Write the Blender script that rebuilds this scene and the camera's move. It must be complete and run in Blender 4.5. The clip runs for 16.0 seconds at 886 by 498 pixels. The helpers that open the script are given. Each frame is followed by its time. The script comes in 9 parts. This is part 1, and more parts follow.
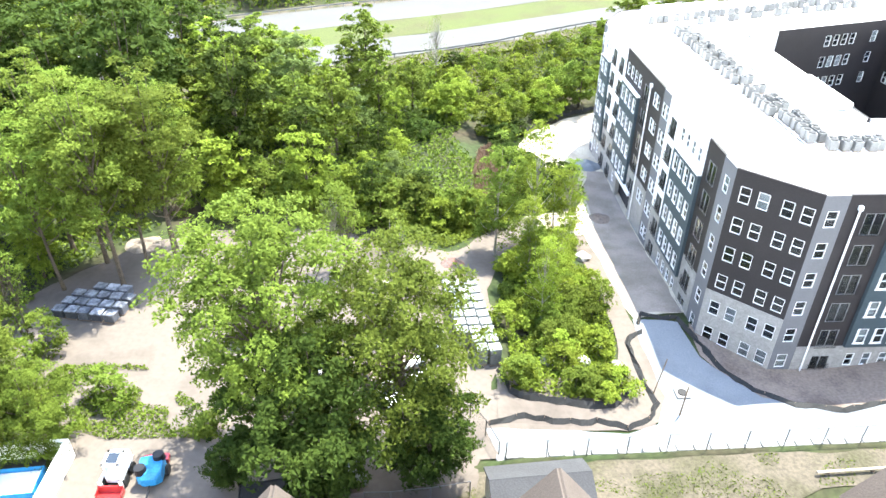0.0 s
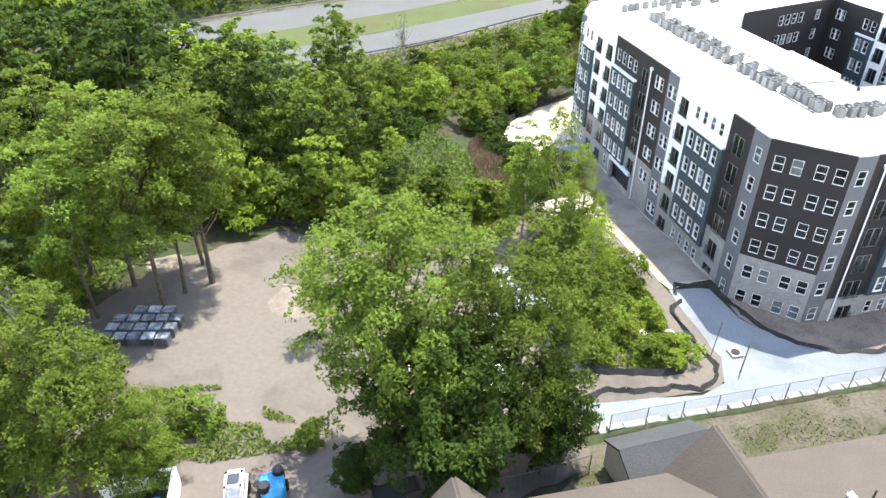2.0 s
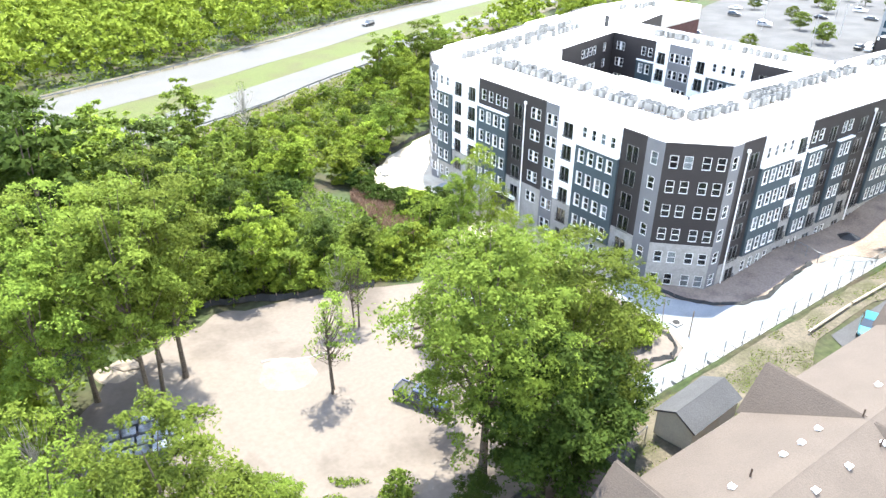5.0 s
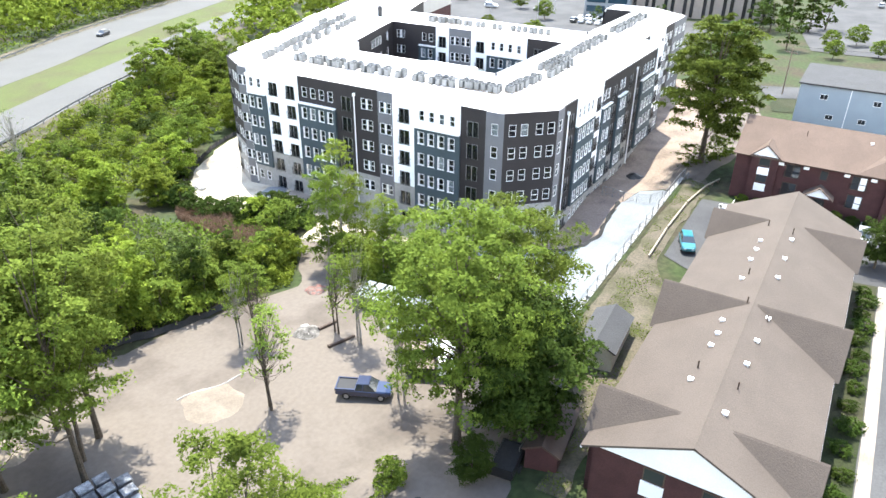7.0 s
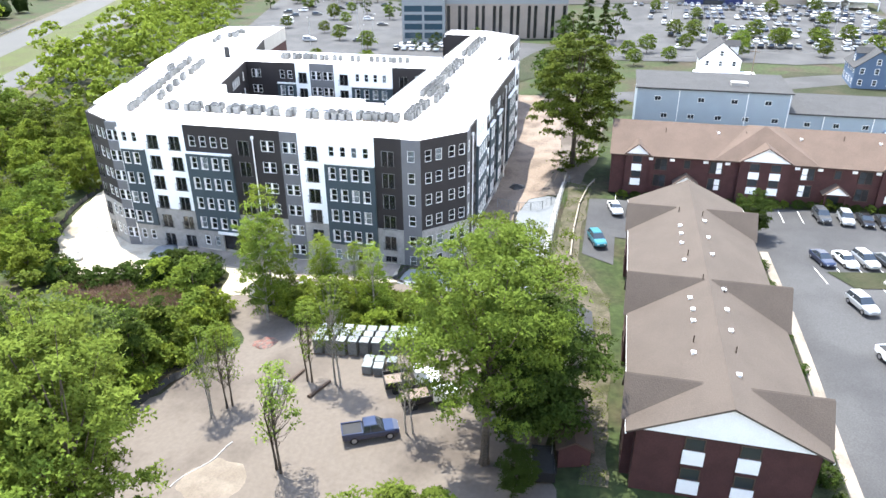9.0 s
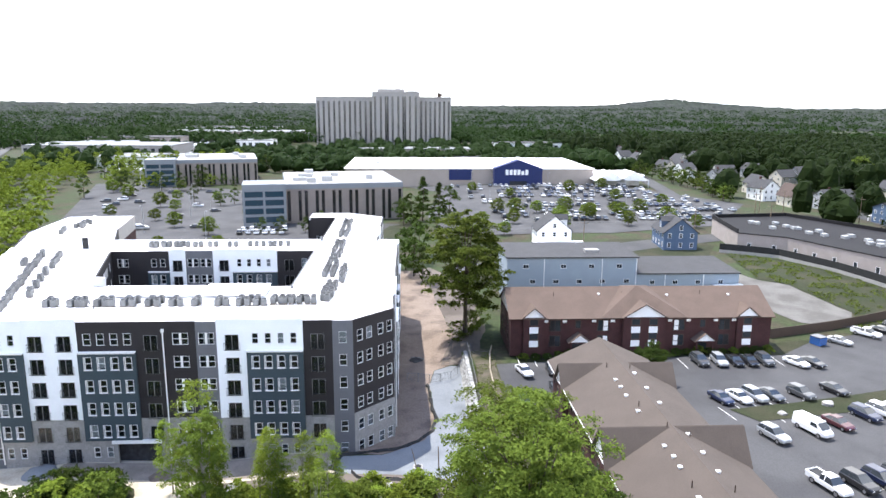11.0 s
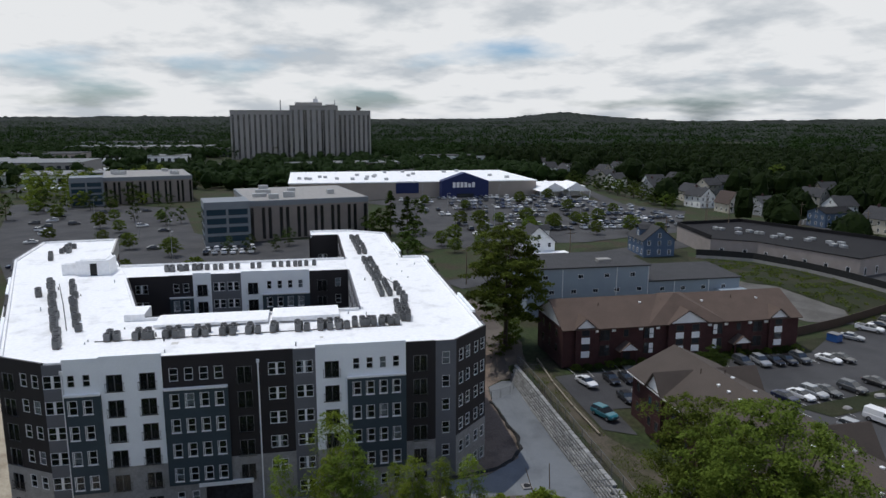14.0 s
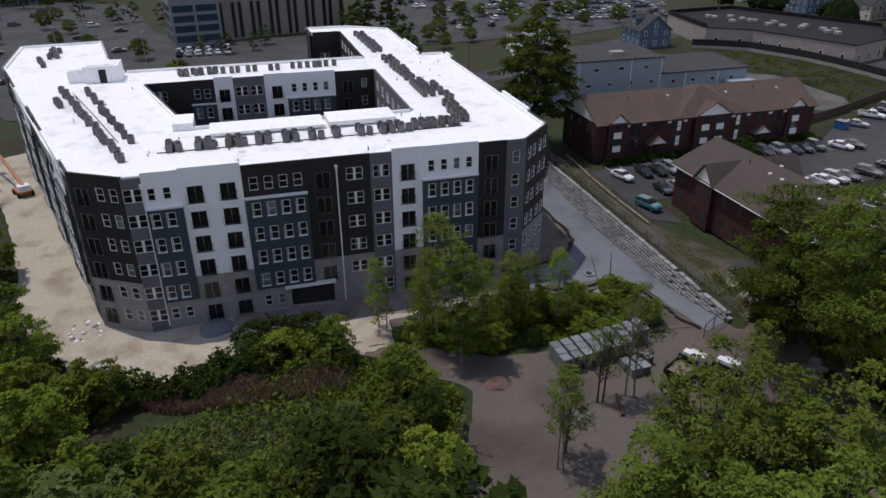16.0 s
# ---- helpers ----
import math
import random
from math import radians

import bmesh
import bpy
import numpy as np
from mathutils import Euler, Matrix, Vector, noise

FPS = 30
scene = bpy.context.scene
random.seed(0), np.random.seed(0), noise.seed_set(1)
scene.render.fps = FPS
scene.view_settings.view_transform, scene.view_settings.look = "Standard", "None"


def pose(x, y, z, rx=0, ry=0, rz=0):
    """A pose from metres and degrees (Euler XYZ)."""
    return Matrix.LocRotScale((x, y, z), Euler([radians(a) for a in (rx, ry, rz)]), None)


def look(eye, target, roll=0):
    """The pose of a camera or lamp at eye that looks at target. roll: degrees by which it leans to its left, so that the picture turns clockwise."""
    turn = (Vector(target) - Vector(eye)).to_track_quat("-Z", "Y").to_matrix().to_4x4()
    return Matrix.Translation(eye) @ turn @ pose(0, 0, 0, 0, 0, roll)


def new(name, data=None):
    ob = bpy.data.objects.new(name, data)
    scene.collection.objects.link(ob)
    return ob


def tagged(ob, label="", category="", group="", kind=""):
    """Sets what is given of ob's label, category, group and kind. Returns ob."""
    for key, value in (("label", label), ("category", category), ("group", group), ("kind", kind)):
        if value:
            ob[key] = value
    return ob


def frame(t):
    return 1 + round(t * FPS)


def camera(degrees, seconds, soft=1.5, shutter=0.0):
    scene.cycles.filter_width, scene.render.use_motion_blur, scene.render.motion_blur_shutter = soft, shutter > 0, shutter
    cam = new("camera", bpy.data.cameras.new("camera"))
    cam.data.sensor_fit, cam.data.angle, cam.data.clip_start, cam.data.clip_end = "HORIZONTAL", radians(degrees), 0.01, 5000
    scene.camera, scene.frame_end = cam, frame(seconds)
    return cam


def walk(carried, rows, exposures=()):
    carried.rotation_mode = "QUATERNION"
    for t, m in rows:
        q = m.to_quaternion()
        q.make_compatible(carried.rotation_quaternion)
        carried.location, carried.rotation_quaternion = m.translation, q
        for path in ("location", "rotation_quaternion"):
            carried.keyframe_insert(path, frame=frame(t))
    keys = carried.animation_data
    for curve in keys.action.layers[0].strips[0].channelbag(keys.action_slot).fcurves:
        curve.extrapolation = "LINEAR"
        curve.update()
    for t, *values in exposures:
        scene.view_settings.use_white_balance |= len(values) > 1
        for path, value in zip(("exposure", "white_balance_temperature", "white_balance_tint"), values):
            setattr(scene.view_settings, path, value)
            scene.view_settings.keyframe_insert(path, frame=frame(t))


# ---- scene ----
cam = camera(65.1, 16.0)
METRES, EYE, TILT, LEAN, TURN = 125.0, 45.5, 0.0, 0.0, -2.8
ROWS = [
    (0.0, 0.0, 0.0, 0.0, 0.22, -32.88, -0.34),
    (0.5, -0.0292, -0.0011, -0.0001, -2.46, -32.89, -0.32),
    (1.0, -0.0585, -0.0016, -0.0006, -4.81, -32.88, -0.32),
    (1.5, -0.0857, -0.0014, -0.0012, -6.79, -32.88, -0.3),
    (2.0, -0.1143, -0.0003, -0.0018, -9.1, -32.85, -0.26),
    (2.5, -0.1425, 0.0024, -0.0014, -11.89, -31.85, -0.26),
    (3.0, -0.1717, 0.0056, -0.0016, -14.91, -29.94, -0.25),
    (5.5, -0.3158, 0.0464, -0.0015, -37.55, -27.96, -0.38),
    (6.0, -0.3424, 0.062, -0.0011, -43.29, -28.11, -0.46),
    (6.5, -0.3672, 0.0806, -0.0005, -49.57, -28.25, -0.49),
    (7.0, -0.3894, 0.102, -0.0002, -55.62, -28.35, -0.47),
    (7.5, -0.4094, 0.1262, 0.0004, -61.05, -28.4, -0.55),
    (8.0, -0.426, 0.1527, 0.0007, -65.84, -28.41, -0.54),
    (10.5, -0.4691, 0.3062, 0.0045, -85.72, -16.76, -0.4),
    (11.0, -0.4724, 0.3398, 0.0029, -90.04, -11.65, -0.35),
    (11.5, -0.4723, 0.3736, 0.0022, -92.95, -11.27, -0.32),
    (12.0, -0.4686, 0.4079, 0.0023, -94.96, -11.15, -0.31),
    (12.5, -0.4627, 0.4411, 0.0024, -95.89, -11.0, -0.3),
    (13.0, -0.4565, 0.4739, 0.0023, -96.92, -10.84, -0.27),
    (13.5, -0.4503, 0.5067, 0.0024, -97.82, -10.7, -0.21),
    (14.0, -0.4439, 0.5389, 0.0022, -98.41, -10.56, -0.17),
    (14.5, -0.4385, 0.5705, 0.0009, -98.95, -12.17, -0.11),
    (15.0, -0.4329, 0.6011, 0.0008, -99.58, -16.6, -0.07),
    (15.5, -0.4271, 0.6314, 0.0021, -100.58, -21.57, -0.0),
    (16.0, -0.4205, 0.6638, 0.0039, -103.53, -27.03, 0.14),
]
EXPOSURES = [
    (0.0, 2.2, 6550, 4), (1.0, 2.2, 6550, 4), (1.5, 1.8, 6550, 4), (2.0, 1.45, 6550, 5), (3.0, 1.55, 6550, 5),
    (5.5, 2.15, 6550, 5), (7.0, 1.7, 6550, 5), (8.0, 1.42, 6500, 6), (10.5, 1.65, 6400, 9), (11.0, 0.96, 6350, 11),
    (11.5, 0.29, 6300, 12), (12.5, -0.78, 6250, 10), (13.5, -1.13, 6250, 9), (14.5, -1.25, 6300, 10), (15.0, -1.4, 6330, 13),
    (16.0, -1.15, 6400, 15),
]
walk(cam, [(t, pose(0, 0, EYE, TILT, LEAN, TURN) @ pose(METRES * x, METRES * y, METRES * z, 90 + pitch, roll, yaw)) for t, x, y, z, yaw, pitch, roll in ROWS], EXPOSURES)

# ---- sky and sun ----
SUN_ELEV, SUN_AZ = radians(69), radians(45)
world = bpy.data.worlds.new("sky")
scene.world = world
world.use_nodes = True
wn, wl = world.node_tree.nodes, world.node_tree.links
wn.clear()
sky = wn.new("ShaderNodeTexSky")
sky.sky_type, sky.sun_disc = "NISHITA", False
sky.sun_elevation, sky.sun_rotation, sky.altitude, sky.dust_density = SUN_ELEV, SUN_AZ, 50.0, 1.5
tc = wn.new("ShaderNodeTexCoord")
sep = wn.new("ShaderNodeSeparateXYZ")
wl.new(tc.outputs["Generated"], sep.inputs[0])
# cloud deck: the view direction laid onto a flat layer high above
zadd = wn.new("ShaderNodeMath")
zadd.operation = "ADD"
zadd.inputs[1].default_value = 0.20
zabs = wn.new("ShaderNodeMath")
zabs.operation = "MAXIMUM"
zabs.inputs[1].default_value = 0.0
wl.new(sep.outputs["Z"], zabs.inputs[0])
wl.new(zabs.outputs[0], zadd.inputs[0])
cdiv = wn.new("ShaderNodeVectorMath")
cdiv.operation = "DIVIDE"
comb = wn.new("ShaderNodeCombineXYZ")
for k in range(3):
    wl.new(zadd.outputs[0], comb.inputs[k])
wl.new(tc.outputs["Generated"], cdiv.inputs[0])
wl.new(comb.outputs[0], cdiv.inputs[1])
cn = wn.new("ShaderNodeTexNoise")
cn.inputs["Scale"].default_value, cn.inputs["Detail"].default_value, cn.inputs["Roughness"].default_value = 1.1, 8.0, 0.50
wl.new(cdiv.outputs[0], cn.inputs["Vector"])
cover = wn.new("ShaderNodeValToRGB")
cover.color_ramp.elements[0].position, cover.color_ramp.elements[1].position = 0.36, 0.50
# clouds close up towards the skyline and open overhead
zlean = wn.new("ShaderNodeMath")
zlean.operation = "MULTIPLY_ADD"
zlean.inputs[1].default_value, zlean.inputs[2].default_value = -0.24, 0.055
wl.new(zabs.outputs[0], zlean.inputs[0])
csum = wn.new("ShaderNodeMath")
csum.operation = "ADD"
wl.new(cn.outputs["Fac"], csum.inputs[0])
wl.new(zlean.outputs[0], csum.inputs[1])
wl.new(csum.outputs[0], cover.inputs[0])
cn2 = wn.new("ShaderNodeTexNoise")
cn2.inputs["Scale"].default_value, cn2.inputs["Detail"].default_value, cn2.inputs["Roughness"].default_value = 2.1, 8.0, 0.55
wl.new(cdiv.outputs[0], cn2.inputs["Vector"])
cloud = wn.new("ShaderNodeValToRGB")
cloud.color_ramp.elements[0].position, cloud.color_ramp.elements[1].position = 0.37, 0.54
cloud.color_ramp.elements[0].color, cloud.color_ramp.elements[1].color = (7.6, 8.0, 8.4, 1), (12.0, 11.9, 11.8, 1)
wl.new(cn2.outputs["Fac"], cloud.inputs[0])
wmix = wn.new("ShaderNodeMixRGB")
wl.new(cover.outputs[0], wmix.inputs[0])
gapc = wn.new("ShaderNodeMixRGB")
gapc.blend_type = "MULTIPLY"
gapc.inputs[0].default_value = 1.0
gapc.inputs[2].default_value = (1.15, 1.38, 1.70, 1)
wl.new(sky.outputs[0], gapc.inputs[1])
wl.new(gapc.outputs[0], wmix.inputs[1])
wl.new(cloud.outputs[0], wmix.inputs[2])
bg = wn.new("ShaderNodeBackground")
bg.inputs["Strength"].default_value = 0.15
wl.new(wmix.outputs[0], bg.inputs[0])
wout = wn.new("ShaderNodeOutputWorld")
wl.new(bg.outputs[0], wout.inputs[0])

sun = new("sun", bpy.data.lights.new("sun", "SUN"))
sun.data.energy, sun.data.angle, sun.data.color = 5.0, radians(0.53), (1.0, 0.95, 0.87)
sx, sy, sz = math.cos(SUN_ELEV) * math.sin(SUN_AZ), math.cos(SUN_ELEV) * math.cos(SUN_AZ), math.sin(SUN_ELEV)
sun.matrix_world = look((200 * sx, 200 * sy, 200 * sz), (0, 0, 0))


# ---- materials ----
def mat(name, col, rough=0.8, var=0.15, scale=1.0, fine=12.0, bump=0.0, metal=0.0, spec=0.3, col2=None, mid=0.5, rnd=0.0, island=0.0, spread=0.12):
    """A surface: base colour broken up by a coarse and a fine noise in metres, optional second colour in patches."""
    m = bpy.data.materials.new(name)
    m.use_nodes = True
    n, l = m.node_tree.nodes, m.node_tree.links
    b = n["Principled BSDF"]
    b.inputs["Roughness"].default_value, b.inputs["Metallic"].default_value = rough, metal
    b.inputs["Specular IOR Level"].default_value = spec
    geo = n.new("ShaderNodeNewGeometry")
    big = n.new("ShaderNodeTexNoise")
    big.inputs["Scale"].default_value, big.inputs["Detail"].default_value = scale, 5.0
    small = n.new("ShaderNodeTexNoise")
    small.inputs["Scale"].default_value, small.inputs["Detail"].default_value = fine, 3.0
    l.new(geo.outputs["Position"], big.inputs["Vector"])
    l.new(geo.outputs["Position"], small.inputs["Vector"])
    ramp = n.new("ShaderNodeValToRGB")
    ramp.color_ramp.elements[0].position, ramp.color_ramp.elements[1].position = mid - spread, mid + spread
    c2 = col2 or tuple(v * (1 - var) for v in col)
    ramp.color_ramp.elements[0].color, ramp.color_ramp.elements[1].color = (*c2, 1), (*col, 1)
    l.new(big.outputs["Fac"], ramp.inputs[0])
    mul = n.new("ShaderNodeMixRGB")
    mul.blend_type = "MULTIPLY"
    mul.inputs[0].default_value = 1.0
    r2 = n.new("ShaderNodeMapRange")
    r2.inputs["From Min"].default_value, r2.inputs["From Max"].default_value = 0.3, 0.7
    r2.inputs["To Min"].default_value, r2.inputs["To Max"].default_value = 1 - var, 1 + var
    l.new(small.outputs["Fac"], r2.inputs["Value"])
    l.new(ramp.outputs[0], mul.inputs[1])
    l.new(r2.outputs[0], mul.inputs[2])
    out = mul.outputs[0]
    for amount, kind in ((rnd, "object"), (island, "island")):
        if amount:
            src = n.new("ShaderNodeObjectInfo").outputs["Random"] if kind == "object" else geo.outputs["Random Per Island"]
            r3 = n.new("ShaderNodeMapRange")
            r3.inputs["To Min"].default_value, r3.inputs["To Max"].default_value = 1 - amount, 1 + amount
            l.new(src, r3.inputs["Value"])
            m3 = n.new("ShaderNodeMixRGB")
            m3.blend_type = "MULTIPLY"
            m3.inputs[0].default_value = 1.0
            l.new(out, m3.inputs[1])
            l.new(r3.outputs[0], m3.inputs[2])
            out = m3.outputs[0]
    l.new(out, b.inputs["Base Color"])
    if bump:
        bn = n.new("ShaderNodeBump")
        bn.inputs["Strength"].default_value, bn.inputs["Distance"].default_value = min(1.0, bump), 0.1
        l.new(small.outputs["Fac"], bn.inputs["Height"])
        l.new(bn.outputs[0], b.inputs["Normal"])
    return m


def leafmat(name, dark, light, hue=0.0):
    """Leaves: light goes partly through, every leaf and every tree has its own tone."""
    m = bpy.data.materials.new(name)
    m.use_nodes = True
    n, l = m.node_tree.nodes, m.node_tree.links
    b = n["Principled BSDF"]
    b.inputs["Roughness"].default_value, b.inputs["Specular IOR Level"].default_value = 0.72, 0.06
    geo = n.new("ShaderNodeNewGeometry")
    ramp = n.new("ShaderNodeValToRGB")
    ramp.color_ramp.elements[0].color, ramp.color_ramp.elements[1].color = (*dark, 1), (*light, 1)
    ns = n.new("ShaderNodeTexNoise")
    ns.inputs["Scale"].default_value, ns.inputs["Detail"].default_value = 0.45, 3.0
    l.new(geo.outputs["Position"], ns.inputs["Vector"])
    add = n.new("ShaderNodeMath")
    add.operation = "MULTIPLY_ADD"
    add.inputs[1].default_value, add.inputs[2].default_value = 0.20, 0.02
    l.new(geo.outputs["Random Per Island"], add.inputs[0])
    add2 = n.new("ShaderNodeMath")
    add2.operation = "MULTIPLY_ADD"
    add2.inputs[1].default_value = 0.82
    l.new(ns.outputs["Fac"], add2.inputs[0])
    l.new(add.outputs[0], add2.inputs[2])
    l.new(add2.outputs[0], ramp.inputs[0])
    hs = n.new("ShaderNodeHueSaturation")
    oi = n.new("ShaderNodeObjectInfo")
    rv = n.new("ShaderNodeMapRange")
    rv.inputs["To Min"].default_value, rv.inputs["To Max"].default_value = 0.78, 1.3
    l.new(oi.outputs["Random"], rv.inputs["Value"])
    rh = n.new("ShaderNodeMapRange")
    rh.inputs["To Min"].default_value, rh.inputs["To Max"].default_value = 0.492, 0.508
    l.new(oi.outputs["Random"], rh.inputs["Value"])
    l.new(rv.outputs[0], hs.inputs["Value"])
    l.new(rh.outputs[0], hs.inputs["Hue"])
    l.new(ramp.outputs[0], hs.inputs["Color"])
    l.new(hs.outputs[0], b.inputs["Base Color"])
    tr = n.new("ShaderNodeBsdfTranslucent")
    l.new(hs.outputs[0], tr.inputs["Color"])
    mx = n.new("ShaderNodeMixShader")
    mx.inputs[0].default_value = 0.26
    l.new(b.outputs[0], mx.inputs[1])
    l.new(tr.outputs[0], mx.inputs[2])
    l.new(mx.outputs[0], n["Material Output"].inputs["Surface"])
    return m


def glassmat(name, tint, rough=0.03):
    m = bpy.data.materials.new(name)
    m.use_nodes = True
    b = m.node_tree.nodes["Principled BSDF"]
    b.inputs["Base Color"].default_value = (*tint, 1)
    b.inputs["Roughness"].default_value, b.inputs["Transmission Weight"].default_value, b.inputs["IOR"].default_value = rough, 0.98, 1.45
    return m


def plainmat(name, col, rough=0.4, metal=0.0, spec=0.5, coat=0.0):
    m = bpy.data.materials.new(name)
    m.use_nodes = True
    b = m.node_tree.nodes["Principled BSDF"]
    b.inputs["Base Color"].default_value = (*col, 1)
    b.inputs["Roughness"].default_value, b.inputs["Metallic"].default_value = rough, metal
    b.inputs["Specular IOR Level"].default_value, b.inputs["Coat Weight"].default_value = spec, coat
    return m


GLASS = glassmat("window_glass", (0.45, 0.50, 0.53))
M_ROOF_WHITE = mat("white_roof_membrane", (0.88, 0.88, 0.88), 0.55, 0.05, 0.35, 2.2, 0.05, col2=(0.70, 0.70, 0.69), mid=0.36, spread=0.10)
M_WHITE = mat("white_panel_siding", (0.8632, 0.884, 0.9048), 0.6, 0.04, 0.4, 8.0)
M_DARK = mat("dark_brown_siding", (0.02805, 0.02486, 0.02678), 0.65, 0.12, 0.5, 9.0)
M_GRAY = mat("gray_siding", (0.14, 0.1424, 0.156), 0.65, 0.08, 0.5, 9.0)
M_NAVY = mat("slate_blue_siding", (0.046, 0.066, 0.080), 0.6, 0.10, 0.5, 9.0)
M_STUCCO = mat("pale_grey_stucco", (0.42, 0.40, 0.38), 0.85, 0.06, 0.5, 6.0)
M_STONE = mat("gray_block_veneer", (0.306, 0.2975, 0.289), 0.85, 0.16, 1.2, 6.0, 0.3)
M_TRIM = mat("white_trim", (0.80, 0.80, 0.80), 0.5, 0.04, 1.0, 10.0)
M_ALU = mat("dull_grey_frame", (0.26, 0.26, 0.27), 0.5, 0.08, 1.0, 10.0)
M_BLACK = mat("black_metal", (0.02, 0.02, 0.022), 0.45, 0.1, 1.0, 10.0, metal=0.3)
# the darkness of unlit rooms is put into this near-black colour
M_ROOM = mat("painted_dim_interior", (0.035, 0.035, 0.04), 0.9, 0.3, 0.4, 2.0)
M_FENCE = mat("dull_fence_steel", (0.17, 0.175, 0.18), 0.55, 0.12, 1.5, 10.0, metal=0.3)
M_GALV = mat("galvanised_steel", (0.42, 0.43, 0.44), 0.45, 0.12, 1.5, 10.0, metal=0.6)
M_AC = mat("grey_painted_steel", (0.147, 0.1505, 0.1505), 0.5, 0.14, 1.5, 9.0, rnd=0.2)
M_CONC = mat("concrete", (0.30, 0.29, 0.275), 0.9, 0.12, 0.5, 7.0, 0.2)
M_BRICKRED = mat("red_brick", (0.05738, 0.02423, 0.02359), 0.85, 0.2, 0.8, 12.0, 0.3)
M_TANROOF = mat("tan_asphalt_shingle", (0.078, 0.063, 0.053), 0.95, 0.10, 0.35, 9.0, 0.3)
M_REDROOF = mat("brown_red_shingle", (0.104, 0.075, 0.060), 0.95, 0.12, 0.4, 7.0, 0.3)
M_GREYROOF = mat("grey_shingle", (0.0495, 0.0495, 0.05175), 0.95, 0.12, 0.5, 8.0, 0.3)
M_DARKROOF = mat("black_membrane", (0.0085, 0.008, 0.0095), 0.9, 0.15, 0.2, 4.0)
M_BLUESIDING = mat("pale_blue_siding", (0.275, 0.325, 0.372), 0.6, 0.06, 0.5, 8.0)
M_BROWNTRIM = mat("dark_brown_trim", (0.06, 0.04, 0.03), 0.6, 0.1, 1.0, 8.0)
M_TIMBER = mat("weathered_timber", (0.20, 0.15, 0.11), 0.9, 0.2, 1.5, 9.0, 0.2)
M_BARK = mat("bark", (0.091, 0.0735, 0.056), 0.95, 0.25, 2.0, 8.0, 0.5)
M_BIRCH = mat("grey_bark", (0.27, 0.25, 0.22), 0.95, 0.25, 2.0, 8.0, 0.4)
LEAF_OAK = leafmat("maple_leaves", (0.022, 0.042, 0.005), (0.142, 0.184, 0.029))
LEAF_DARK = leafmat("dark_leaves", (0.010, 0.022, 0.004), (0.058, 0.086, 0.015))
LEAF_GREY = leafmat("grey_green_leaves", (0.0432, 0.0696, 0.0192), (0.15, 0.198, 0.0552))
LEAF_LIGHT = leafmat("light_leaves", (0.044, 0.078, 0.006), (0.215, 0.268, 0.036))
LEAF_TALL = leafmat("ash_leaves", (0.028, 0.054, 0.006), (0.172, 0.220, 0.036))
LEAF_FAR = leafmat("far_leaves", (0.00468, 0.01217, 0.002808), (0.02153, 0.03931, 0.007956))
LEAF_REED = leafmat("dead_reeds", (0.1365, 0.07875, 0.0525), (0.294, 0.21, 0.147))
M_FOREST = mat("forest_floor", (0.028, 0.0406, 0.0126), 1.0, 0.3, 0.12, 1.3, 0.5, col2=(0.0406, 0.0322, 0.0196), mid=0.45)
M_GRASS = mat("grass", (0.01831, 0.02331, 0.007908), 1.0, 0.3, 0.15, 5.0, 0.4, col2=(0.03496, 0.03204, 0.01664), mid=0.42)
M_MEADOW = mat("bright_mown_grass", (0.056, 0.068, 0.020), 1.0, 0.25, 0.12, 4.0, 0.4, col2=(0.052, 0.050, 0.022), mid=0.42)
# darker mottling: leaf litter and tree shade, both put into the dirt's colour
M_DIRT = mat("dry_dirt", (0.116, 0.098, 0.083), 1.0, 0.08, 0.12, 2.2, 0.12, col2=(0.074, 0.061, 0.051), mid=0.43, spread=0.09)
M_SOIL = mat("brown_soil", (0.1901, 0.1498, 0.1221), 1.0, 0.18, 0.25, 4.0, 0.4, col2=(0.1094, 0.08525, 0.06912), mid=0.45)
M_SAND = mat("pale_construction_dirt", (0.4125, 0.3687, 0.2937), 1.0, 0.14, 0.22, 4.0, 0.3, col2=(0.2313, 0.19, 0.14), mid=0.4)
M_GRAVEL = mat("pale_grey_gravel", (0.165, 0.178, 0.192), 1.0, 0.12, 0.25, 9.0, 0.4, col2=(0.118, 0.127, 0.139), mid=0.42)
M_STRAW = mat("dry_verge_grass", (0.0829, 0.07011, 0.05117), 1.0, 0.25, 0.3, 4.0, 0.4, col2=(0.03552, 0.03695, 0.01421), mid=0.46)
M_ASPHALT = mat("worn_asphalt", (0.06065, 0.06009, 0.06121), 0.9, 0.14, 0.12, 6.0, 0.1, col2=(0.04156, 0.041, 0.04268))
M_HIGHWAY = mat("pale_concrete_road", (0.07956, 0.07834, 0.07646), 0.9, 0.08, 0.1, 3.0, 0.1)
M_LINE = mat("road_paint", (0.65, 0.65, 0.62), 0.8, 0.2, 2.0, 12.0)
M_SILT = mat("black_silt_fabric", (0.022, 0.022, 0.022), 0.8, 0.2, 1.0, 6.0)


# ---- builders ----
def part(name, bm, material, parent, label=""):
    me = bpy.data.meshes.new(name)
    bm.to_mesh(me)
    bm.free()
    me.materials.append(material)
    ob = new(name, me)
    ob.parent = parent
    if label:
        ob["label"] = label
    return ob


def share(name, ob, parent, m):
    """Another object on the same mesh."""
    o = new(name, ob.data)
    o.parent, o.matrix_basis = parent, m
    return o


def thing(name, m, label, category, group="", kind=""):
    ob = new(name)
    ob.matrix_basis = m
    ob.empty_display_size = 0.2
    return tagged(ob, label, category, group, kind)


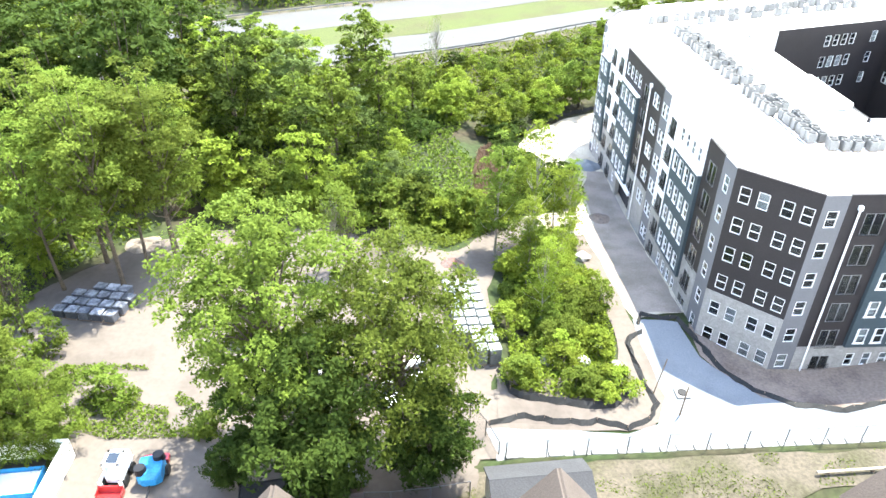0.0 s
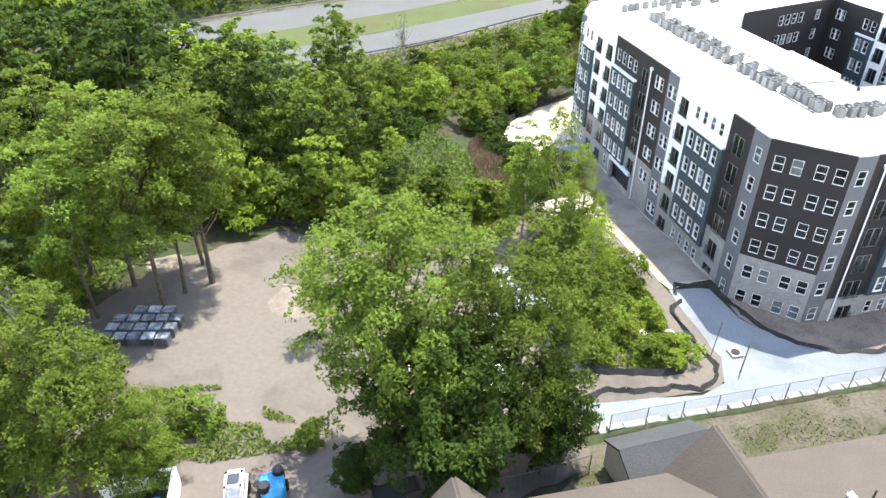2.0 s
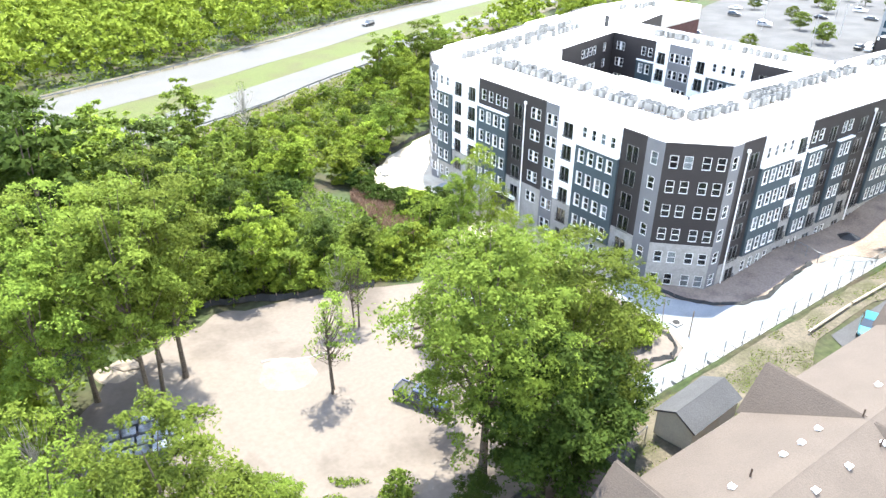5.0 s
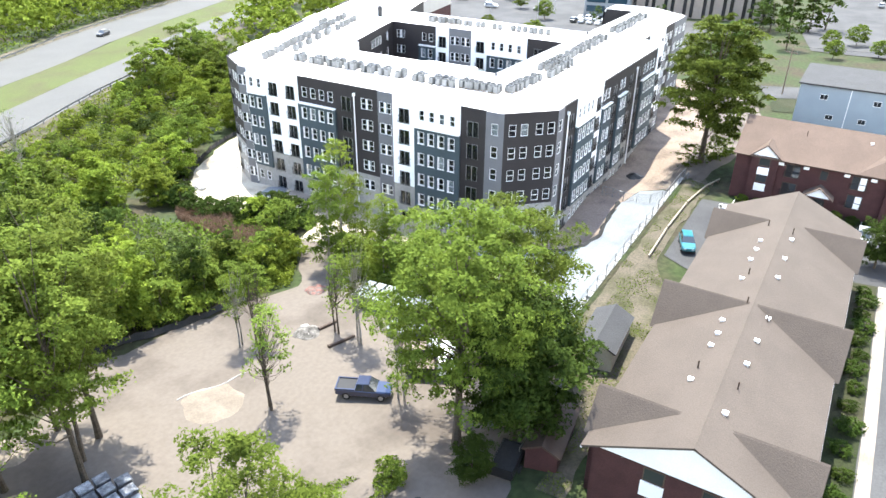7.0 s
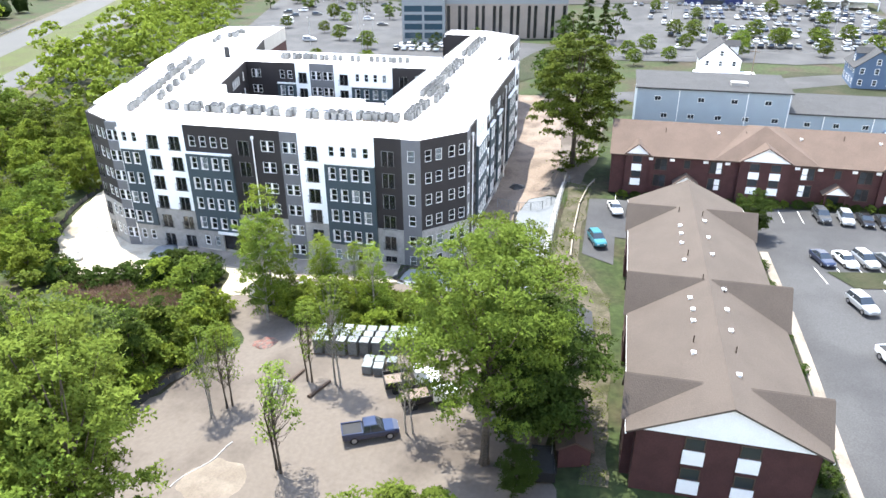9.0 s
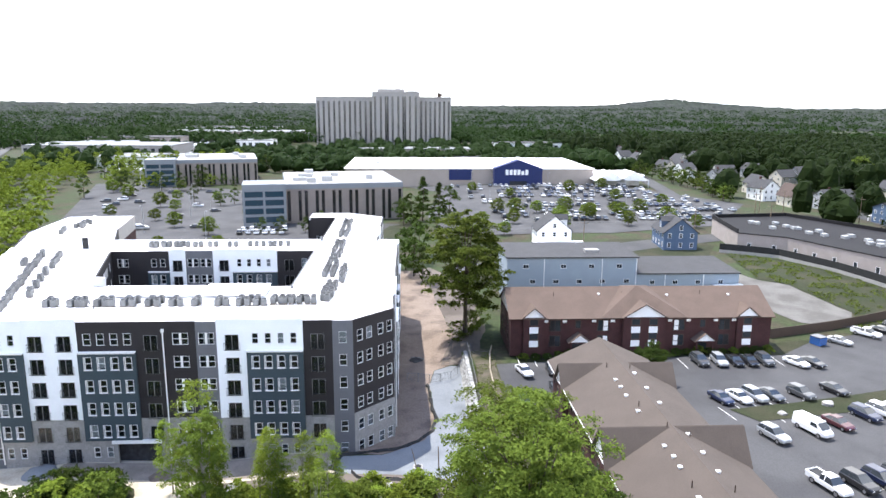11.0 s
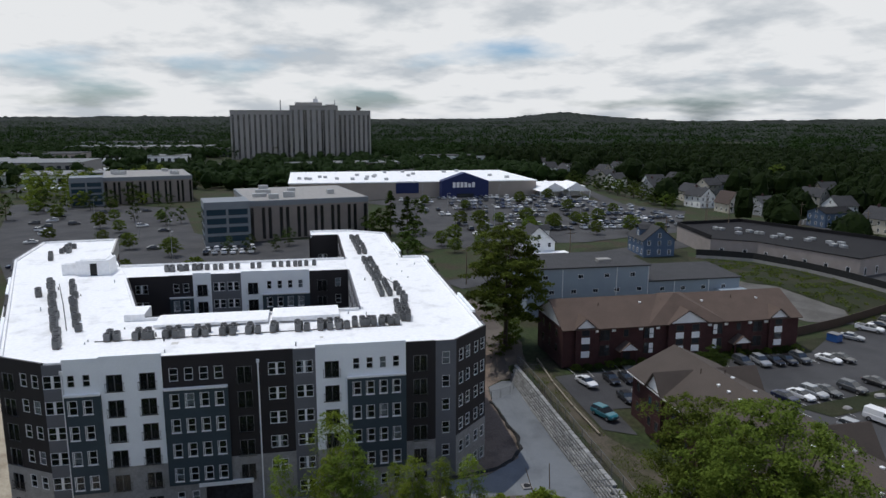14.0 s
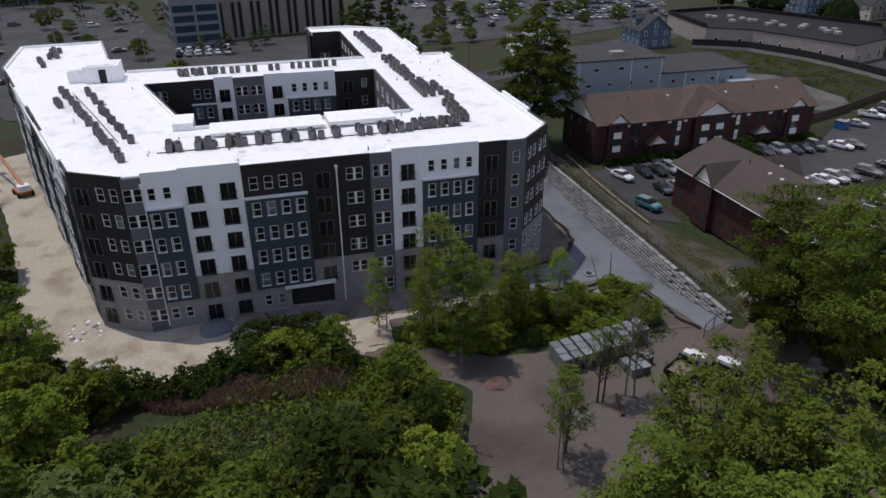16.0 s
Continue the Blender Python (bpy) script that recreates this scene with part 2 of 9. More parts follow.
def box(bm, x0, x1, y0, y1, z0, z1, m=None):
    r = bmesh.ops.create_cube(bm, size=1.0, matrix=(m or Matrix()) @ Matrix.LocRotScale(((x0 + x1) / 2, (y0 + y1) / 2, (z0 + z1) / 2), None, (abs(x1 - x0), abs(y1 - y0), abs(z1 - z0))))
    return r["verts"]


def boxes(*dims):
    bm = bmesh.new()
    for d in dims:
        box(bm, *d)
    return bm


def prism(bm, poly, z0, z1):
    """An upright solid on a counter-clockwise outline."""
    lo, hi = [bm.verts.new((x, y, z0)) for x, y in poly], [bm.verts.new((x, y, z1)) for x, y in poly]
    bm.faces.new(hi), bm.faces.new(lo[::-1])
    for i in range(len(poly)):
        j = (i + 1) % len(poly)
        bm.faces.new((lo[i], lo[j], hi[j], hi[i]))
    return bm


def solid(bm, pts, faces):
    v = [bm.verts.new(p) for p in pts]
    for f in faces:
        bm.faces.new([v[i] for i in f])
    return bm


def tube(bm, pts, radii, sides=7):
    """A tapered tube along points."""
    rings = []
    for i, p in enumerate(pts):
        p = Vector(p)
        d = (Vector(pts[min(i + 1, len(pts) - 1)]) - Vector(pts[max(i - 1, 0)])).normalized()
        a = d.orthogonal().normalized()
        b = d.cross(a)
        rings.append([bm.verts.new(p + radii[i] * (a * math.cos(t) + b * math.sin(t))) for t in (2 * math.pi * k / sides for k in range(sides))])
    for r, s in zip(rings, rings[1:]):
        for k in range(sides):
            bm.faces.new((r[k], r[(k + 1) % sides], s[(k + 1) % sides], s[k]))
    bm.faces.new(rings[-1])
    bm.faces.new(rings[0][::-1])
    return bm


# ---- ground ----
# known heights of the land: x, y, z
LAND = np.array([
    (27, 75, 0), (30, 104, -0.7), (36, 47, 0.5), (24, 44, 0.7), (5, 40, 2.6), (51, 38, 1.7), (80, 45, 3), (104, 50, 4), (33, 33, 3.2),
    (48, 31, 4.3), (35, 28, 4.0), (66, 34, 4.2), (10, 28, 4.4), (-10, 22, 4.7), (-22, 34, 4), (-30, 54, 3.6), (-14, 53, 2.6), (-8, 72, 1.6),
    (3, 56, 2.4), (-10, 46, 2.9), (6, 47, 2.5), (15, 55, 1.2), (18, 72, 0.4), (10, 70, 1.4), (25, -5, 5), (35, -9, 4.8), (52, -11, 4.7),
    (15, 5, 4.8), (60, 20, 4.5), (85, 5, 5), (110, -50, 6.5), (160, -30, 6), (280, -20, 6), (200, 60, 4), (200, 110, 3), (300, 130, 3),
    (0, 100, 1.5), (-30, 100, 3), (-19, 155, 3), (84, 200, 3.5), (40, 165, 3), (115, 135, 1.5), (18, 100, 0), (-80, 60, 5), (-60, 0, 5.5),
    (60, 44, 1.2), (45, 120, 0.2), (80, 132, 0.8),
], float)


def height(x, y):
    d2 = (LAND[:, 0] - x) ** 2 + (LAND[:, 1] - y) ** 2
    w = 1.0 / (d2 + 9.0) ** 1.7
    z = float((w * LAND[:, 2]).sum() / w.sum())
    if 26 < y < 35.5 and 4 < x < 60:
        # the verge stands level with the head of the retaining wall
        f = min(1.0, (x - 4) / 3, (60 - x) / 4) * min(1.0, (y - 26) / 6)
        z += f * max(0.0, wall_top(x) - 0.08 - z) if y < 35.35 else 0.0
    if 35.35 <= y < 43 and 3 < x < 60:
        # the gravel yard lies level below the wall
        yard = 2.6 - 1.7 * max(0.0, min(1.0, (x - 6) / 14)) + 0.8 * max(0.0, min(1.0, (x - 36) / 16))
        f = max(0.0, min(1.0, (x - 3) / 4, (60 - x) / 4)) * min(1.0, (43 - y) / 3)
        z += f * (yard - z)
    return z


def wall_top(x):
    """Head of the retaining wall along the gravel yard."""
    return 3.7 + 0.8 * max(0.0, min(1.0, (x - 8) / 40))


def inside(x, y, poly):
    hit = False
    for (ax, ay), (bx, by) in zip(poly, poly[1:] + poly[:1]):
        if (ay > y) != (by > y) and x < (bx - ax) * (y - ay) / (by - ay) + ax:
            hit = not hit
    return hit


def wobble(poly, amp, step=1.5, seed=0):
    """The outline with extra points, shifted unevenly as worn edges are."""
    out = []
    for (ax, ay), (bx, by) in zip(poly, poly[1:] + poly[:1]):
        n = max(1, int(math.hypot(bx - ax, by - ay) / step))
        for k in range(n):
            x, y = ax + (bx - ax) * k / n, ay + (by - ay) * k / n
            v = noise.noise_vector((x * 0.35, y * 0.35, seed * 7.3))
            w = noise.noise_vector((x * 1.2, y * 1.2, seed * 3.1))
            out.append((x + amp * (v.x + 0.4 * w.x), y + amp * (v.y + 0.4 * w.y)))
    return out


def drape(name, poly, material, off, step=4.0, label="", kind="structure", flat=None):
    """A patch of ground cover that follows the land, a little above it."""
    bm = bmesh.new()
    vs = [bm.verts.new((x, y, 0)) for x, y in poly]
    bm.faces.new(vs)
    xs, ys = [p[0] for p in poly], [p[1] for p in poly]
    for axis, lo, hi in ((0, min(xs), max(xs)), (1, min(ys), max(ys))):
        k = lo + step
        while k < hi:
            co, no = ((k, 0, 0), (1, 0, 0)) if axis == 0 else ((0, k, 0), (0, 1, 0))
            bmesh.ops.bisect_plane(bm, geom=bm.verts[:] + bm.edges[:] + bm.faces[:], plane_co=co, plane_no=no)
            k += step
    bmesh.ops.triangulate(bm, faces=bm.faces[:])
    for v in bm.verts:
        v.co.z = (height(v.co.x, v.co.y) if flat is None else flat) + off
    bmesh.ops.recalc_face_normals(bm, faces=bm.faces[:])
    if bm.faces and sum(f.normal.z for f in bm.faces) < 0:
        bmesh.ops.reverse_faces(bm, faces=bm.faces[:])
    me = bpy.data.meshes.new(name)
    bm.to_mesh(me)
    bm.free()
    me.materials.append(material)
    return tagged(new(name, me), label, name.replace("_", " "), kind=kind)


def ground_sheet():
    fine = [-4600, -3600, -2600, -1800, -1200, -800, -500, -350, -250, -180, -130, -100, -85] + list(range(-70, 131, 2)) + [140, 150, 165, 180] + [190, 205, 225, 250, 280, 320, 370, 430, 520, 650, 800, 1000, 1300, 1700, 2200, 2800, 3600, 4700]
    fy = [-4600, -3600, -2600, -1800, -1200, -800, -550, -400, -300, -220, -160] + [-120, -95, -75, -60] + sorted(list(range(-48, 151, 2)) + [35.0, 35.3]) + [160, 170, 180, 190, 200, 215, 235] + [255, 280, 320, 380, 460, 600, 800, 1100, 1500, 2100, 2800, 3600, 4700]
    verts = [(x, y, height(x, y)) for y in fy for x in fine]
    nx = len(fine)
    faces = [(j * nx + i, j * nx + i + 1, (j + 1) * nx + i + 1, (j + 1) * nx + i) for j in range(len(fy) - 1) for i in range(nx - 1)]
    me = bpy.data.meshes.new("ground")
    me.from_pydata(verts, [], faces)
    me.materials.append(M_FOREST)
    for p in me.polygons:
        p.use_smooth = True
    tagged(new("ground", me), "uneven green and brown wooded land reaching to the horizon", "ground", kind="structure")


ground_sheet()
DIRT_LOT = [(-42, 46), (-38, 58), (-30, 68), (-19, 73.6), (-8, 71.8), (-2, 69.4), (4, 67), (9, 71), (15, 77), (17, 74), (11, 67), (8, 60), (7.5, 52), (7, 46), (6, 41), (5, 37), (4, 33), (-2, 30.5), (-8, 32), (-14, 30), (-20, 28), (-30, 29), (-36, 36)]
drape("dirt_lot", wobble(DIRT_LOT, 1.0), M_DIRT, 0.11, 2, "pale dry dirt lot with tyre tracks and darker mottled patches")
M_ASPH_NEW = mat('fresh_graded_stone', (0.25, 0.215, 0.185), 1.0, 0.12, 0.3, 6.0, 0.2, col2=(0.17, 0.145, 0.12))
GRAVEL = [(5.5, 39.2), (17.5, 39.4), (20.5, 40.5), (22, 44), (21.5, 51.5), (22, 54.5), (26.5, 54.0), (27.0, 49), (30.5, 43.2), (36, 41.2), (42, 41.8), (48, 42), (54, 41), (56.5, 38), (56, 35.9), (40, 35.75), (20, 35.75), (6.4, 35.75)]
drape("gravel_yard", wobble(GRAVEL, 0.25), M_GRAVEL, 0.13, 2, "pale grey crushed stone yard beside the new building")
SOIL = [(27.5, 53.8), (27.0, 49), (30.5, 43.2), (36, 41.2), (42, 41.8), (48, 42), (54, 41), (57, 38), (66, 37), (80, 38), (100, 40), (118, 44), (118, 60), (84, 56), (34, 50)]
drape("bare_soil", wobble(SOIL, 0.4, 1.5, 3), M_SOIL, 0.10, 2, "strip of bare brown graded soil along the building")
STRAW_DIRT = [(57, 40), (66, 37), (80, 38), (100, 40), (118, 44), (122, 40), (110, 34), (95, 30), (80, 31), (70, 30.5), (58, 33), (56.5, 38)]
drape("trodden_dirt", wobble(STRAW_DIRT, 0.6, 1.5, 4), M_DIRT, 0.13, 2, "trodden straw-coloured dirt with sparse grass")
VERGE = [(4, 34.6), (20, 34.6), (40, 34.6), (56, 34.7), (60, 32.5), (54, 30.8), (47, 31.2), (36, 31.5), (29, 31.5), (20, 27), (-12, 26.4), (-12, 28.6), (-3, 28.4), (3, 32)]
drape("verge", wobble(VERGE, 0.35, 1.5, 5), M_STRAW, 0.10, 2, "dry straw-coloured grass verge with green tufts")
SITE = [(29, 56), (22, 54.5), (21.4, 60), (21.2, 66), (20.6, 72), (16, 72.6), (14, 76.5), (21.0, 78.4), (22.6, 82), (22.6, 86), (17.8, 91), (16, 99), (19.2, 104.8), (26.5, 111.5), (35.5, 115.4), (48, 118), (65, 123.2), (95, 134), (100, 124), (60, 112), (36, 104), (29, 96)]
drape("construction_ground", wobble(SITE, 0.5, 1.5, 6), M_SAND, 0.11, 2, "pale compacted construction dirt round the building")

BANK = [(6.6, 40.2), (12, 40.0), (17.4, 39.6), (20.8, 40.8), (22.0, 44), (21.8, 52), (21.6, 60), (21.4, 66), (20.8, 72), (19.2, 72), (19.4, 66), (19.8, 58), (19.6, 51), (18.6, 47), (18.4, 44), (16.6, 42.6), (12, 42.4), (9.4, 43), (8.2, 46), (7.0, 46)]
drape("trodden_dirt", wobble([(3.6, 35.9), (6.2, 35.9), (7, 39), (20, 40), (22, 46), (18, 46), (9, 44.5), (5, 43)], 0.2, 1.5, 12), M_DIRT, 0.12, 2, "pale trodden dirt at the end of the gravel yard")
drape("sand_bank", wobble(BANK, 0.35, 1.2, 7), M_DIRT, 0.15, 2, "pale sandy bank round the overgrown patch")

drape("access_track", wobble([(22.3, 55.5), (27.5, 55.5), (27.5, 90), (25.5, 90), (23.2, 84), (23, 76), (22.0, 68), (22, 60)], 0.4, 1.5, 11), M_ASPH_NEW, 0.14, 3, "grey graded stone track along the front of the building")

# ---- the new apartment building ----
FLOOR = 3.05
ROOF_Z = 18.75


def win_mesh():
    """Window types, built once as small things of frame, pane and rail, then shared."""
    kinds = {}

    def ring(bm, w, h, t, y0, y1):
        for d in ((-w / 2, w / 2, y0, y1, h / 2 - t, h / 2), (-w / 2, w / 2, y0, y1, -h / 2, -h / 2 + t), (-w / 2, -w / 2 + t, y0, y1, -h / 2 + t, h / 2 - t), (w / 2 - t, w / 2, y0, y1, -h / 2 + t, h / 2 - t)):
            box(bm, *d)

    def make(name, w, h, fill):
        frame_bm, pane_bm, rail_bm = bmesh.new(), bmesh.new(), bmesh.new()
        fill(frame_bm, rail_bm)
        box(pane_bm, -w / 2 + 0.04, w / 2 - 0.04, 0.07, 0.09, -h / 2 + 0.04, h / 2 - 0.04)
        data = []
        for n, bm, m in (("window_frame", frame_bm, M_ALU if name == "juliet" else M_TRIM), ("pane", pane_bm, GLASS), ("railing", rail_bm, M_BLACK)):
            if len(bm.faces):
                me = bpy.data.meshes.new(n)
                bm.to_mesh(me)
                me.materials.append(m)
                data.append((n, me))
            bm.free()
        kinds[name] = (w, h, data)

    def single(f, r):
        ring(f, 0.95, 1.55, 0.045, -0.02, 0.12)
        box(f, -0.38, 0.38, 0.0, 0.11, -0.022, 0.022)

    def small(f, r):
        ring(f, 0.80, 1.45, 0.055, -0.02, 0.12)
        box(f, -0.36, 0.36, 0.0, 0.11, -0.03, 0.03)

    def bay(f, r):
        ring(f, 1.02, 1.70, 0.05, -0.03, 0.12)
        box(f, -0.56, 0.56, -0.06, 0.05, -0.93, -0.852)
        box(f, -0.36, -0.29, -0.02, 0.12, -0.784, 0.784)
        box(f, -0.285, 0.44, 0.0, 0.11, -0.025, 0.025)

    def twin(f, r):
        ring(f, 1.95, 1.55, 0.045, -0.02, 0.12)
        box(f, -0.14, 0.14, -0.03, 0.12, -0.712, 0.712)
        box(f, -0.88, 0.88, 0.0, 0.11, -0.022, 0.022)

    def juliet(f, r):
        ring(f, 1.70, 2.10, 0.035, -0.02, 0.12)
        box(f, -0.025, 0.025, 0.0, 0.12, -1.0, 1.0)
        # one welded panel: rails and balusters share their corners, returns at both ends
        xs = [-1.0 + 2.0 * k / 12 + d for k in range(13) for d in (-0.013, 0.013)]
        zs = (-1.0, -0.95, 0.0, 0.05)
        grid = [[r.verts.new((x, -0.14, z)) for z in zs] for x in xs]
        for i, (p, q) in enumerate(zip(grid, grid[1:])):
            for j in (0, 1, 2):
                if j != 1 or i % 2 == 0:
                    r.faces.new((p[j], q[j], q[j + 1], p[j + 1]))
        for col in (grid[0], grid[-1]):
            for j in (0, 2):
                back = [r.verts.new((col[j + d].co.x, 0.0, col[j + d].co.z)) for d in (0, 1)]
                r.faces.new((col[j], col[j + 1], back[1], back[0]))
        bmesh.ops.recalc_face_normals(r, faces=r.faces[:])
        bmesh.ops.solidify(r, geom=r.faces[:], thickness=0.025)

    make("single", 0.95, 1.55, single)
    make("small", 0.80, 1.45, small)
    make("bay", 1.02, 1.70, bay)
    make("twin", 1.95, 1.55, twin)
    make("juliet", 1.70, 2.10, juliet)
    return kinds


WIN = win_mesh()
BLIND = bpy.data.meshes.new("blind")
_bm = boxes((-0.40, 0.40, 0.16, 0.18, -0.68, 0.68))
_bm.to_mesh(BLIND)
_bm.free()
BLIND.materials.append(M_TRIM)


def put_window(parent, m, kind, blind=False):
    w = new("window")
    w.parent, w.matrix_basis = parent, m
    w.empty_display_size = 0.1
    for n, me in WIN[kind][2]:
        o = new(n, me)
        o.parent = w
    if blind:
        o = new("blind", BLIND)
        o.parent = w
    return w


def wall_with_holes(bm, u0, u1, y0, y1, z0, z1, holes):
    us = sorted({u0, u1, *[h[0] for h in holes], *[h[1] for h in holes]})
    us = [u for u in us if u0 <= u <= u1]
    for a, b in zip(us, us[1:]):
        mid = (a + b) / 2
        gaps = sorted((h[2], h[3]) for h in holes if h[0] < mid < h[1])
        z = z0
        for lo, hi in gaps:
            if lo > z:
                box(bm, a, b, y0, y1, z, lo)
            z = max(z, hi)
        if z < z1:
            box(bm, a, b, y0, y1, z, z1)


def run_frame(p0, p1):
    d = Vector((p1[0] - p0[0], p1[1] - p0[1], 0)).normalized()
    return Matrix(((d.x, -d.y, 0, p0[0]), (d.y, d.x, 0, p0[1]), (0, 0, 1, 0), (0, 0, 0, 1)))


def facade(parent, p0, p1, sections):
    """Wall sections along p0 to p1, inside on the left hand. A section: (u0, u1, material, z0, z1, proud, windows, doors) with windows (u, z, kind)."""
    m = run_frame(p0, p1)
    rng = random.Random(int(p0[0] * 7 + p0[1] * 3))
    for u0, u1, material, z0, z1, proud, wins, *gaps in sections:
        holes = [(u - WIN[k][0] / 2 + 0.02, u + WIN[k][0] / 2 - 0.02, z - WIN[k][1] / 2 + 0.02, z + WIN[k][1] / 2 - 0.02) for u, z, k in wins] + (gaps[0] if gaps else [])
        bm = bmesh.new()
        wall_with_holes(bm, u0, u1, -proud, 0.28, z0, z1, holes)
        ob = part("wall_panel", bm, material, parent)
        ob.matrix_basis = m
        for u, z, k in wins:
            put_window(parent, m @ Matrix.Translation((u, -proud, z)), k, k != "juliet" and rng.random() < 0.22)


def zk(k):
    return 1.75 + FLOOR * k


def cols(us, ks, kind):
    dz = -0.55 if kind == "juliet" else 0.0
    return [(u, zk(k) + dz, kind) for u in us for k in ks]


def bay_section(u0, u1, wcols, top_mat, low=3.45, base=True, top_kind="small"):
    """A bay: projecting slate-blue panel under a plain top storey, block veneer below."""
    out = [(u0, u1, top_mat, 15.25, 19.25 if top_mat is not M_WHITE else 19.55, 0.12 if top_mat is M_WHITE else 0.0, cols(wcols, [5], top_kind)),
           (u0, u1, M_NAVY, low, 15.25, 0.35, cols(wcols, [1, 2, 3, 4], "bay"))]
    if base:
        out.append((u0, u1, M_STONE, -1.2, low, 0.05, cols(wcols, [0], "small")))
    return out


apt = thing("apartment_building", Matrix(), "new six-storey apartment block with dark, white and slate-blue panels", "building")
FRONT_WING = [(27.75, 99.2), (27.75, 52.4), (32.9, 47.3), (45.5, 47.3), (45.5, 110.2), (31.2, 105.0)]
RIGHT_WING = [(45.5, 47.3), (82.5, 47.3), (82.5, 51.5), (112, 51.5), (118, 60), (118, 69.5), (110, 69.5), (110, 63), (45.5, 63)]
BACK_WING = [(71, 63), (83, 63), (83, 104), (71, 100)]
LEFT_WING = [(45.5, 92.5), (71, 100), (83, 104), (95.6, 108.5), (114, 112), (112.4, 127), (91.4, 125.3), (45.5, 110.2)]


def inset(poly, d):
    out = []
    n = len(poly)
    for i in range(n):
        a, b, c2 = Vector(poly[i - 1]), Vector(poly[i]), Vector(poly[(i + 1) % n])
        e, f = (b - a).normalized(), (c2 - b).normalized()
        n1, n2 = Vector((-e.y, e.x)), Vector((-f.y, f.x))
        k = (n1 + n2)
        k = k / max(0.35, k.length_squared / 2)
        out.append((b.x + k.x * d, b.y + k.y * d))
    return out


for wing in (FRONT_WING, RIGHT_WING, BACK_WING, LEFT_WING):
    # solid dark core stands in for shaded rooms behind windows and garage
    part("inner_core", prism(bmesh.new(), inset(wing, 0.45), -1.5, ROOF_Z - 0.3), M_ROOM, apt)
    part("roof", prism(bmesh.new(), inset(wing, 0.02), ROOF_Z - 0.3, ROOF_Z), M_ROOF_WHITE, apt, "bright white membrane roof")


def U(y):
    return 99.2 - y


A5, A6 = [1, 2, 3, 4, 5], [0, 1, 2, 3, 4, 5]
front = [
    (U(99.2), U(97.1), M_GRAY, -1.2, 19.0, 0.0, cols([U(98.2)], A6, "twin")),
    (U(93.3), U(86.7), M_WHITE, 6.3, 19.7, 0.1, cols([U(91.8), U(88.3)], [2, 3, 4, 5], "juliet")),
    (U(93.3), U(86.7), M_STONE, -1.2, 6.3, 0.05, cols([U(91.8), U(88.3)], [0, 1], "juliet")),
    (U(79.6), U(72.1), M_DARK, 6.4, 19.25, 0.0, cols([U(77.7)], [2, 3, 4, 5], "juliet") + cols([U(74.0)], [2, 3, 4, 5], "twin")),
    (U(79.6), U(72.1), M_STONE, -1.2, 6.4, 0.05, cols([U(77.7)], [1], "juliet") + cols([U(74.0)], [1], "twin"), [(U(79.61), U(77.4), -1.3, 3.1)]),
    (U(72.1), U(69.5), M_GRAY, -1.2, 19.2, 0.0, cols([U(70.8)], A6, "twin")),
    (U(69.5), U(65.8), M_WHITE, 6.3, 19.6, 0.1, cols([U(67.6)], [2, 3, 4, 5], "juliet")),
    (U(69.5), U(65.8), M_STONE, -1.2, 6.3, 0.05, cols([U(67.6)], [0, 1], "juliet")),
    (U(58.7), U(55.0), M_DARK, 6.4, 19.25, 0.0, cols([U(56.9)], [2, 3, 4, 5], "juliet")),
    (U(58.7), U(55.0), M_STONE, -1.2, 6.4, 0.05, cols([U(56.9)], [0, 1], "juliet")),
    (U(55.0), U(52.4), M_GRAY, -1.2, 19.2, 0.0, cols([U(53.7)], A6, "single")),
]
front += bay_section(U(97.1), U(93.3), [U(96.3), U(94.7)], M_WHITE)
front += bay_section(U(86.7), U(79.6), [U(85.5), U(83.85), U(82.2), U(80.55)], M_DARK, base=False, top_kind="single")
front.append((U(86.7), U(79.6), M_STONE, -1.2, 3.45, 0.05, cols([U(85.5), U(83.85)], [0], "small"), [(U(83.0), U(79.59), -1.3, 3.1)]))
front += bay_section(U(65.8), U(58.7), [U(64.7), U(63.1), U(61.5), U(59.9)], M_WHITE)
facade(apt, (27.75, 99.2), (27.75, 52.4), front)
# right corner facet
L = math.hypot(5.15, 5.1)
fc = [L * k for k in (0.16, 0.38, 0.66, 0.88)]
facade(apt, (27.75, 52.4), (32.9, 47.3), [(0.0, L, M_DARK, 6.6, 19.25, 0.0, cols(fc, [2, 3, 4, 5], "single")), (0.0, L, M_STONE, -1.2, 6.6, 0.05, cols(fc, [0, 1], "single"))])


def X(x):
    return x - 32.9


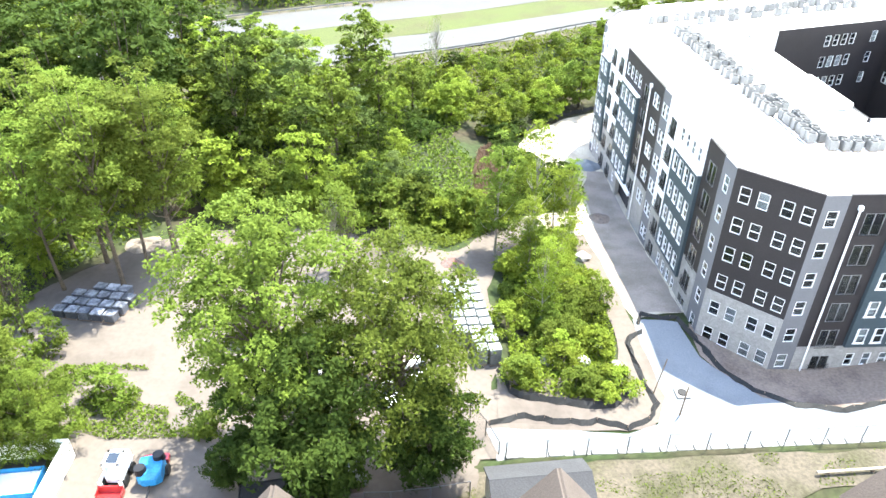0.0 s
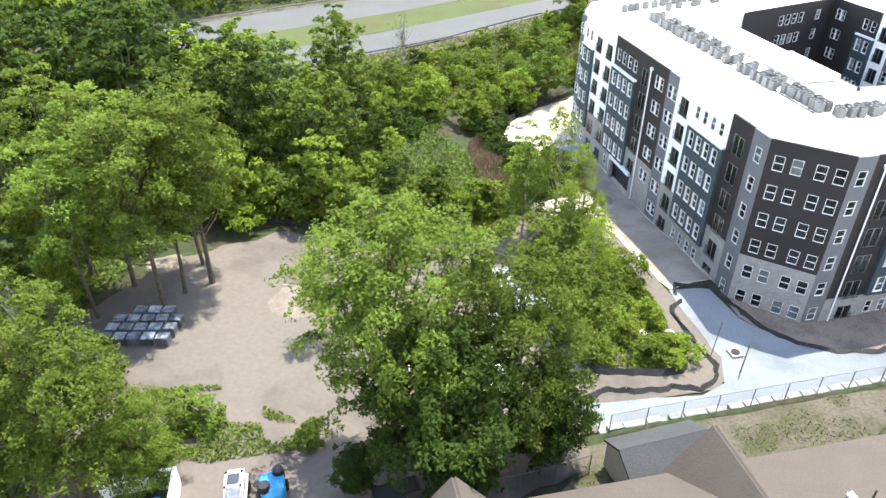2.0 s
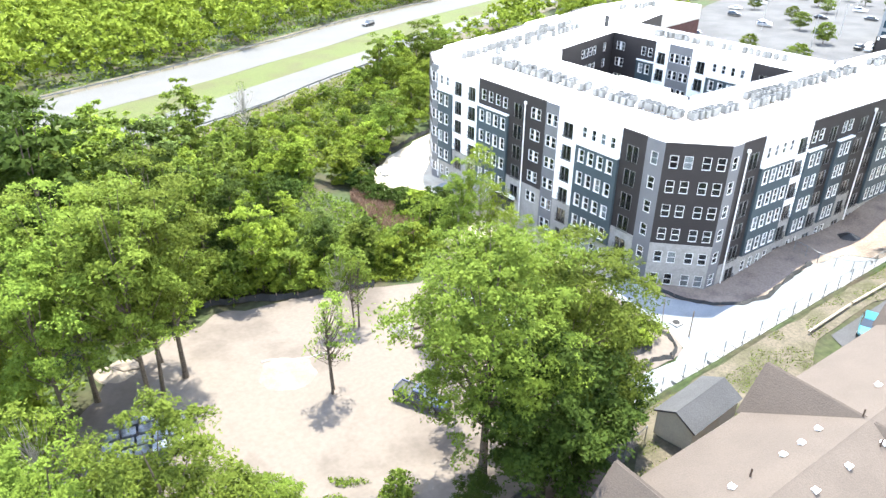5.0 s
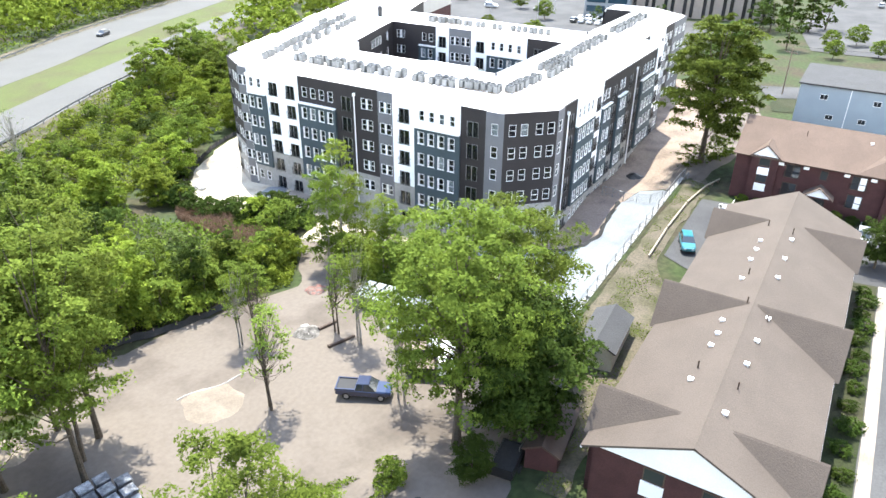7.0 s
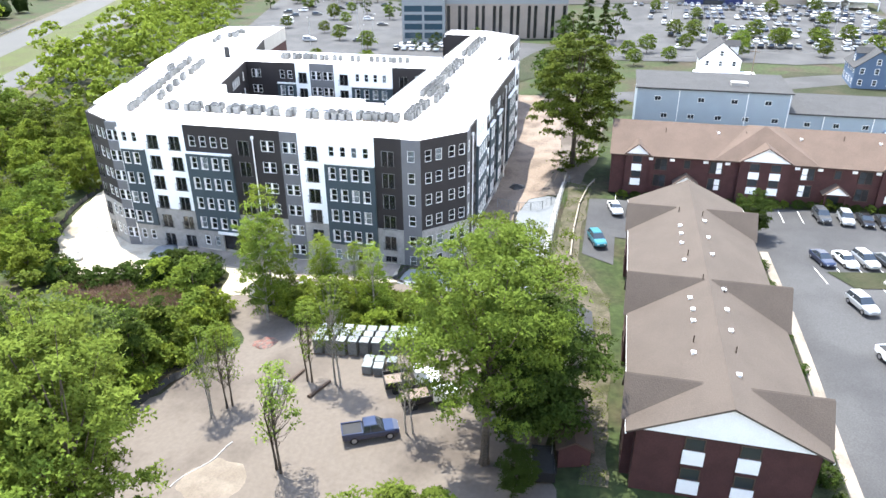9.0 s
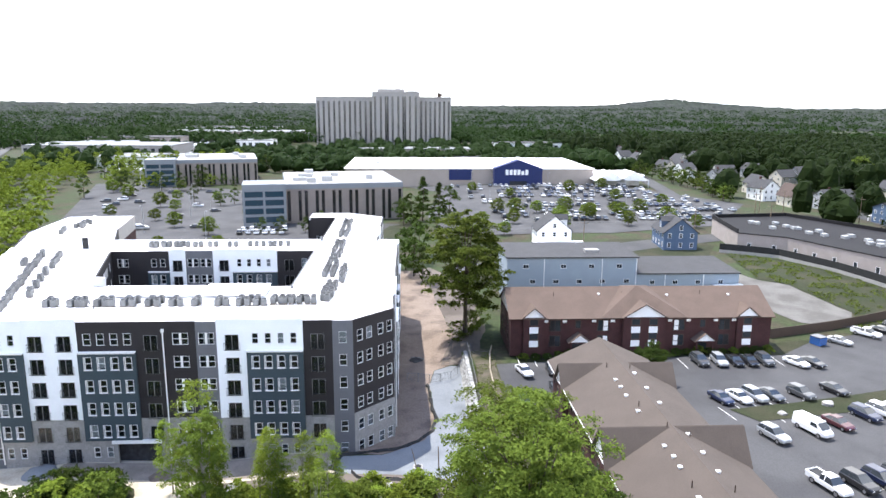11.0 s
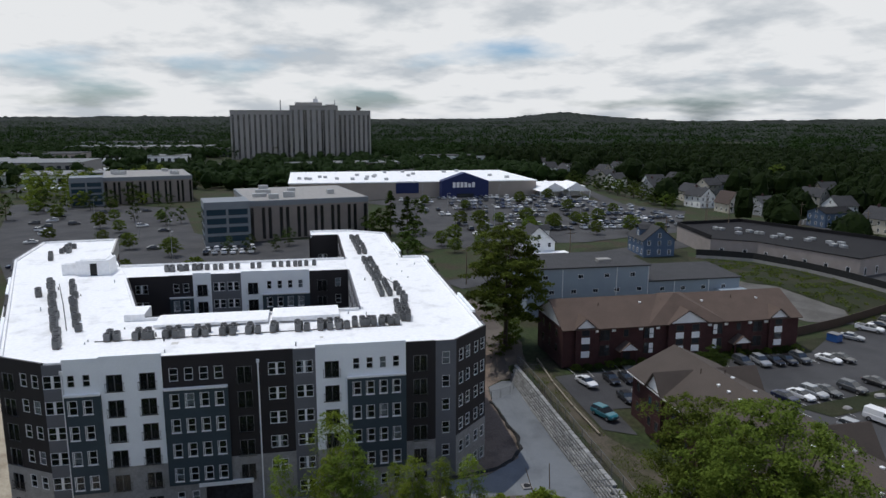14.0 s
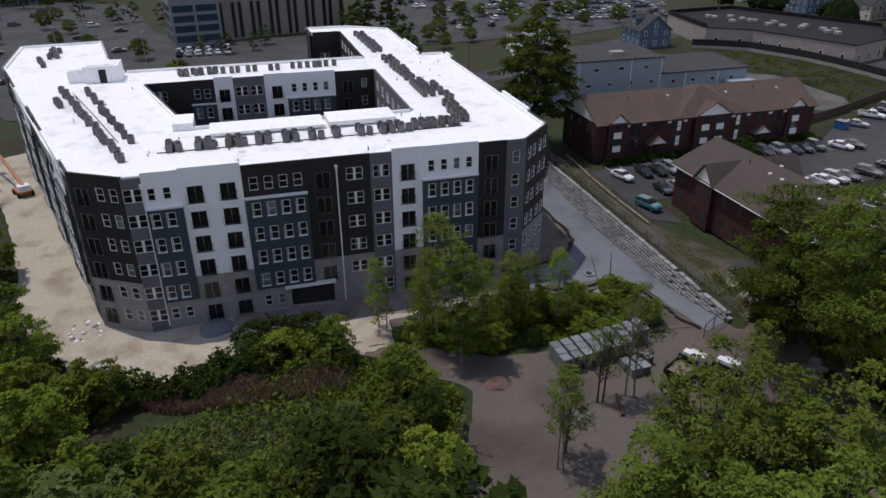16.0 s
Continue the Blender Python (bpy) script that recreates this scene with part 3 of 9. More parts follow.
side = [
    (X(32.9), X(35.0), M_GRAY, -0.8, 19.2, 0.0, cols([X(33.95)], A6, "single")),
    (X(35.0), X(39.3), M_DARK, 3.4, 19.25, 0.0, cols([X(37.6)], A5, "juliet")),
    (X(35.0), X(39.3), M_STONE, -0.8, 3.4, 0.05, cols([X(37.6)], [0], "juliet")),
    (X(46.3), X(49.3), M_WHITE, 6.3, 19.6, 0.1, cols([X(47.8)], [2, 3, 4, 5], "juliet")),
    (X(46.3), X(49.3), M_STONE, -0.8, 6.3, 0.05, cols([X(47.8)], [0, 1], "juliet")),
    (X(53.3), X(56.6), M_DARK, 6.4, 19.25, 0.0, cols([X(55.0)], [2, 3, 4, 5], "juliet")),
    (X(53.3), X(56.6), M_STONE, -0.8, 6.4, 0.05, cols([X(55.0)], [0, 1], "juliet")),
    (X(60.3), X(64.3), M_DARK, 6.4, 19.25, 0.0, cols([X(62.6)], [2, 3, 4, 5], "juliet")),
    (X(60.3), X(64.3), M_STONE, -0.8, 6.4, 0.05, cols([X(62.6)], [0, 1], "juliet")),
    (X(64.3), X(68.0), M_DARK, 3.4, 19.25, 0.0, cols([X(66.4)], A5, "juliet")),
    (X(64.3), X(68.0), M_STONE, -0.8, 3.4, 0.05, cols([X(66.4)], [0], "juliet")),
    (X(76.2), X(79.6), M_WHITE, 6.3, 19.6, 0.1, cols([X(78)], [2, 3, 4, 5], "juliet")),
    (X(76.2), X(79.6), M_STONE, -0.8, 6.3, 0.05, cols([X(78)], [0, 1], "juliet")),
    (X(79.6), X(82.5), M_GRAY, -0.8, 19.2, 0.0, cols([X(81)], A6, "twin")),
]
side += bay_section(X(39.3), X(46.3), [X(40.4), X(42.0), X(43.6), X(45.2)], M_WHITE)
side += bay_section(X(49.3), X(53.3), [X(50.5), X(52.1)], M_DARK, top_kind="single")
side += bay_section(X(56.6), X(60.3), [X(57.7), X(59.2)], M_DARK, top_kind="single")
side += bay_section(X(68.0), X(76.2), [X(69.5), X(71.2), X(72.9), X(74.6)], M_DARK, top_kind="single")
facade(apt, (32.9, 47.3), (82.5, 47.3), side)
facade(apt, (82.5, 47.3), (82.5, 51.5), [(0, 4.2, M_GRAY, 0, 19.2, 0.0, [])])
far_side = [(0.0, 3.0, M_DARK, 0, 19.25, 0.0, cols([1.5], A5, "juliet"))] + bay_section(3.0, 10.0, [4.0, 5.6, 7.2, 8.8], M_WHITE) + [(10.0, 13.5, M_WHITE, 0, 19.5, 0.1, cols([11.8], A5, "juliet")), (13.5, 20.0, M_DARK, 0, 19.25, 0.0, cols([15.0, 18.0], A5, "twin")), (20.0, 29.5, M_GRAY, 0, 19.2, 0.0, cols([22.0, 25.0, 28.0], A5, "twin"))]
facade(apt, (82.5, 51.5), (112, 51.5), far_side)
facade(apt, (112, 51.5), (118, 60), [(0, 10.4, M_DARK, 0, 19.25, 0.0, [])])
facade(apt, (118, 60), (118, 69.5), [(0, 9.5, M_GRAY, 0, 19.2, 0.0, [])])
facade(apt, (118, 69.5), (110, 69.5), [(0, 8, M_DARK, 0, 19.25, 0.0, [])])
facade(apt, (110, 69.5), (110, 63), [(0, 6.5, M_DARK, 0, 19.25, 0.0, cols([3.0], [3, 4], "twin"))])
facade(apt, (110, 63), (83, 63), [(0, 27, M_DARK, 0, 19.2, 0.0, cols([4, 8, 12, 16, 20], [3, 4, 5], "twin"))])
facade(apt, (83, 63), (83, 104), [(0, 41, M_GRAY, 0, 19.2, 0.0, [])])
facade(apt, (83, 104), (95.6, 108.5), [(0, 13.4, M_DARK, 0, 19.2, 0.0, [])])
facade(apt, (95.6, 108.5), (114, 112), [(0, 18.7, M_BRICKRED, 0, 16.0, 0.0, []), (0, 18.7, M_STUCCO, 16.0, 19.2, 0.04, [])])
facade(apt, (114, 112), (112.4, 127), [(0, 15, M_GRAY, 0, 19.2, 0.0, [])])
facade(apt, (112.4, 127), (91.4, 125.3), [(0, 21, M_GRAY, 0, 19.2, 0.0, [])])
# left flank
LL = math.hypot(91.4 - 31.2, 125.3 - 105.0)
left = [(0.0, 4.0, M_DARK, -1.2, 19.25, 0.0, cols([2.0], A6, "juliet"))]
u = 4.0
for i in range(8):
    w = 6.9
    if i % 2 == 0:
        left += bay_section(u, u + w, [u + 1.1, u + 2.75, u + 4.4, u + 6.05], M_WHITE if i % 4 == 0 else M_DARK)
    else:
        left += [(u, u + w, M_WHITE if i % 4 == 1 else M_DARK, 6.3, 19.4, 0.08, cols([u + 2, u + 5.2], [2, 3, 4, 5], "juliet")), (u, u + w, M_STONE, -1.2, 6.3, 0.05, cols([u + 2, u + 5.2], [0, 1], "juliet"))]
    u += w
left.append((u, LL, M_GRAY, -1.2, 19.2, 0.0, []))
left = [(LL - b, LL - a, m_, z0, z1, pr, [(LL - q, z, k) for q, z, k in w_]) for a, b, m_, z0, z1, pr, w_ in left]
facade(apt, (91.4, 125.3), (31.2, 105.0), left)
L2 = math.hypot(3.45, 5.8)
facade(apt, (31.2, 105.0), (27.75, 99.2), [
    (0.0, L2, M_DARK, 6.2, 19.25, 0.0, cols([1.5], [2, 3, 4, 5], "juliet") + cols([3.9, 5.6], [2, 3, 4, 5], "single")),
    (0.0, L2, M_STONE, -1.2, 6.2, 0.05, cols([1.5], [0, 1], "juliet") + cols([3.9, 5.6], [0, 1], "single"))])


# courtyard walls, seen from the roof edge down
def CY(y):
    return 100.0 - y


court_far = [
    (CY(100), CY(93.5), M_DARK, 0, 19.2, 0.0, cols([CY(98.0)], [3, 4, 5], "twin")),
    (CY(89.6), CY(86.6), M_WHITE, 0, 19.6, 0.1, cols([CY(88.1)], A6, "juliet")),
    (CY(86.6), CY(81.6), M_GRAY, 0, 19.3, 0.0, cols([CY(85.3), CY(82.9)], A6, "twin")),
    (CY(81.6), CY(78.0), M_WHITE, 0, 19.6, 0.1, cols([CY(79.6)], A6, "juliet")),
    (CY(69.8), CY(63.0), M_DARK, 0, 19.2, 0.0, cols([CY(67.6)], A6, "juliet") + cols([CY(64.8)], A6, "single")),
]
court_far += bay_section(CY(93.5), CY(89.6), [CY(92.4), CY(90.8)], M_DARK, top_kind="single")
court_far += bay_section(CY(78.0), CY(69.8), [CY(76.8), CY(75.0), CY(73.2), CY(71.4)], M_WHITE)
facade(apt, (71, 100), (71, 63), court_far)
facade(apt, (71, 63), (45.5, 63), [(0, 25.5, M_GRAY, 0, 19.2, 0.0, cols([3, 7, 11, 15, 19, 23], [3, 4, 5], "twin"))])
facade(apt, (45.5, 63), (45.5, 92.5), [(0, 29.5, M_DARK, 0, 19.2, 0.0, [])])
facade(apt, (45.5, 92.5), (71, 100), [(0, 26.58, M_DARK, 0, 19.2, 0.0, cols([14.5, 16, 17.5, 19, 23], [3, 4, 5], "single"))])


def cornice(p0, p1, u0, u1, z, d=0.5):
    bm = boxes((u0, u1, -d, 0.0, z, z + 0.16), (u0 + 0.1, u1 - 0.1, -d + 0.12, 0.0, z - 0.1, z))
    part("cornice", bm, M_TRIM, apt, "white projecting cornice").matrix_basis = run_frame(p0, p1)


for a, b in ((97.1, 93.3), (86.7, 79.6), (65.8, 58.7)):
    cornice((27.75, 99.2), (27.75, 52.4), U(a), U(b), 15.30)
for a, b in ((39.3, 46.3), (49.3, 53.3), (56.6, 60.3), (68.0, 76.2)):
    cornice((32.9, 47.3), (82.5, 47.3), X(a), X(b), 15.30)
for a, b in ((93.5, 89.6), (78.0, 69.8)):
    cornice((71, 100), (71, 63), CY(a), CY(b), 15.30)


def cap(p0, p1, z=ROOF_Z):
    """White parapet coping along a wall's head."""
    n = math.hypot(p1[0] - p0[0], p1[1] - p0[1])
    part("parapet_cap", boxes((-0.02, n + 0.02, 0.29, 0.62, z - 0.1, 19.15)), M_ROOF_WHITE, apt).matrix_basis = run_frame(p0, p1)


OUT = [(27.75, 99.2), (27.75, 52.4), (32.9, 47.3), (82.5, 47.3), (82.5, 51.5), (112, 51.5), (118, 60), (118, 69.5), (110, 69.5), (110, 63), (83, 63), (83, 104), (95.6, 108.5), (114, 112), (112.4, 127), (91.4, 125.3), (31.2, 105.0)]
for a, b in zip(OUT, OUT[1:] + OUT[:1]):
    cap(a, b)
for a, b in (((71, 100), (71, 63)), ((71, 63), (45.5, 63)), ((45.5, 63), (45.5, 92.5)), ((45.5, 92.5), (71, 100))):
    cap(a, b)
# white downpipes
for p0, p1, uu in (((27.75, 99.2), (27.75, 52.4), U(76.1)), ((27.75, 99.2), (27.75, 52.4), U(97.2)), ((32.9, 47.3), (82.5, 47.3), X(36.0)), ((32.9, 47.3), (82.5, 47.3), X(64.9))):
    bm = tube(bmesh.new(), [(0, -0.18, 0.3), (0, -0.18, 18.0)], [0.09, 0.09], 6)
    box(bm, -0.16, 0.16, -0.3, 0.0, 17.9, 18.3)
    part("downpipe", bm, M_TRIM, apt, "white plastic downpipe").matrix_basis = run_frame(p0, p1) @ Matrix.Translation((uu, 0, 0))
# roof stair heads
part("stair_head", boxes((76, 81, 104.2, 109.6, ROOF_Z, 21.4), (76.6, 80.4, 104.8, 109.0, 21.4, 21.55)), M_ROOF_WHITE, apt, "white stair head on the roof")
part("stair_head_annex", boxes((77, 80.6, 109.65, 112.2, ROOF_Z, 20.7), (77.4, 80.2, 109.7, 111.8, 20.7, 20.82)), M_ROOF_WHITE, apt, "lower white lean-to beside the stair head")
part("stair_door", boxes((75.95, 76.0, 106.2, 107.3, ROOF_Z, 20.9)), M_BLACK, apt, "dark door of the stair head")
for d in ((44.9, 49.5, 92.0, 94.6, ROOF_Z - 1.8, 19.7), (40.5, 45.4, 66.0, 75.0, 19.0, 19.6), (40.5, 45.4, 75.5, 90.0, 19.0, 19.35)):
    part("parapet_block", boxes(d), M_ROOF_WHITE, apt)
# garage opening: lintel beam and side posts
part("garage_beam", boxes((27.3, 27.7, 77.2, 83.4, 3.05, 3.5)), M_TRIM, apt, "torn white-wrapped beam over the open garage")
part("garage_post", boxes((27.35, 27.7, 82.7, 83.3, -1.0, 3.1)), M_CONC, apt, "pale post beside the garage opening")


# ---- roof condensers ----
def condenser_meshes():
    bm = bmesh.new()
    box(bm, -0.38, 0.38, -0.38, 0.38, 0.12, 1.0)
    bmesh.ops.bevel(bm, geom=[e for e in bm.edges if abs(e.verts[0].co.z - e.verts[1].co.z) > 0.5], offset=0.06, segments=1, affect="EDGES")
    for k in range(5):
        box(bm, -0.40, 0.40, -0.40, 0.40, 0.24 + k * 0.14, 0.27 + k * 0.14)
    top = bmesh.new()
    bmesh.ops.create_cone(top, cap_ends=True, segments=14, radius1=0.33, radius2=0.30, depth=0.07, matrix=Matrix.Translation((0, 0, 1.035)))
    feet = boxes((-0.36, 0.36, -0.34, 0.34, 0.0, 0.118))
    out = []
    for n, b, m in (("casing", bm, M_AC), ("fan_grille", top, M_BLACK), ("support_frame", feet, M_TIMBER)):
        me = bpy.data.meshes.new(n)
        b.to_mesh(me)
        b.free()
        me.materials.append(m)
        out.append((n, me))
    return out


COND = condenser_meshes()
rngc = random.Random(4)


def condenser(x, y):
    t = thing("condenser", pose(x, y, ROOF_Z, 0, 0, rngc.choice((0, 90)) + rngc.uniform(-6, 6)), "grey air-conditioning condenser standing on the white roof", "condenser", "roof condensers")
    for n, me in COND:
        new(n, me).parent = t


def cond_row(a, b, n, lanes=(0.0,), gap=0.12):
    d = Vector((b[0] - a[0], b[1] - a[1])).normalized()
    for lane in lanes:
        for k in range(n):
            if rngc.random() < gap:
                continue
            if (k * 7 + int(a[1])) % 11 in (3, 4) and n > 9:
                continue
            t = (k + rngc.uniform(-0.25, 0.25)) / max(1, n - 1)
            off = lane + rngc.uniform(-0.22, 0.22)
            condenser(a[0] + (b[0] - a[0]) * t - d.y * off, a[1] + (b[1] - a[1]) * t + d.x * off)


# left wing rows
cond_row((70.5, 112.0), (34.5, 99.6), 34, (0.0,), 0.06)
cond_row((69.0, 108.4), (60.0, 105.2), 8, (0.0,))
cond_row((57.0, 104.6), (41.4, 99.4), 13, (0.0,), 0.1)
cond_row((64.0, 111.6), (61.5, 110.8), 3, (0.0,), 0.0)
# front wing groups
for yc, n in ((94.6, 5), (91.3, 7), (87.7, 7), (84.2, 6), (80.9, 6), (77.7, 4), (74.6, 3), (71.6, 4), (68.6, 6), (66.3, 4)):
    for k in range(n):
        condenser(36.4 + 0.92 * (k % 3) + rngc.uniform(-0.1, 0.1), yc - 0.88 * (k // 3) - 0.3 * (k % 2) + rngc.uniform(-0.1, 0.1))
cond_row((88.0, 117.5), (96.0, 120.0), 6, (0.0,), 0.2)
cond_row((99.0, 118.0), (106.0, 118.6), 5, (0.0, 1.0), 0.3)
cond_row((37.3, 64.2), (37.3, 58.6), 7, (0.0, 0.95), 0.05)
# right wing rows
cond_row((38.5, 56.6), (46.5, 56.6), 8, (0.0, 0.95), 0.1)
cond_row((49.0, 55.8), (58.0, 56.2), 8, (0.0,), 0.05)
for k in range(14):
    condenser(52.5 + 1.35 * (k % 7), 57.6 + 1.25 * (k // 7))
cond_row((62.0, 58.0), (80.0, 58.2), 15, (0.0, 1.0), 0.12)
cond_row((86.0, 58.3), (106.0, 58.8), 16, (0.0, 1.2), 0.1)
# back wing row
cond_row((77.0, 95.0), (77.5, 88.0), 7, (0.0, 0.95), 0.15)
cond_row((77.3, 86.5), (78.0, 67.5), 16, (0.0,), 0.05)

M_ROOFPATCH = mat("stained_membrane", (0.66, 0.64, 0.60), 0.6, 0.12, 1.0, 6.0)
# ---- small pipes, drains and cable runs on the roof ----
rngv = random.Random(17)
for x0, x1, y0, y1, n in ((30, 44, 56, 97, 12), (46, 78, 50, 61, 8), (40, 72, 101, 110, 6)):
    for _ in range(n):
        x, y = rngv.uniform(x0, x1), rngv.uniform(y0, y1)
        hp = rngv.uniform(0.25, 0.6)
        part("roof_pipe", tube(bmesh.new(), [(x, y, ROOF_Z - 0.05), (x, y, ROOF_Z + hp)], [0.09, 0.07], 7), M_BLACK if rngv.random() < 0.5 else M_GALV, apt)
for pts in ([(36.3, 96), (36.3, 84), (36.5, 72), (36.4, 58)], [(46, 55.6), (58, 55.4), (66, 57.2), (82, 57.4)], [(70, 110.5), (56, 105.6), (42, 100.9)]):
    part("cable_run", tube(bmesh.new(), [(x, y, ROOF_Z + 0.07) for x, y in pts], [0.06] * len(pts), 5), M_BLACK, apt, "dark cable run along the condensers")
for _ in range(6):
    x, y = rngv.uniform(30, 44), rngv.uniform(55, 98)
    part("membrane_patch", boxes((x - rngv.uniform(0.2, 0.8), x + rngv.uniform(0.2, 0.8), y - 0.3, y + rngv.uniform(0.1, 1.0), ROOF_Z - 0.01, ROOF_Z + 0.012)), M_ROOFPATCH, apt)

# ---- neighbouring buildings ----
def slab_roof(bm, a, b, c2, d, t=0.16):
    """A roof plane of some thickness on four corners."""
    pts = [Vector(p) for p in (a, b, c2, d)]
    n = (pts[1] - pts[0]).cross(pts[2] - pts[0]).normalized()
    if n.z < 0:
        n = -n
        pts = pts[::-1]
    top = [bm.verts.new(p + n * t) for p in pts]
    low = [bm.verts.new(p) for p in pts]
    bm.faces.new(top), bm.faces.new(low[::-1])
    for i in range(4):
        j = (i + 1) % 4
        bm.faces.new((low[i], low[j], top[j], top[i]))


def gable_roof(bm, x0, x1, y0, y1, ze, zr, over=0.5, end=0.3):
    """Two slopes with the ridge along x."""
    ym, k = (y0 + y1) / 2, (zr - ze) / ((y1 - y0) / 2)
    zo = ze - over * k
    slab_roof(bm, (x0 - end, y0 - over, zo), (x1 + end, y0 - over, zo), (x1 + end, ym, zr), (x0 - end, ym, zr))
    slab_roof(bm, (x0 - end, ym, zr), (x1 + end, ym, zr), (x1 + end, y1 + over, zo), (x0 - end, y1 + over, zo))
    # ridge cap
    solid(bm, [(x0 - end, ym - 0.22, zr + 0.16 - 0.22 * k), (x0 - end, ym, zr + 0.2), (x0 - end, ym + 0.22, zr + 0.16 - 0.22 * k), (x1 + end, ym - 0.22, zr + 0.16 - 0.22 * k), (x1 + end, ym, zr + 0.2), (x1 + end, ym + 0.22, zr + 0.16 - 0.22 * k)], [(0, 3, 4, 1), (1, 4, 5, 2), (0, 1, 2), (3, 5, 4), (0, 2, 5, 3)])


def gable_body(bm, x0, x1, y0, y1, z0, ze, zr):
    """Walls of a house whose ridge runs along x, with both gables."""
    ym = (y0 + y1) / 2
    pts = [(x0, y0, z0), (x0, y1, z0), (x1, y1, z0), (x1, y0, z0), (x0, y0, ze), (x0, y1, ze), (x1, y1, ze), (x1, y0, ze), (x0, ym, zr), (x1, ym, zr)]
    solid(bm, pts, [(0, 4, 8, 5, 1), (3, 2, 6, 9, 7), (1, 5, 6, 2), (0, 3, 7, 4), (4, 7, 9, 8), (5, 8, 9, 6), (0, 1, 2, 3)])


def simple_window_meshes():
    out = {}
    for name, w, h in (("sash", 1.0, 1.4), ("wide", 2.0, 1.3), ("strip", 1.1, 12.0), ("door", 1.1, 2.1), ("slider", 1.9, 1.9), ("dark_sash", 1.0, 1.4), ("dark_slider", 1.9, 2.0), ("dark_narrow", 1.5, 1.2)):
        f, p = bmesh.new(), bmesh.new()
        t = 0.09
        for d in ((-w / 2, w / 2, -0.05, 0.03, h / 2 - t, h / 2), (-w / 2, w / 2, -0.05, 0.03, -h / 2, -h / 2 + t), (-w / 2, -w / 2 + t, -0.05, 0.03, -h / 2 + t, h / 2 - t), (w / 2 - t, w / 2, -0.05, 0.03, -h / 2 + t, h / 2 - t)):
            box(f, *d)
        if name in ("sash", "wide", "slider", "dark_slider"):
            box(f, -0.03 if name != "sash" else -w / 2 + t, 0.03 if name != "sash" else w / 2 - t, -0.03, 0.03, -h / 2 + t if name != "sash" else -0.03, h / 2 - t if name != "sash" else 0.03)
        box(p, -w / 2 + t, w / 2 - t, -0.015, 0.02, -h / 2 + t, h / 2 - t)
        fm, pm = bpy.data.meshes.new("window_frame"), bpy.data.meshes.new("pane")
        f.to_mesh(fm), p.to_mesh(pm)
        f.free(), p.free()
        fm.materials.append(M_BROWNTRIM if "dark" in name else M_TRIM)
        pm.materials.append(M_DARKGLASS)
        out[name] = (fm, pm)
    return out


M_DARKGLASS = plainmat("dark_window_glass", (0.025, 0.03, 0.035), 0.06, 0.0, 0.8)
M_BRONZE = plainmat("dark_tinted_strip", (0.012, 0.013, 0.016), 0.1, 0.0, 0.7)
M_TEALGLASS = plainmat("blue_green_glass", (0.012, 0.035, 0.055), 0.2, 0.0, 0.5)
SW = simple_window_meshes()


def stick_window(parent, m, kind, name="window"):
    w = new(name)
    w.parent, w.matrix_basis, w.empty_display_size = parent, m, 0.1
    for n, me in zip(("window_frame", "pane"), SW[kind]):
        new(n, me).parent = w
    return w


def wall_m(x, y, z, facing):
    """Pose of a window on a wall that faces -x, +x, -y or +y."""
    return pose(x, y, z, 0, 0, {"-y": 0, "+x": 90, "+y": 180, "-x": 270}[facing])


def vents(parent, spots, ze, zr, y0, y1):
    ym = (y0 + y1) / 2
    for x, y, kind in spots:
        z = zr - abs(y - ym) * (zr - ze) / ((y1 - y0) / 2) + 0.1
        bm = bmesh.new()
        if kind == "box":
            box(bm, -0.15, 0.15, -0.15, 0.15, -0.05, 0.20)
            box(bm, -0.20, 0.20, -0.20, 0.20, 0.20, 0.27)
            o = part("roof_vent", bm, M_TRIM, parent, "white box vent")
        else:
            tube(bm, [(0, 0, -0.1), (0, 0, 0.75)], [0.06, 0.06], 6)
            o = part("vent_pipe", bm, M_BROWNTRIM, parent, "dark vent pipe")
        o.matrix_basis = Matrix.Translation((x, y, z))


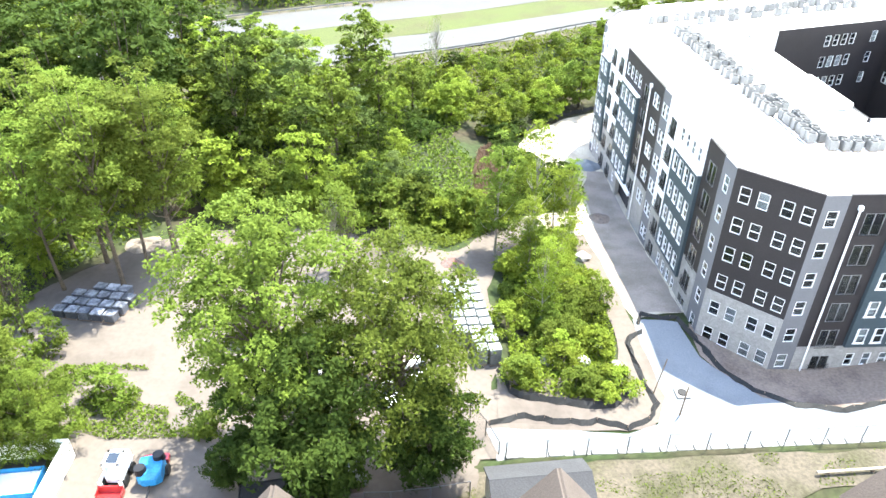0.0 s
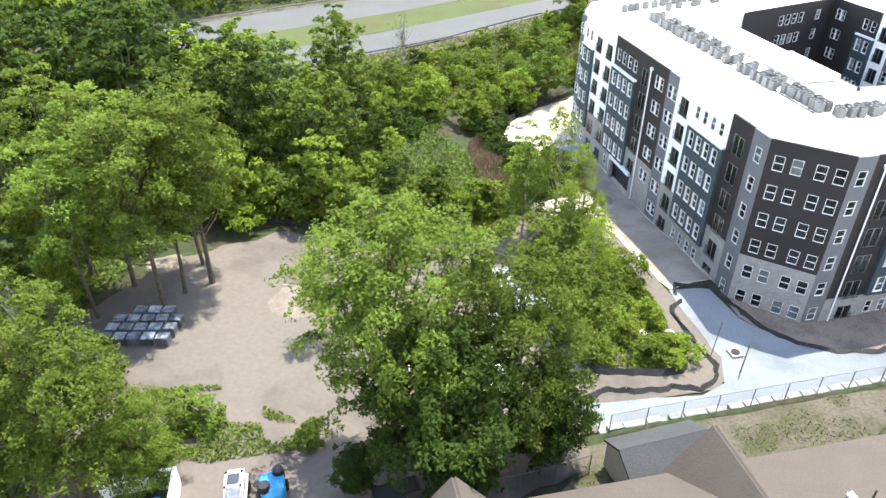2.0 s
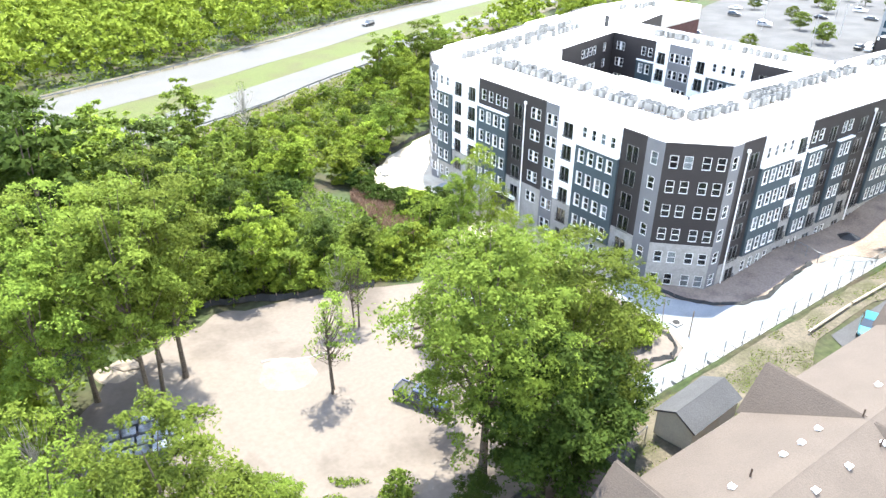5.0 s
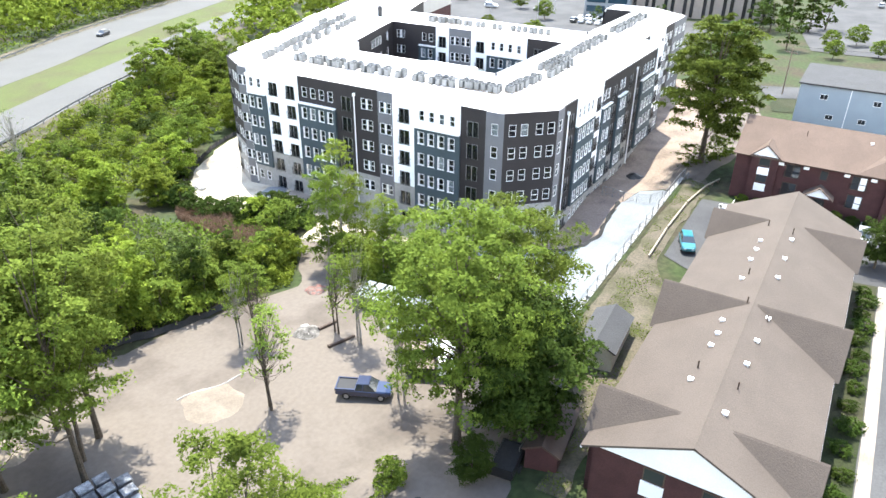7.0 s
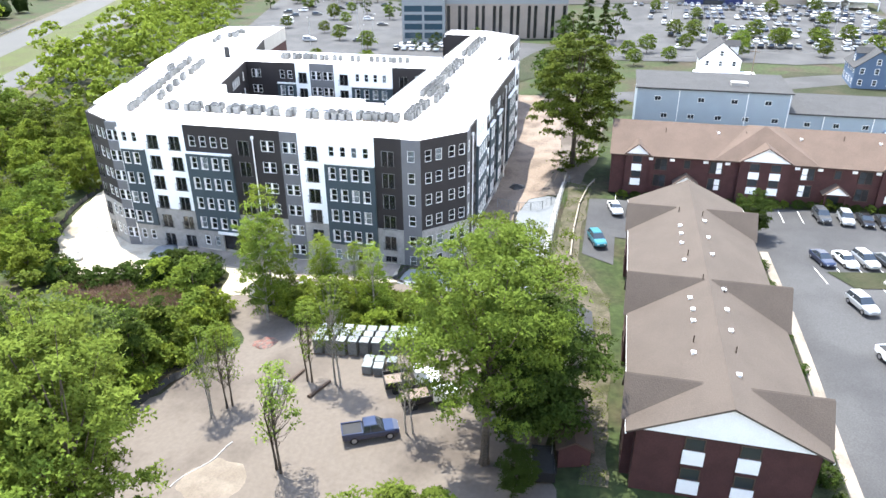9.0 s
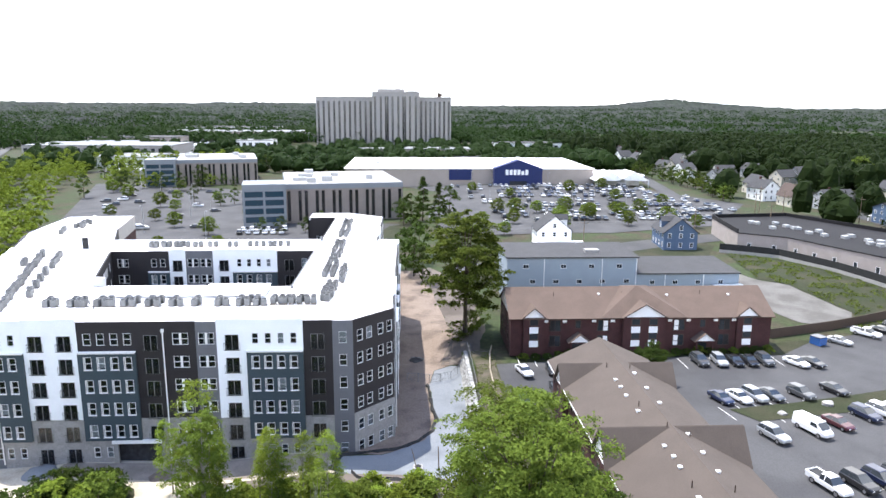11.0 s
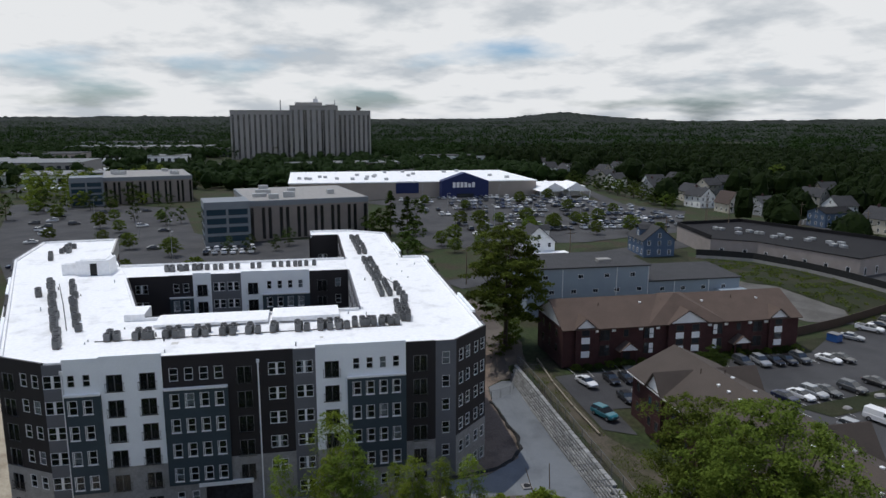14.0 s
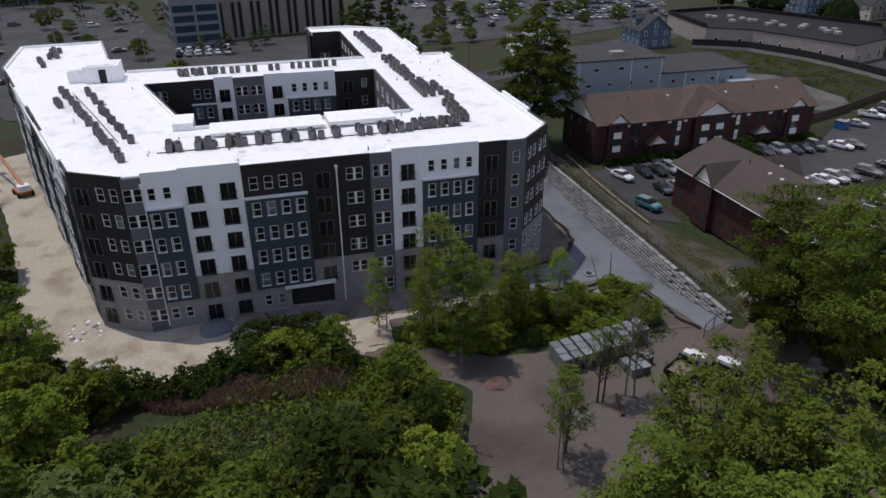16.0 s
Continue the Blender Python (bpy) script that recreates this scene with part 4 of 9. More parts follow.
# the long house with the tan roof
tan = thing("apartment_house", Matrix(), "long low brick apartment house under a tan shingle roof", "building", "brick apartment houses")
TX0, TX1, TY0, TY1, TZ, TE, TR = -11.6, 35.2, 12.0, 24.8, 3.9, 10.75, 13.75
bm = bmesh.new()
gable_body(bm, TX0, TX1, TY0, TY1, TZ, TE, TR)
part("wall", bm, M_BRICKRED, tan, "dark red brick wall")
bm = bmesh.new()
gable_roof(bm, TX0, TX1, TY0, TY1, TE, TR, 0.75, 0.45)
part("roof", bm, M_TANROOF, tan, "tan asphalt shingle roof")
for xg, zg, hw in ((-8.2, 13.05, 1.9), (7.9, 13.72, 2.3), (27.6, 13.05, 1.9)):
    for s in (1, -1):
        ym = (TY0 + TY1) / 2
        yo = ym + s * (6.4 + 1.15)
        yi = ym + s * max(0.0, (TR - zg) / (TR - TE) * 6.4 - 0.2)
        ze = TE - 0.15
        bm = bmesh.new()
        slab_roof(bm, (xg - hw - 0.3, yo, ze - 0.3), (xg, yo, zg), (xg, yi, zg), (xg - hw - 0.3, yi, ze - 0.3))
        slab_roof(bm, (xg + hw + 0.3, yo, ze - 0.3), (xg, yo, zg), (xg, yi, zg), (xg + hw + 0.3, yi, ze - 0.3))
        part("cross_gable_roof", bm, M_TANROOF, tan)
        yg = ym + s * (6.4 + 0.75)
        bm = bmesh.new()
        solid(bm, [(xg - hw, yg, ze), (xg + hw, yg, ze), (xg, yg, zg), (xg - hw, yg - s * 1.0, ze), (xg + hw, yg - s * 1.0, ze), (xg, yg - s * 1.0, zg)], [(0, 1, 2), (3, 5, 4), (0, 3, 4, 1), (1, 4, 5, 2), (2, 5, 3, 0)])
        part("gable", bm, M_TRIM, tan, "white painted gable")
        part("bay_wall", boxes((xg - hw, xg + hw, min(yg, yg - s), max(yg, yg - s), TZ, ze)), M_BRICKRED, tan)
        for z in (5.9, 8.8):
            for dx in (-1.0, 1.0):
                stick_window(tan, wall_m(xg + dx, yg, z, "+y" if s > 0 else "-y"), "dark_sash")
# white end gable towards the lot
for xe, s in ((TX0 - 0.06, -1), (TX1 + 0.06, 1)):
    bm = bmesh.new()
    ym = (TY0 + TY1) / 2
    solid(bm, [(xe, TY0 - 0.2, TE - 0.1), (xe, TY1 + 0.2, TE - 0.1), (xe, ym, TR - 0.05), (xe - 0.05 * s, TY0 - 0.2, TE - 0.1), (xe - 0.05 * s, TY1 + 0.2, TE - 0.1), (xe - 0.05 * s, ym, TR - 0.05)], [(0, 1, 2), (3, 5, 4), (0, 3, 4, 1), (1, 4, 5, 2), (2, 5, 3, 0)])
    part("gable", bm, M_TRIM, tan, "white painted gable")
for yc in (20.5, 16.6):
    for z in (6.0, 8.9):
        stick_window(tan, wall_m(TX0, yc, z + 1.0, "-x"), "dark_narrow")
        part("white_panel", boxes((TX0 - 0.09, TX0 - 0.01, yc - 0.8, yc + 0.8, z - 0.95, z + 0.35)), M_TRIM, tan, "white spandrel panel")
for x in np.arange(-5, 34, 3.2):
    for z in (5.9, 8.8):
        for yy, f in ((TY1, "+y"), (TY0, "-y")):
            if min(abs(x - g) for g in (-8.2, 7.9, 27.6)) > 3.8:
                stick_window(tan, wall_m(float(x), yy, z, f), "dark_sash")
vents(tan, [(-7.2, 17.5, "box"), (-4.0, 20.5, "box"), (-3.9, 17.3, "pipe"), (-2.3, 20.4, "pipe"), (-0.6, 17.3, "box"), (0.9, 20.2, "box"), (2.8, 20.1, "box"), (3.0, 17.2, "box"), (5.0, 20.2, "box"), (7.0, 17.0, "box"),
            (7.9, 18.9, "pipe"), (6.6, 17.0, "pipe"), (13.0, 20.2, "box"), (14.2, 17.4, "box"), (14.0, 19.8, "pipe"), (17.2, 20.2, "box"), (18.4, 17.4, "box"), (19.6, 20.1, "box"), (21.8, 20.1, "box"), (23.0, 17.4, "box"), (24.5, 17.5, "pipe"), (26.0, 20.0, "pipe"), (7.6, 23.2, "box"), (8.2, 13.6, "box")], TE, TR, TY0, TY1)
part("gutter", boxes((TX0 - 0.4, TX1 + 0.4, TY1 + 0.72, TY1 + 0.84, TE - 0.46, TE - 0.32)), M_TRIM, tan)
part("gutter", boxes((TX0 - 0.4, TX1 + 0.4, TY0 - 0.84, TY0 - 0.72, TE - 0.46, TE - 0.32)), M_TRIM, tan)

# the brick apartment house across the parking lot; built with the ridge along x, then turned
BX, BZ = 54.2, 4.3
brick = thing("apartment_house", pose(BX, 28.2, 0, 0, 0, -90), "dark red brick apartment house with white gables and a brown-red roof", "building", "brick apartment houses")
BL, BW, BE, BR = 45.0, 12.6, 11.2, 14.6   # length along local x, depth along local y
bm = bmesh.new()
gable_body(bm, 0, BL, 0, BW, BZ, BE, BR)
part("wall", bm, M_BRICKRED, brick, "dark red brick wall")
bm = bmesh.new()
gable_roof(bm, 0, BL, 0, BW, BE, BR, 0.6, 0.35)
part("roof", bm, M_REDROOF, brick, "brown-red asphalt shingle roof")
for xe, s in ((-0.06, -1), (BL + 0.06, 1)):
    bm = bmesh.new()
    solid(bm, [(xe, -0.1, BE), (xe, BW + 0.1, BE), (xe, BW / 2, BR - 0.1), (xe - 0.04 * s, -0.1, BE), (xe - 0.04 * s, BW + 0.1, BE), (xe - 0.04 * s, BW / 2, BR - 0.1)], [(0, 1, 2), (3, 5, 4), (0, 3, 4, 1), (1, 4, 5, 2), (2, 5, 3, 0)])
    part("gable", bm, M_TRIM, brick, "white painted end gable")
for xg, hw, zg, proud in ((3.9, 1.75, 12.75, 0.5), (22.7, 3.6, 13.35, 0.7), (40.6, 1.75, 12.75, 0.5)):
    bm = bmesh.new()
    ylim = (zg - BE) / (BR - BE) * BW / 2 + 0.3
    slab_roof(bm, (xg - hw - 0.25, -proud - 0.3, BE - 0.2), (xg, -proud - 0.3, zg), (xg, ylim, zg), (xg - hw - 0.25, ylim, BE - 0.2))
    slab_roof(bm, (xg + hw + 0.25, -proud - 0.3, BE - 0.2), (xg, -proud - 0.3, zg), (xg, ylim, zg), (xg + hw + 0.25, ylim, BE - 0.2))
    part("cross_gable_roof", bm, M_REDROOF, brick)
    bm = bmesh.new()
    solid(bm, [(xg - hw, -proud, BE), (xg + hw, -proud, BE), (xg, -proud, zg - 0.05), (xg - hw, 0, BE), (xg + hw, 0, BE), (xg, 0, zg - 0.05)], [(0, 1, 2), (3, 5, 4), (0, 3, 4, 1), (1, 4, 5, 2), (2, 5, 3, 0)])
    part("gable", bm, M_TRIM, brick, "white painted gable")
    part("bay_wall", boxes((xg - hw, xg + hw, -proud, 0.1, BZ, BE)), M_BRICKRED, brick)
    for dx in ((0.0,) if hw < 2 else (-1.5, 1.5)):
        for z in (10.35, 7.9):
            stick_window(brick, pose(xg + dx, -proud, z), "dark_narrow")
        for z in (9.0, 6.6):
            part("white_panel", boxes((xg + dx - 0.75, xg + dx + 0.75, -proud - 0.07, -proud - 0.01, z - 0.55, z + 0.55)), M_TRIM, brick, "white spandrel panel")
for xg in (22.7,):
    solid_ = solid(bmesh.new(), [(xg - 7.5, -0.66, BE - 0.12), (xg + 7.5, -0.66, BE - 0.12), (xg, 4.6, BR + 0.8), (xg - 2.4, BW / 2 + 0.4, BR + 0.25), (xg + 2.4, BW / 2 + 0.4, BR + 0.25), (xg, BW - 2, BE + 1.6)], [(0, 1, 2), (0, 2, 3), (1, 4, 2), (2, 4, 3), (3, 4, 5), (0, 3, 5, 4, 1)])
    part("hip_roof", solid_, M_REDROOF, brick, "raised brown-red hip over the middle of the roof")
for xd in (11.5, 33.0):
    part("porch", boxes((xd - 1.5, xd - 1.25, -1.6, -1.35, BZ, 7.0), (xd + 1.25, xd + 1.5, -1.6, -1.35, BZ, 7.0), (xd - 1.6, xd + 1.6, -1.7, 0.0, 7.0, 7.2)), M_BRICKRED, brick)
    bm = bmesh.new()
    solid(bm, [(xd - 1.6, -1.68, 7.2), (xd + 1.6, -1.68, 7.2), (xd, -1.68, 8.4), (xd - 1.6, 0, 7.2), (xd + 1.6, 0, 7.2), (xd, 0, 8.4)], [(0, 1, 2), (3, 5, 4), (0, 3, 4, 1), (1, 4, 5, 2), (2, 5, 3, 0)])
    part("porch_gable", bm, M_TRIM, brick, "white porch gable")
    bm = bmesh.new()
    slab_roof(bm, (xd - 1.9, -1.9, 7.0), (xd, -1.9, 8.45), (xd, 0, 8.45), (xd - 1.9, 0, 7.0), 0.1)
    slab_roof(bm, (xd + 1.9, -1.9, 7.0), (xd, -1.9, 8.45), (xd, 0, 8.45), (xd + 1.9, 0, 7.0), 0.1)
    part("porch_roof", bm, M_REDROOF, brick)
    part("entrance_door", boxes((xd - 0.9, xd + 0.9, -0.06, 0.0, BZ + 0.3, 6.7)), M_DARKGLASS, brick)
    for k in range(5):
        part("step", boxes((xd - 1.2, xd + 1.2, -2.0 - 0.42 * k, -1.6 - 0.42 * k, BZ - 0.3, BZ + 0.30 - 0.12 * k)), M_CONC, brick)
    stick_window(brick, pose(xd, 0, 9.8), "dark_sash")
for k, x in enumerate((7.6, 15.8, 28.9, 36.8)):
    for z in (9.6, 6.9):
        stick_window(brick, pose(x, 0, z), "dark_slider")
        part("door_panel", boxes((x - 0.85 + 0.9 * (k % 2), x - 0.1 + 0.9 * (k % 2), -0.055, -0.025, z - 0.9, z + 0.85)), M_TRIM if (k + int(z)) % 3 else M_BLACK, brick, "white curtain behind the glass door" if (k + int(z)) % 3 else "")
        part("balcony_rail", boxes((x - 1.0, x + 1.0, -0.12, -0.07, z - 0.15, z - 0.08), (x - 1.0, x - 0.95, -0.12, 0, z - 0.95, z - 0.08), (x + 0.95, x + 1.0, -0.12, 0, z - 0.95, z - 0.08)), M_BLACK, brick)
    for dx in (-1.6, 1.6):
        part("wall_unit", boxes((x + dx - 0.35, x + dx + 0.35, -0.1, -0.005, 10.2, 10.6)), M_TRIM, brick, "pale wall vent")
for y in (3.0, 6.3, 9.6):
    for z in (9.7, 7.0):
        stick_window(brick, pose(0, y, z, 0, 0, -90), "dark_sash")
vents(brick, [(8, 4.2, "pipe"), (16, 4.5, "box"), (20, 4.3, "pipe"), (28, 4.2, "box"), (34, 4.5, "pipe"), (39, 4.2, "box")], BE, BR, 0, BW)

# pale blue industrial building
blue = thing("blue_building", Matrix(), "long flat-roofed building with pale blue metal siding", "building")
part("wall", boxes((85, 99, -3.4, 24.5, 4, 14.6)), M_BLUESIDING, blue, "pale blue vertical metal siding")
bm = bmesh.new()
solid(bm, [(84.7, -3.7, 14.5), (84.7, 24.8, 14.5), (99.3, 24.8, 14.9), (99.3, -3.7, 14.9), (84.7, -3.7, 14.75), (84.7, 24.8, 14.75), (99.3, 24.8, 15.15), (99.3, -3.7, 15.15)], [(0, 1, 2, 3), (4, 7, 6, 5), (0, 4, 5, 1), (1, 5, 6, 2), (2, 6, 7, 3), (3, 7, 4, 0)])
part("roof", bm, M_GREYROOF, blue, "flat grey roof")
part("annex_wall", boxes((85.4, 99, -26.0, -3.45, 4, 10.9)), M_BLUESIDING, blue)
bm = bmesh.new()
solid(bm, [(85.1, -26.3, 10.8), (85.1, -3.45, 10.8), (99.3, -3.45, 11.5), (99.3, -26.3, 11.5), (85.1, -26.3, 11.05), (85.1, -3.45, 11.05), (99.3, -3.45, 11.75), (99.3, -26.3, 11.75)], [(0, 1, 2, 3), (4, 7, 6, 5), (0, 4, 5, 1), (1, 5, 6, 2), (2, 6, 7, 3), (3, 7, 4, 0)])
part("annex_roof", bm, M_GREYROOF, blue, "flat grey annex roof")
part("lean_to", boxes((82.5, 85.4, -26.5, -20, 4, 8.6)), M_BLUESIDING, blue)
part("roof_hatch", boxes((88.5, 90.5, 4.0, 7.0, 14.8, 15.5)), M_CONC, blue)
for y in (20.5, 12.5, 6.5, 0.5):
    stick_window(blue, wall_m(85, y, 12.7, "-x"), "wide").scale = (0.6, 1, 0.7)
for y in (19, 14, 9, 4, -1.2):
    stick_window(blue, wall_m(85, y, 9.4, "-x"), "wide").scale = (0.6, 1, 0.7)
for y in (-7, -12, -17, -22):
    stick_window(blue, wall_m(85.4, y, 9.0, "-x"), "wide").scale = (0.55, 1, 0.7)
for y in (16.6, 4.2, -3.2, -9.6, -18):
    part("downpipe", boxes((84.86, 84.96, y - 0.06, y + 0.06, 4, 14.4 if y > -3.4 else 10.8)), M_TRIM, blue)


# ---- small houses ----
def flat_window_mesh():
    me = bpy.data.meshes.new("window")
    bm = boxes((-0.5, 0.5, -0.04, 0.03, -0.7, 0.7))
    box(bm, -0.4, 0.4, -0.055, -0.03, -0.6, 0.6)
    bm.faces.ensure_lookup_table()
    for f in bm.faces[6:]:
        f.material_index = 1
    bm.to_mesh(me)
    bm.free()
    me.materials.append(M_TRIM)
    me.materials.append(M_DARKGLASS)
    return me


FARWIN = flat_window_mesh()


def far_window(t, m):
    o = new("window", FARWIN)
    o.parent, o.matrix_basis = t, m


HOMES = []


def house(x, y, rz, w, d, h, rh, wallm, roofm, label, dormer=True, chimney=False, porch=True, far=False):
    z = height(x, y) - 0.3
    HOMES.append((x, y))
    t = thing("house", pose(x, y, z, 0, 0, rz), label, "house", "houses")
    bm = bmesh.new()
    gable_body(bm, -w / 2, w / 2, -d / 2, d / 2, 0, h, h + rh)
    part("wall", bm, wallm, t)
    bm = bmesh.new()
    gable_roof(bm, -w / 2, w / 2, -d / 2, d / 2, h, h + rh, 0.45, 0.35)
    part("roof", bm, roofm, t)
    def put(t_, m_):
        q = pose(x, y, 0, 0, 0, rz) @ m_
        seen = (q.to_3x3() @ Vector((0, -1, 0))).dot(Vector((-45 - x, 72 - y, 0))) > 0
        if not far:
            stick_window(t_, m_, "sash")
        elif seen:
            far_window(t_, m_)

    for s in (-1, 1):
        for zz in (1.8, 4.5) if h > 4.5 else (1.8,):
            for k in range(max(1, int(d / 3))):
                yy = -d / 2 + d * (k + 0.5) / max(1, int(d / 3))
                put(t, pose(s * w / 2, yy, zz, 0, 0, 90 * s))
            for k in range(max(2, int(w / 3))):
                xx = -w / 2 + w * (k + 0.5) / max(2, int(w / 3))
                put(t, pose(xx, s * d / 2, zz, 0, 0, 0 if s < 0 else 180))
        put(t, pose(s * w / 2, 0, h + rh * 0.35, 0, 0, 90 * s))
    if dormer:
        bm = bmesh.new()
        box(bm, -1.2, 1.2, -d / 2 + 0.6, 0, h, h + rh * 0.75)
        part("dormer", bm, wallm, t)
        bm = bmesh.new()
        slab_roof(bm, (-1.5, -d / 2 + 0.3, h + rh * 0.66), (0, -d / 2 + 0.3, h + rh), (0, 0, h + rh), (-1.5, 0, h + rh * 0.66), 0.1)
        slab_roof(bm, (1.5, -d / 2 + 0.3, h + rh * 0.66), (0, -d / 2 + 0.3, h + rh), (0, 0, h + rh), (1.5, 0, h + rh * 0.66), 0.1)
        part("dormer_roof", bm, roofm, t)
        stick_window(t, pose(0, -d / 2 + 0.6, h + rh * 0.35), "sash")
    if porch:
        part("porch", boxes((-w / 2, w / 2, -d / 2 - 1.8, -d / 2, 2.5, 2.7), (-w / 2, -w / 2 + 0.2, -d / 2 - 1.8, -d / 2 - 1.6, 0, 2.5), (w / 2 - 0.2, w / 2, -d / 2 - 1.8, -d / 2 - 1.6, 0, 2.5), (-0.1, 0.1, -d / 2 - 1.8, -d / 2 - 1.6, 0, 2.5)), M_TRIM, t)
    if chimney:
        part("chimney", boxes((w * 0.2, w * 0.2 + 0.7, -0.4, 0.4, h, h + rh + 1.1)), M_BRICKRED, t)
    return t


M_HOUSEWHITE = mat("white_clapboard", (0.84, 0.84, 0.82), 0.7, 0.06, 0.6, 7.0)
M_HOUSEBLUE = mat("dark_blue_clapboard", (0.075, 0.115, 0.185), 0.7, 0.08, 0.6, 7.0)
M_HOUSEGREY = mat("grey_clapboard", (0.30, 0.31, 0.32), 0.7, 0.08, 0.6, 7.0)
M_HOUSEBEIGE = mat("beige_clapboard", (0.50, 0.46, 0.38), 0.7, 0.08, 0.6, 7.0)
house(139.5, -32.5, 176, 12, 9.5, 5.4, 3.8, M_HOUSEBLUE, M_GREYROOF, "dark blue clapboard house with grey roof and dormer", True, False, False)
house(146, 2.5, 0, 9, 10, 5.6, 4.2, M_HOUSEWHITE, M_GREYROOF, "white house with steep grey roof beside a road", True, False, False)
tagged(part("white_annex", boxes((134, 142, -6, 9, 3.5, 7.2)), M_ROOF_WHITE, None), "low flat-roofed white building beside the house", "building")
house(252, -117, 12, 11, 9, 6, 3.6, M_HOUSEWHITE, M_GREYROOF, "white clapboard house with grey roof among trees", True, True)
house(232, -119, 5, 10, 6.5, 5, 4.8, M_HOUSEBEIGE, M_BROWNTRIM, "cream house with steep dark roof", False, False)
house(222, -132, 95, 13, 9, 6, 2.6, M_HOUSEGREY, M_GREYROOF, "grey clapboard house with shallow roof", False, True)
house(186, -134, 96, 14, 9, 6.2, 1.8, M_HOUSEBLUE, M_DARKROOF, "blue clapboard house with white window trim", False, False)
house(209, -158, 96, 11, 9, 6, 3.6, M_HOUSEWHITE, M_GREYROOF, "white clapboard house with grey roof among trees", True, False)
house(168, -142, 8, 12, 9, 6, 3.8, M_HOUSEBEIGE, M_GREYROOF, "cream gabled house with white trim", True, True)
rngh = random.Random(12)
for k, (hx, hy) in enumerate(((352, -120), (326, -132), (390, -132), (374, -116), (422, -176), (420, -114), (300, -119), (276, -126), (476, -121), (472, -179), (460, -203), (437, -150), (536, -138), (510, -160), (327, -179), (271, -202), (362, -295), (488, -384), (582, -246), (582, -112), (596, -144), (611, -345), (358, -165), (310, -158), (445, -122), (640, -190), (560, -185), (246, -175))):
    wm, lab = ((M_HOUSEWHITE, "white"), (M_HOUSEWHITE, "white"), (M_HOUSEGREY, "grey"), (M_HOUSEBEIGE, "cream"))[k % 4]
    house(hx, hy, rngh.choice((0, 20, 90, 110)), rngh.uniform(9, 13), rngh.uniform(8, 10), rngh.uniform(5.5, 6.5), rngh.uniform(3, 4.2), wm, M_GREYROOF, lab + " clapboard house with grey roof in a far street", k % 2 == 0, k % 3 == 0, k % 2 == 1, True)

# ---- long dark-roofed warehouse ----
wh = thing("warehouse", Matrix(), "long low warehouse with black flat roof and pale brick walls", "building")
M_TANBLOCK = mat("pale_brown_block", (0.30, 0.265, 0.245), 0.9, 0.1, 0.5, 6.0)
WH = [(159, -52.3), (132.3, -48), (125, -58.5), (97.5, -68.5), (103, -84), (117.5, -97), (162, -78)]
part("wall", prism(bmesh.new(), WH[::-1] if sum(a[0] * b[1] - b[0] * a[1] for a, b in zip(WH, WH[1:] + WH[:1])) < 0 else WH, 3, 11.0), M_TANBLOCK, wh, "pale brown block wall")
WHC = WH[::-1] if sum(a[0] * b[1] - b[0] * a[1] for a, b in zip(WH, WH[1:] + WH[:1])) < 0 else WH
part("roof", prism(bmesh.new(), inset(WHC, -0.15), 11.0, 11.25), M_DARKROOF, wh, "black membrane roof")
for i in (1, 2, 3):
    (ax, ay), (bx, by) = WH[i], WH[i + 1]
    n = math.hypot(bx - ax, by - ay)
    for k in range(int(n / 5.2)):
        t = (k + 0.5) / int(n / 5.2)
        stick_window(wh, Matrix.Translation((ax + (bx - ax) * t, ay + (by - ay) * t, 7.5)) @ pose(0, 0, 0, 0, 0, math.degrees(math.atan2(by - ay, bx - ax)) + 180), "door")
for (ax, ay), (bx, by) in zip(WH[4:] + WH[:1], WH[5:] + WH[:2]):
    n = math.hypot(bx - ax, by - ay)
    part("parapet", boxes((0, n, -0.15, 0.15, 11.25, 12.3)), M_DARKROOF, wh, "black parapet").matrix_basis = pose(ax, ay, 0, 0, 0, math.degrees(math.atan2(by - ay, bx - ax)))
rngw = random.Random(3)
for k in range(16):
    t = k / 15
    x, y = 150 - 40 * t + rngw.uniform(-4, 4), -60 - 19 * t + rngw.uniform(-4, 4)
    part("rooftop_unit", boxes((x - 0.9, x + 0.9, y - 0.7, y + 0.7, 11.2, 12.0)), M_GALV, wh)

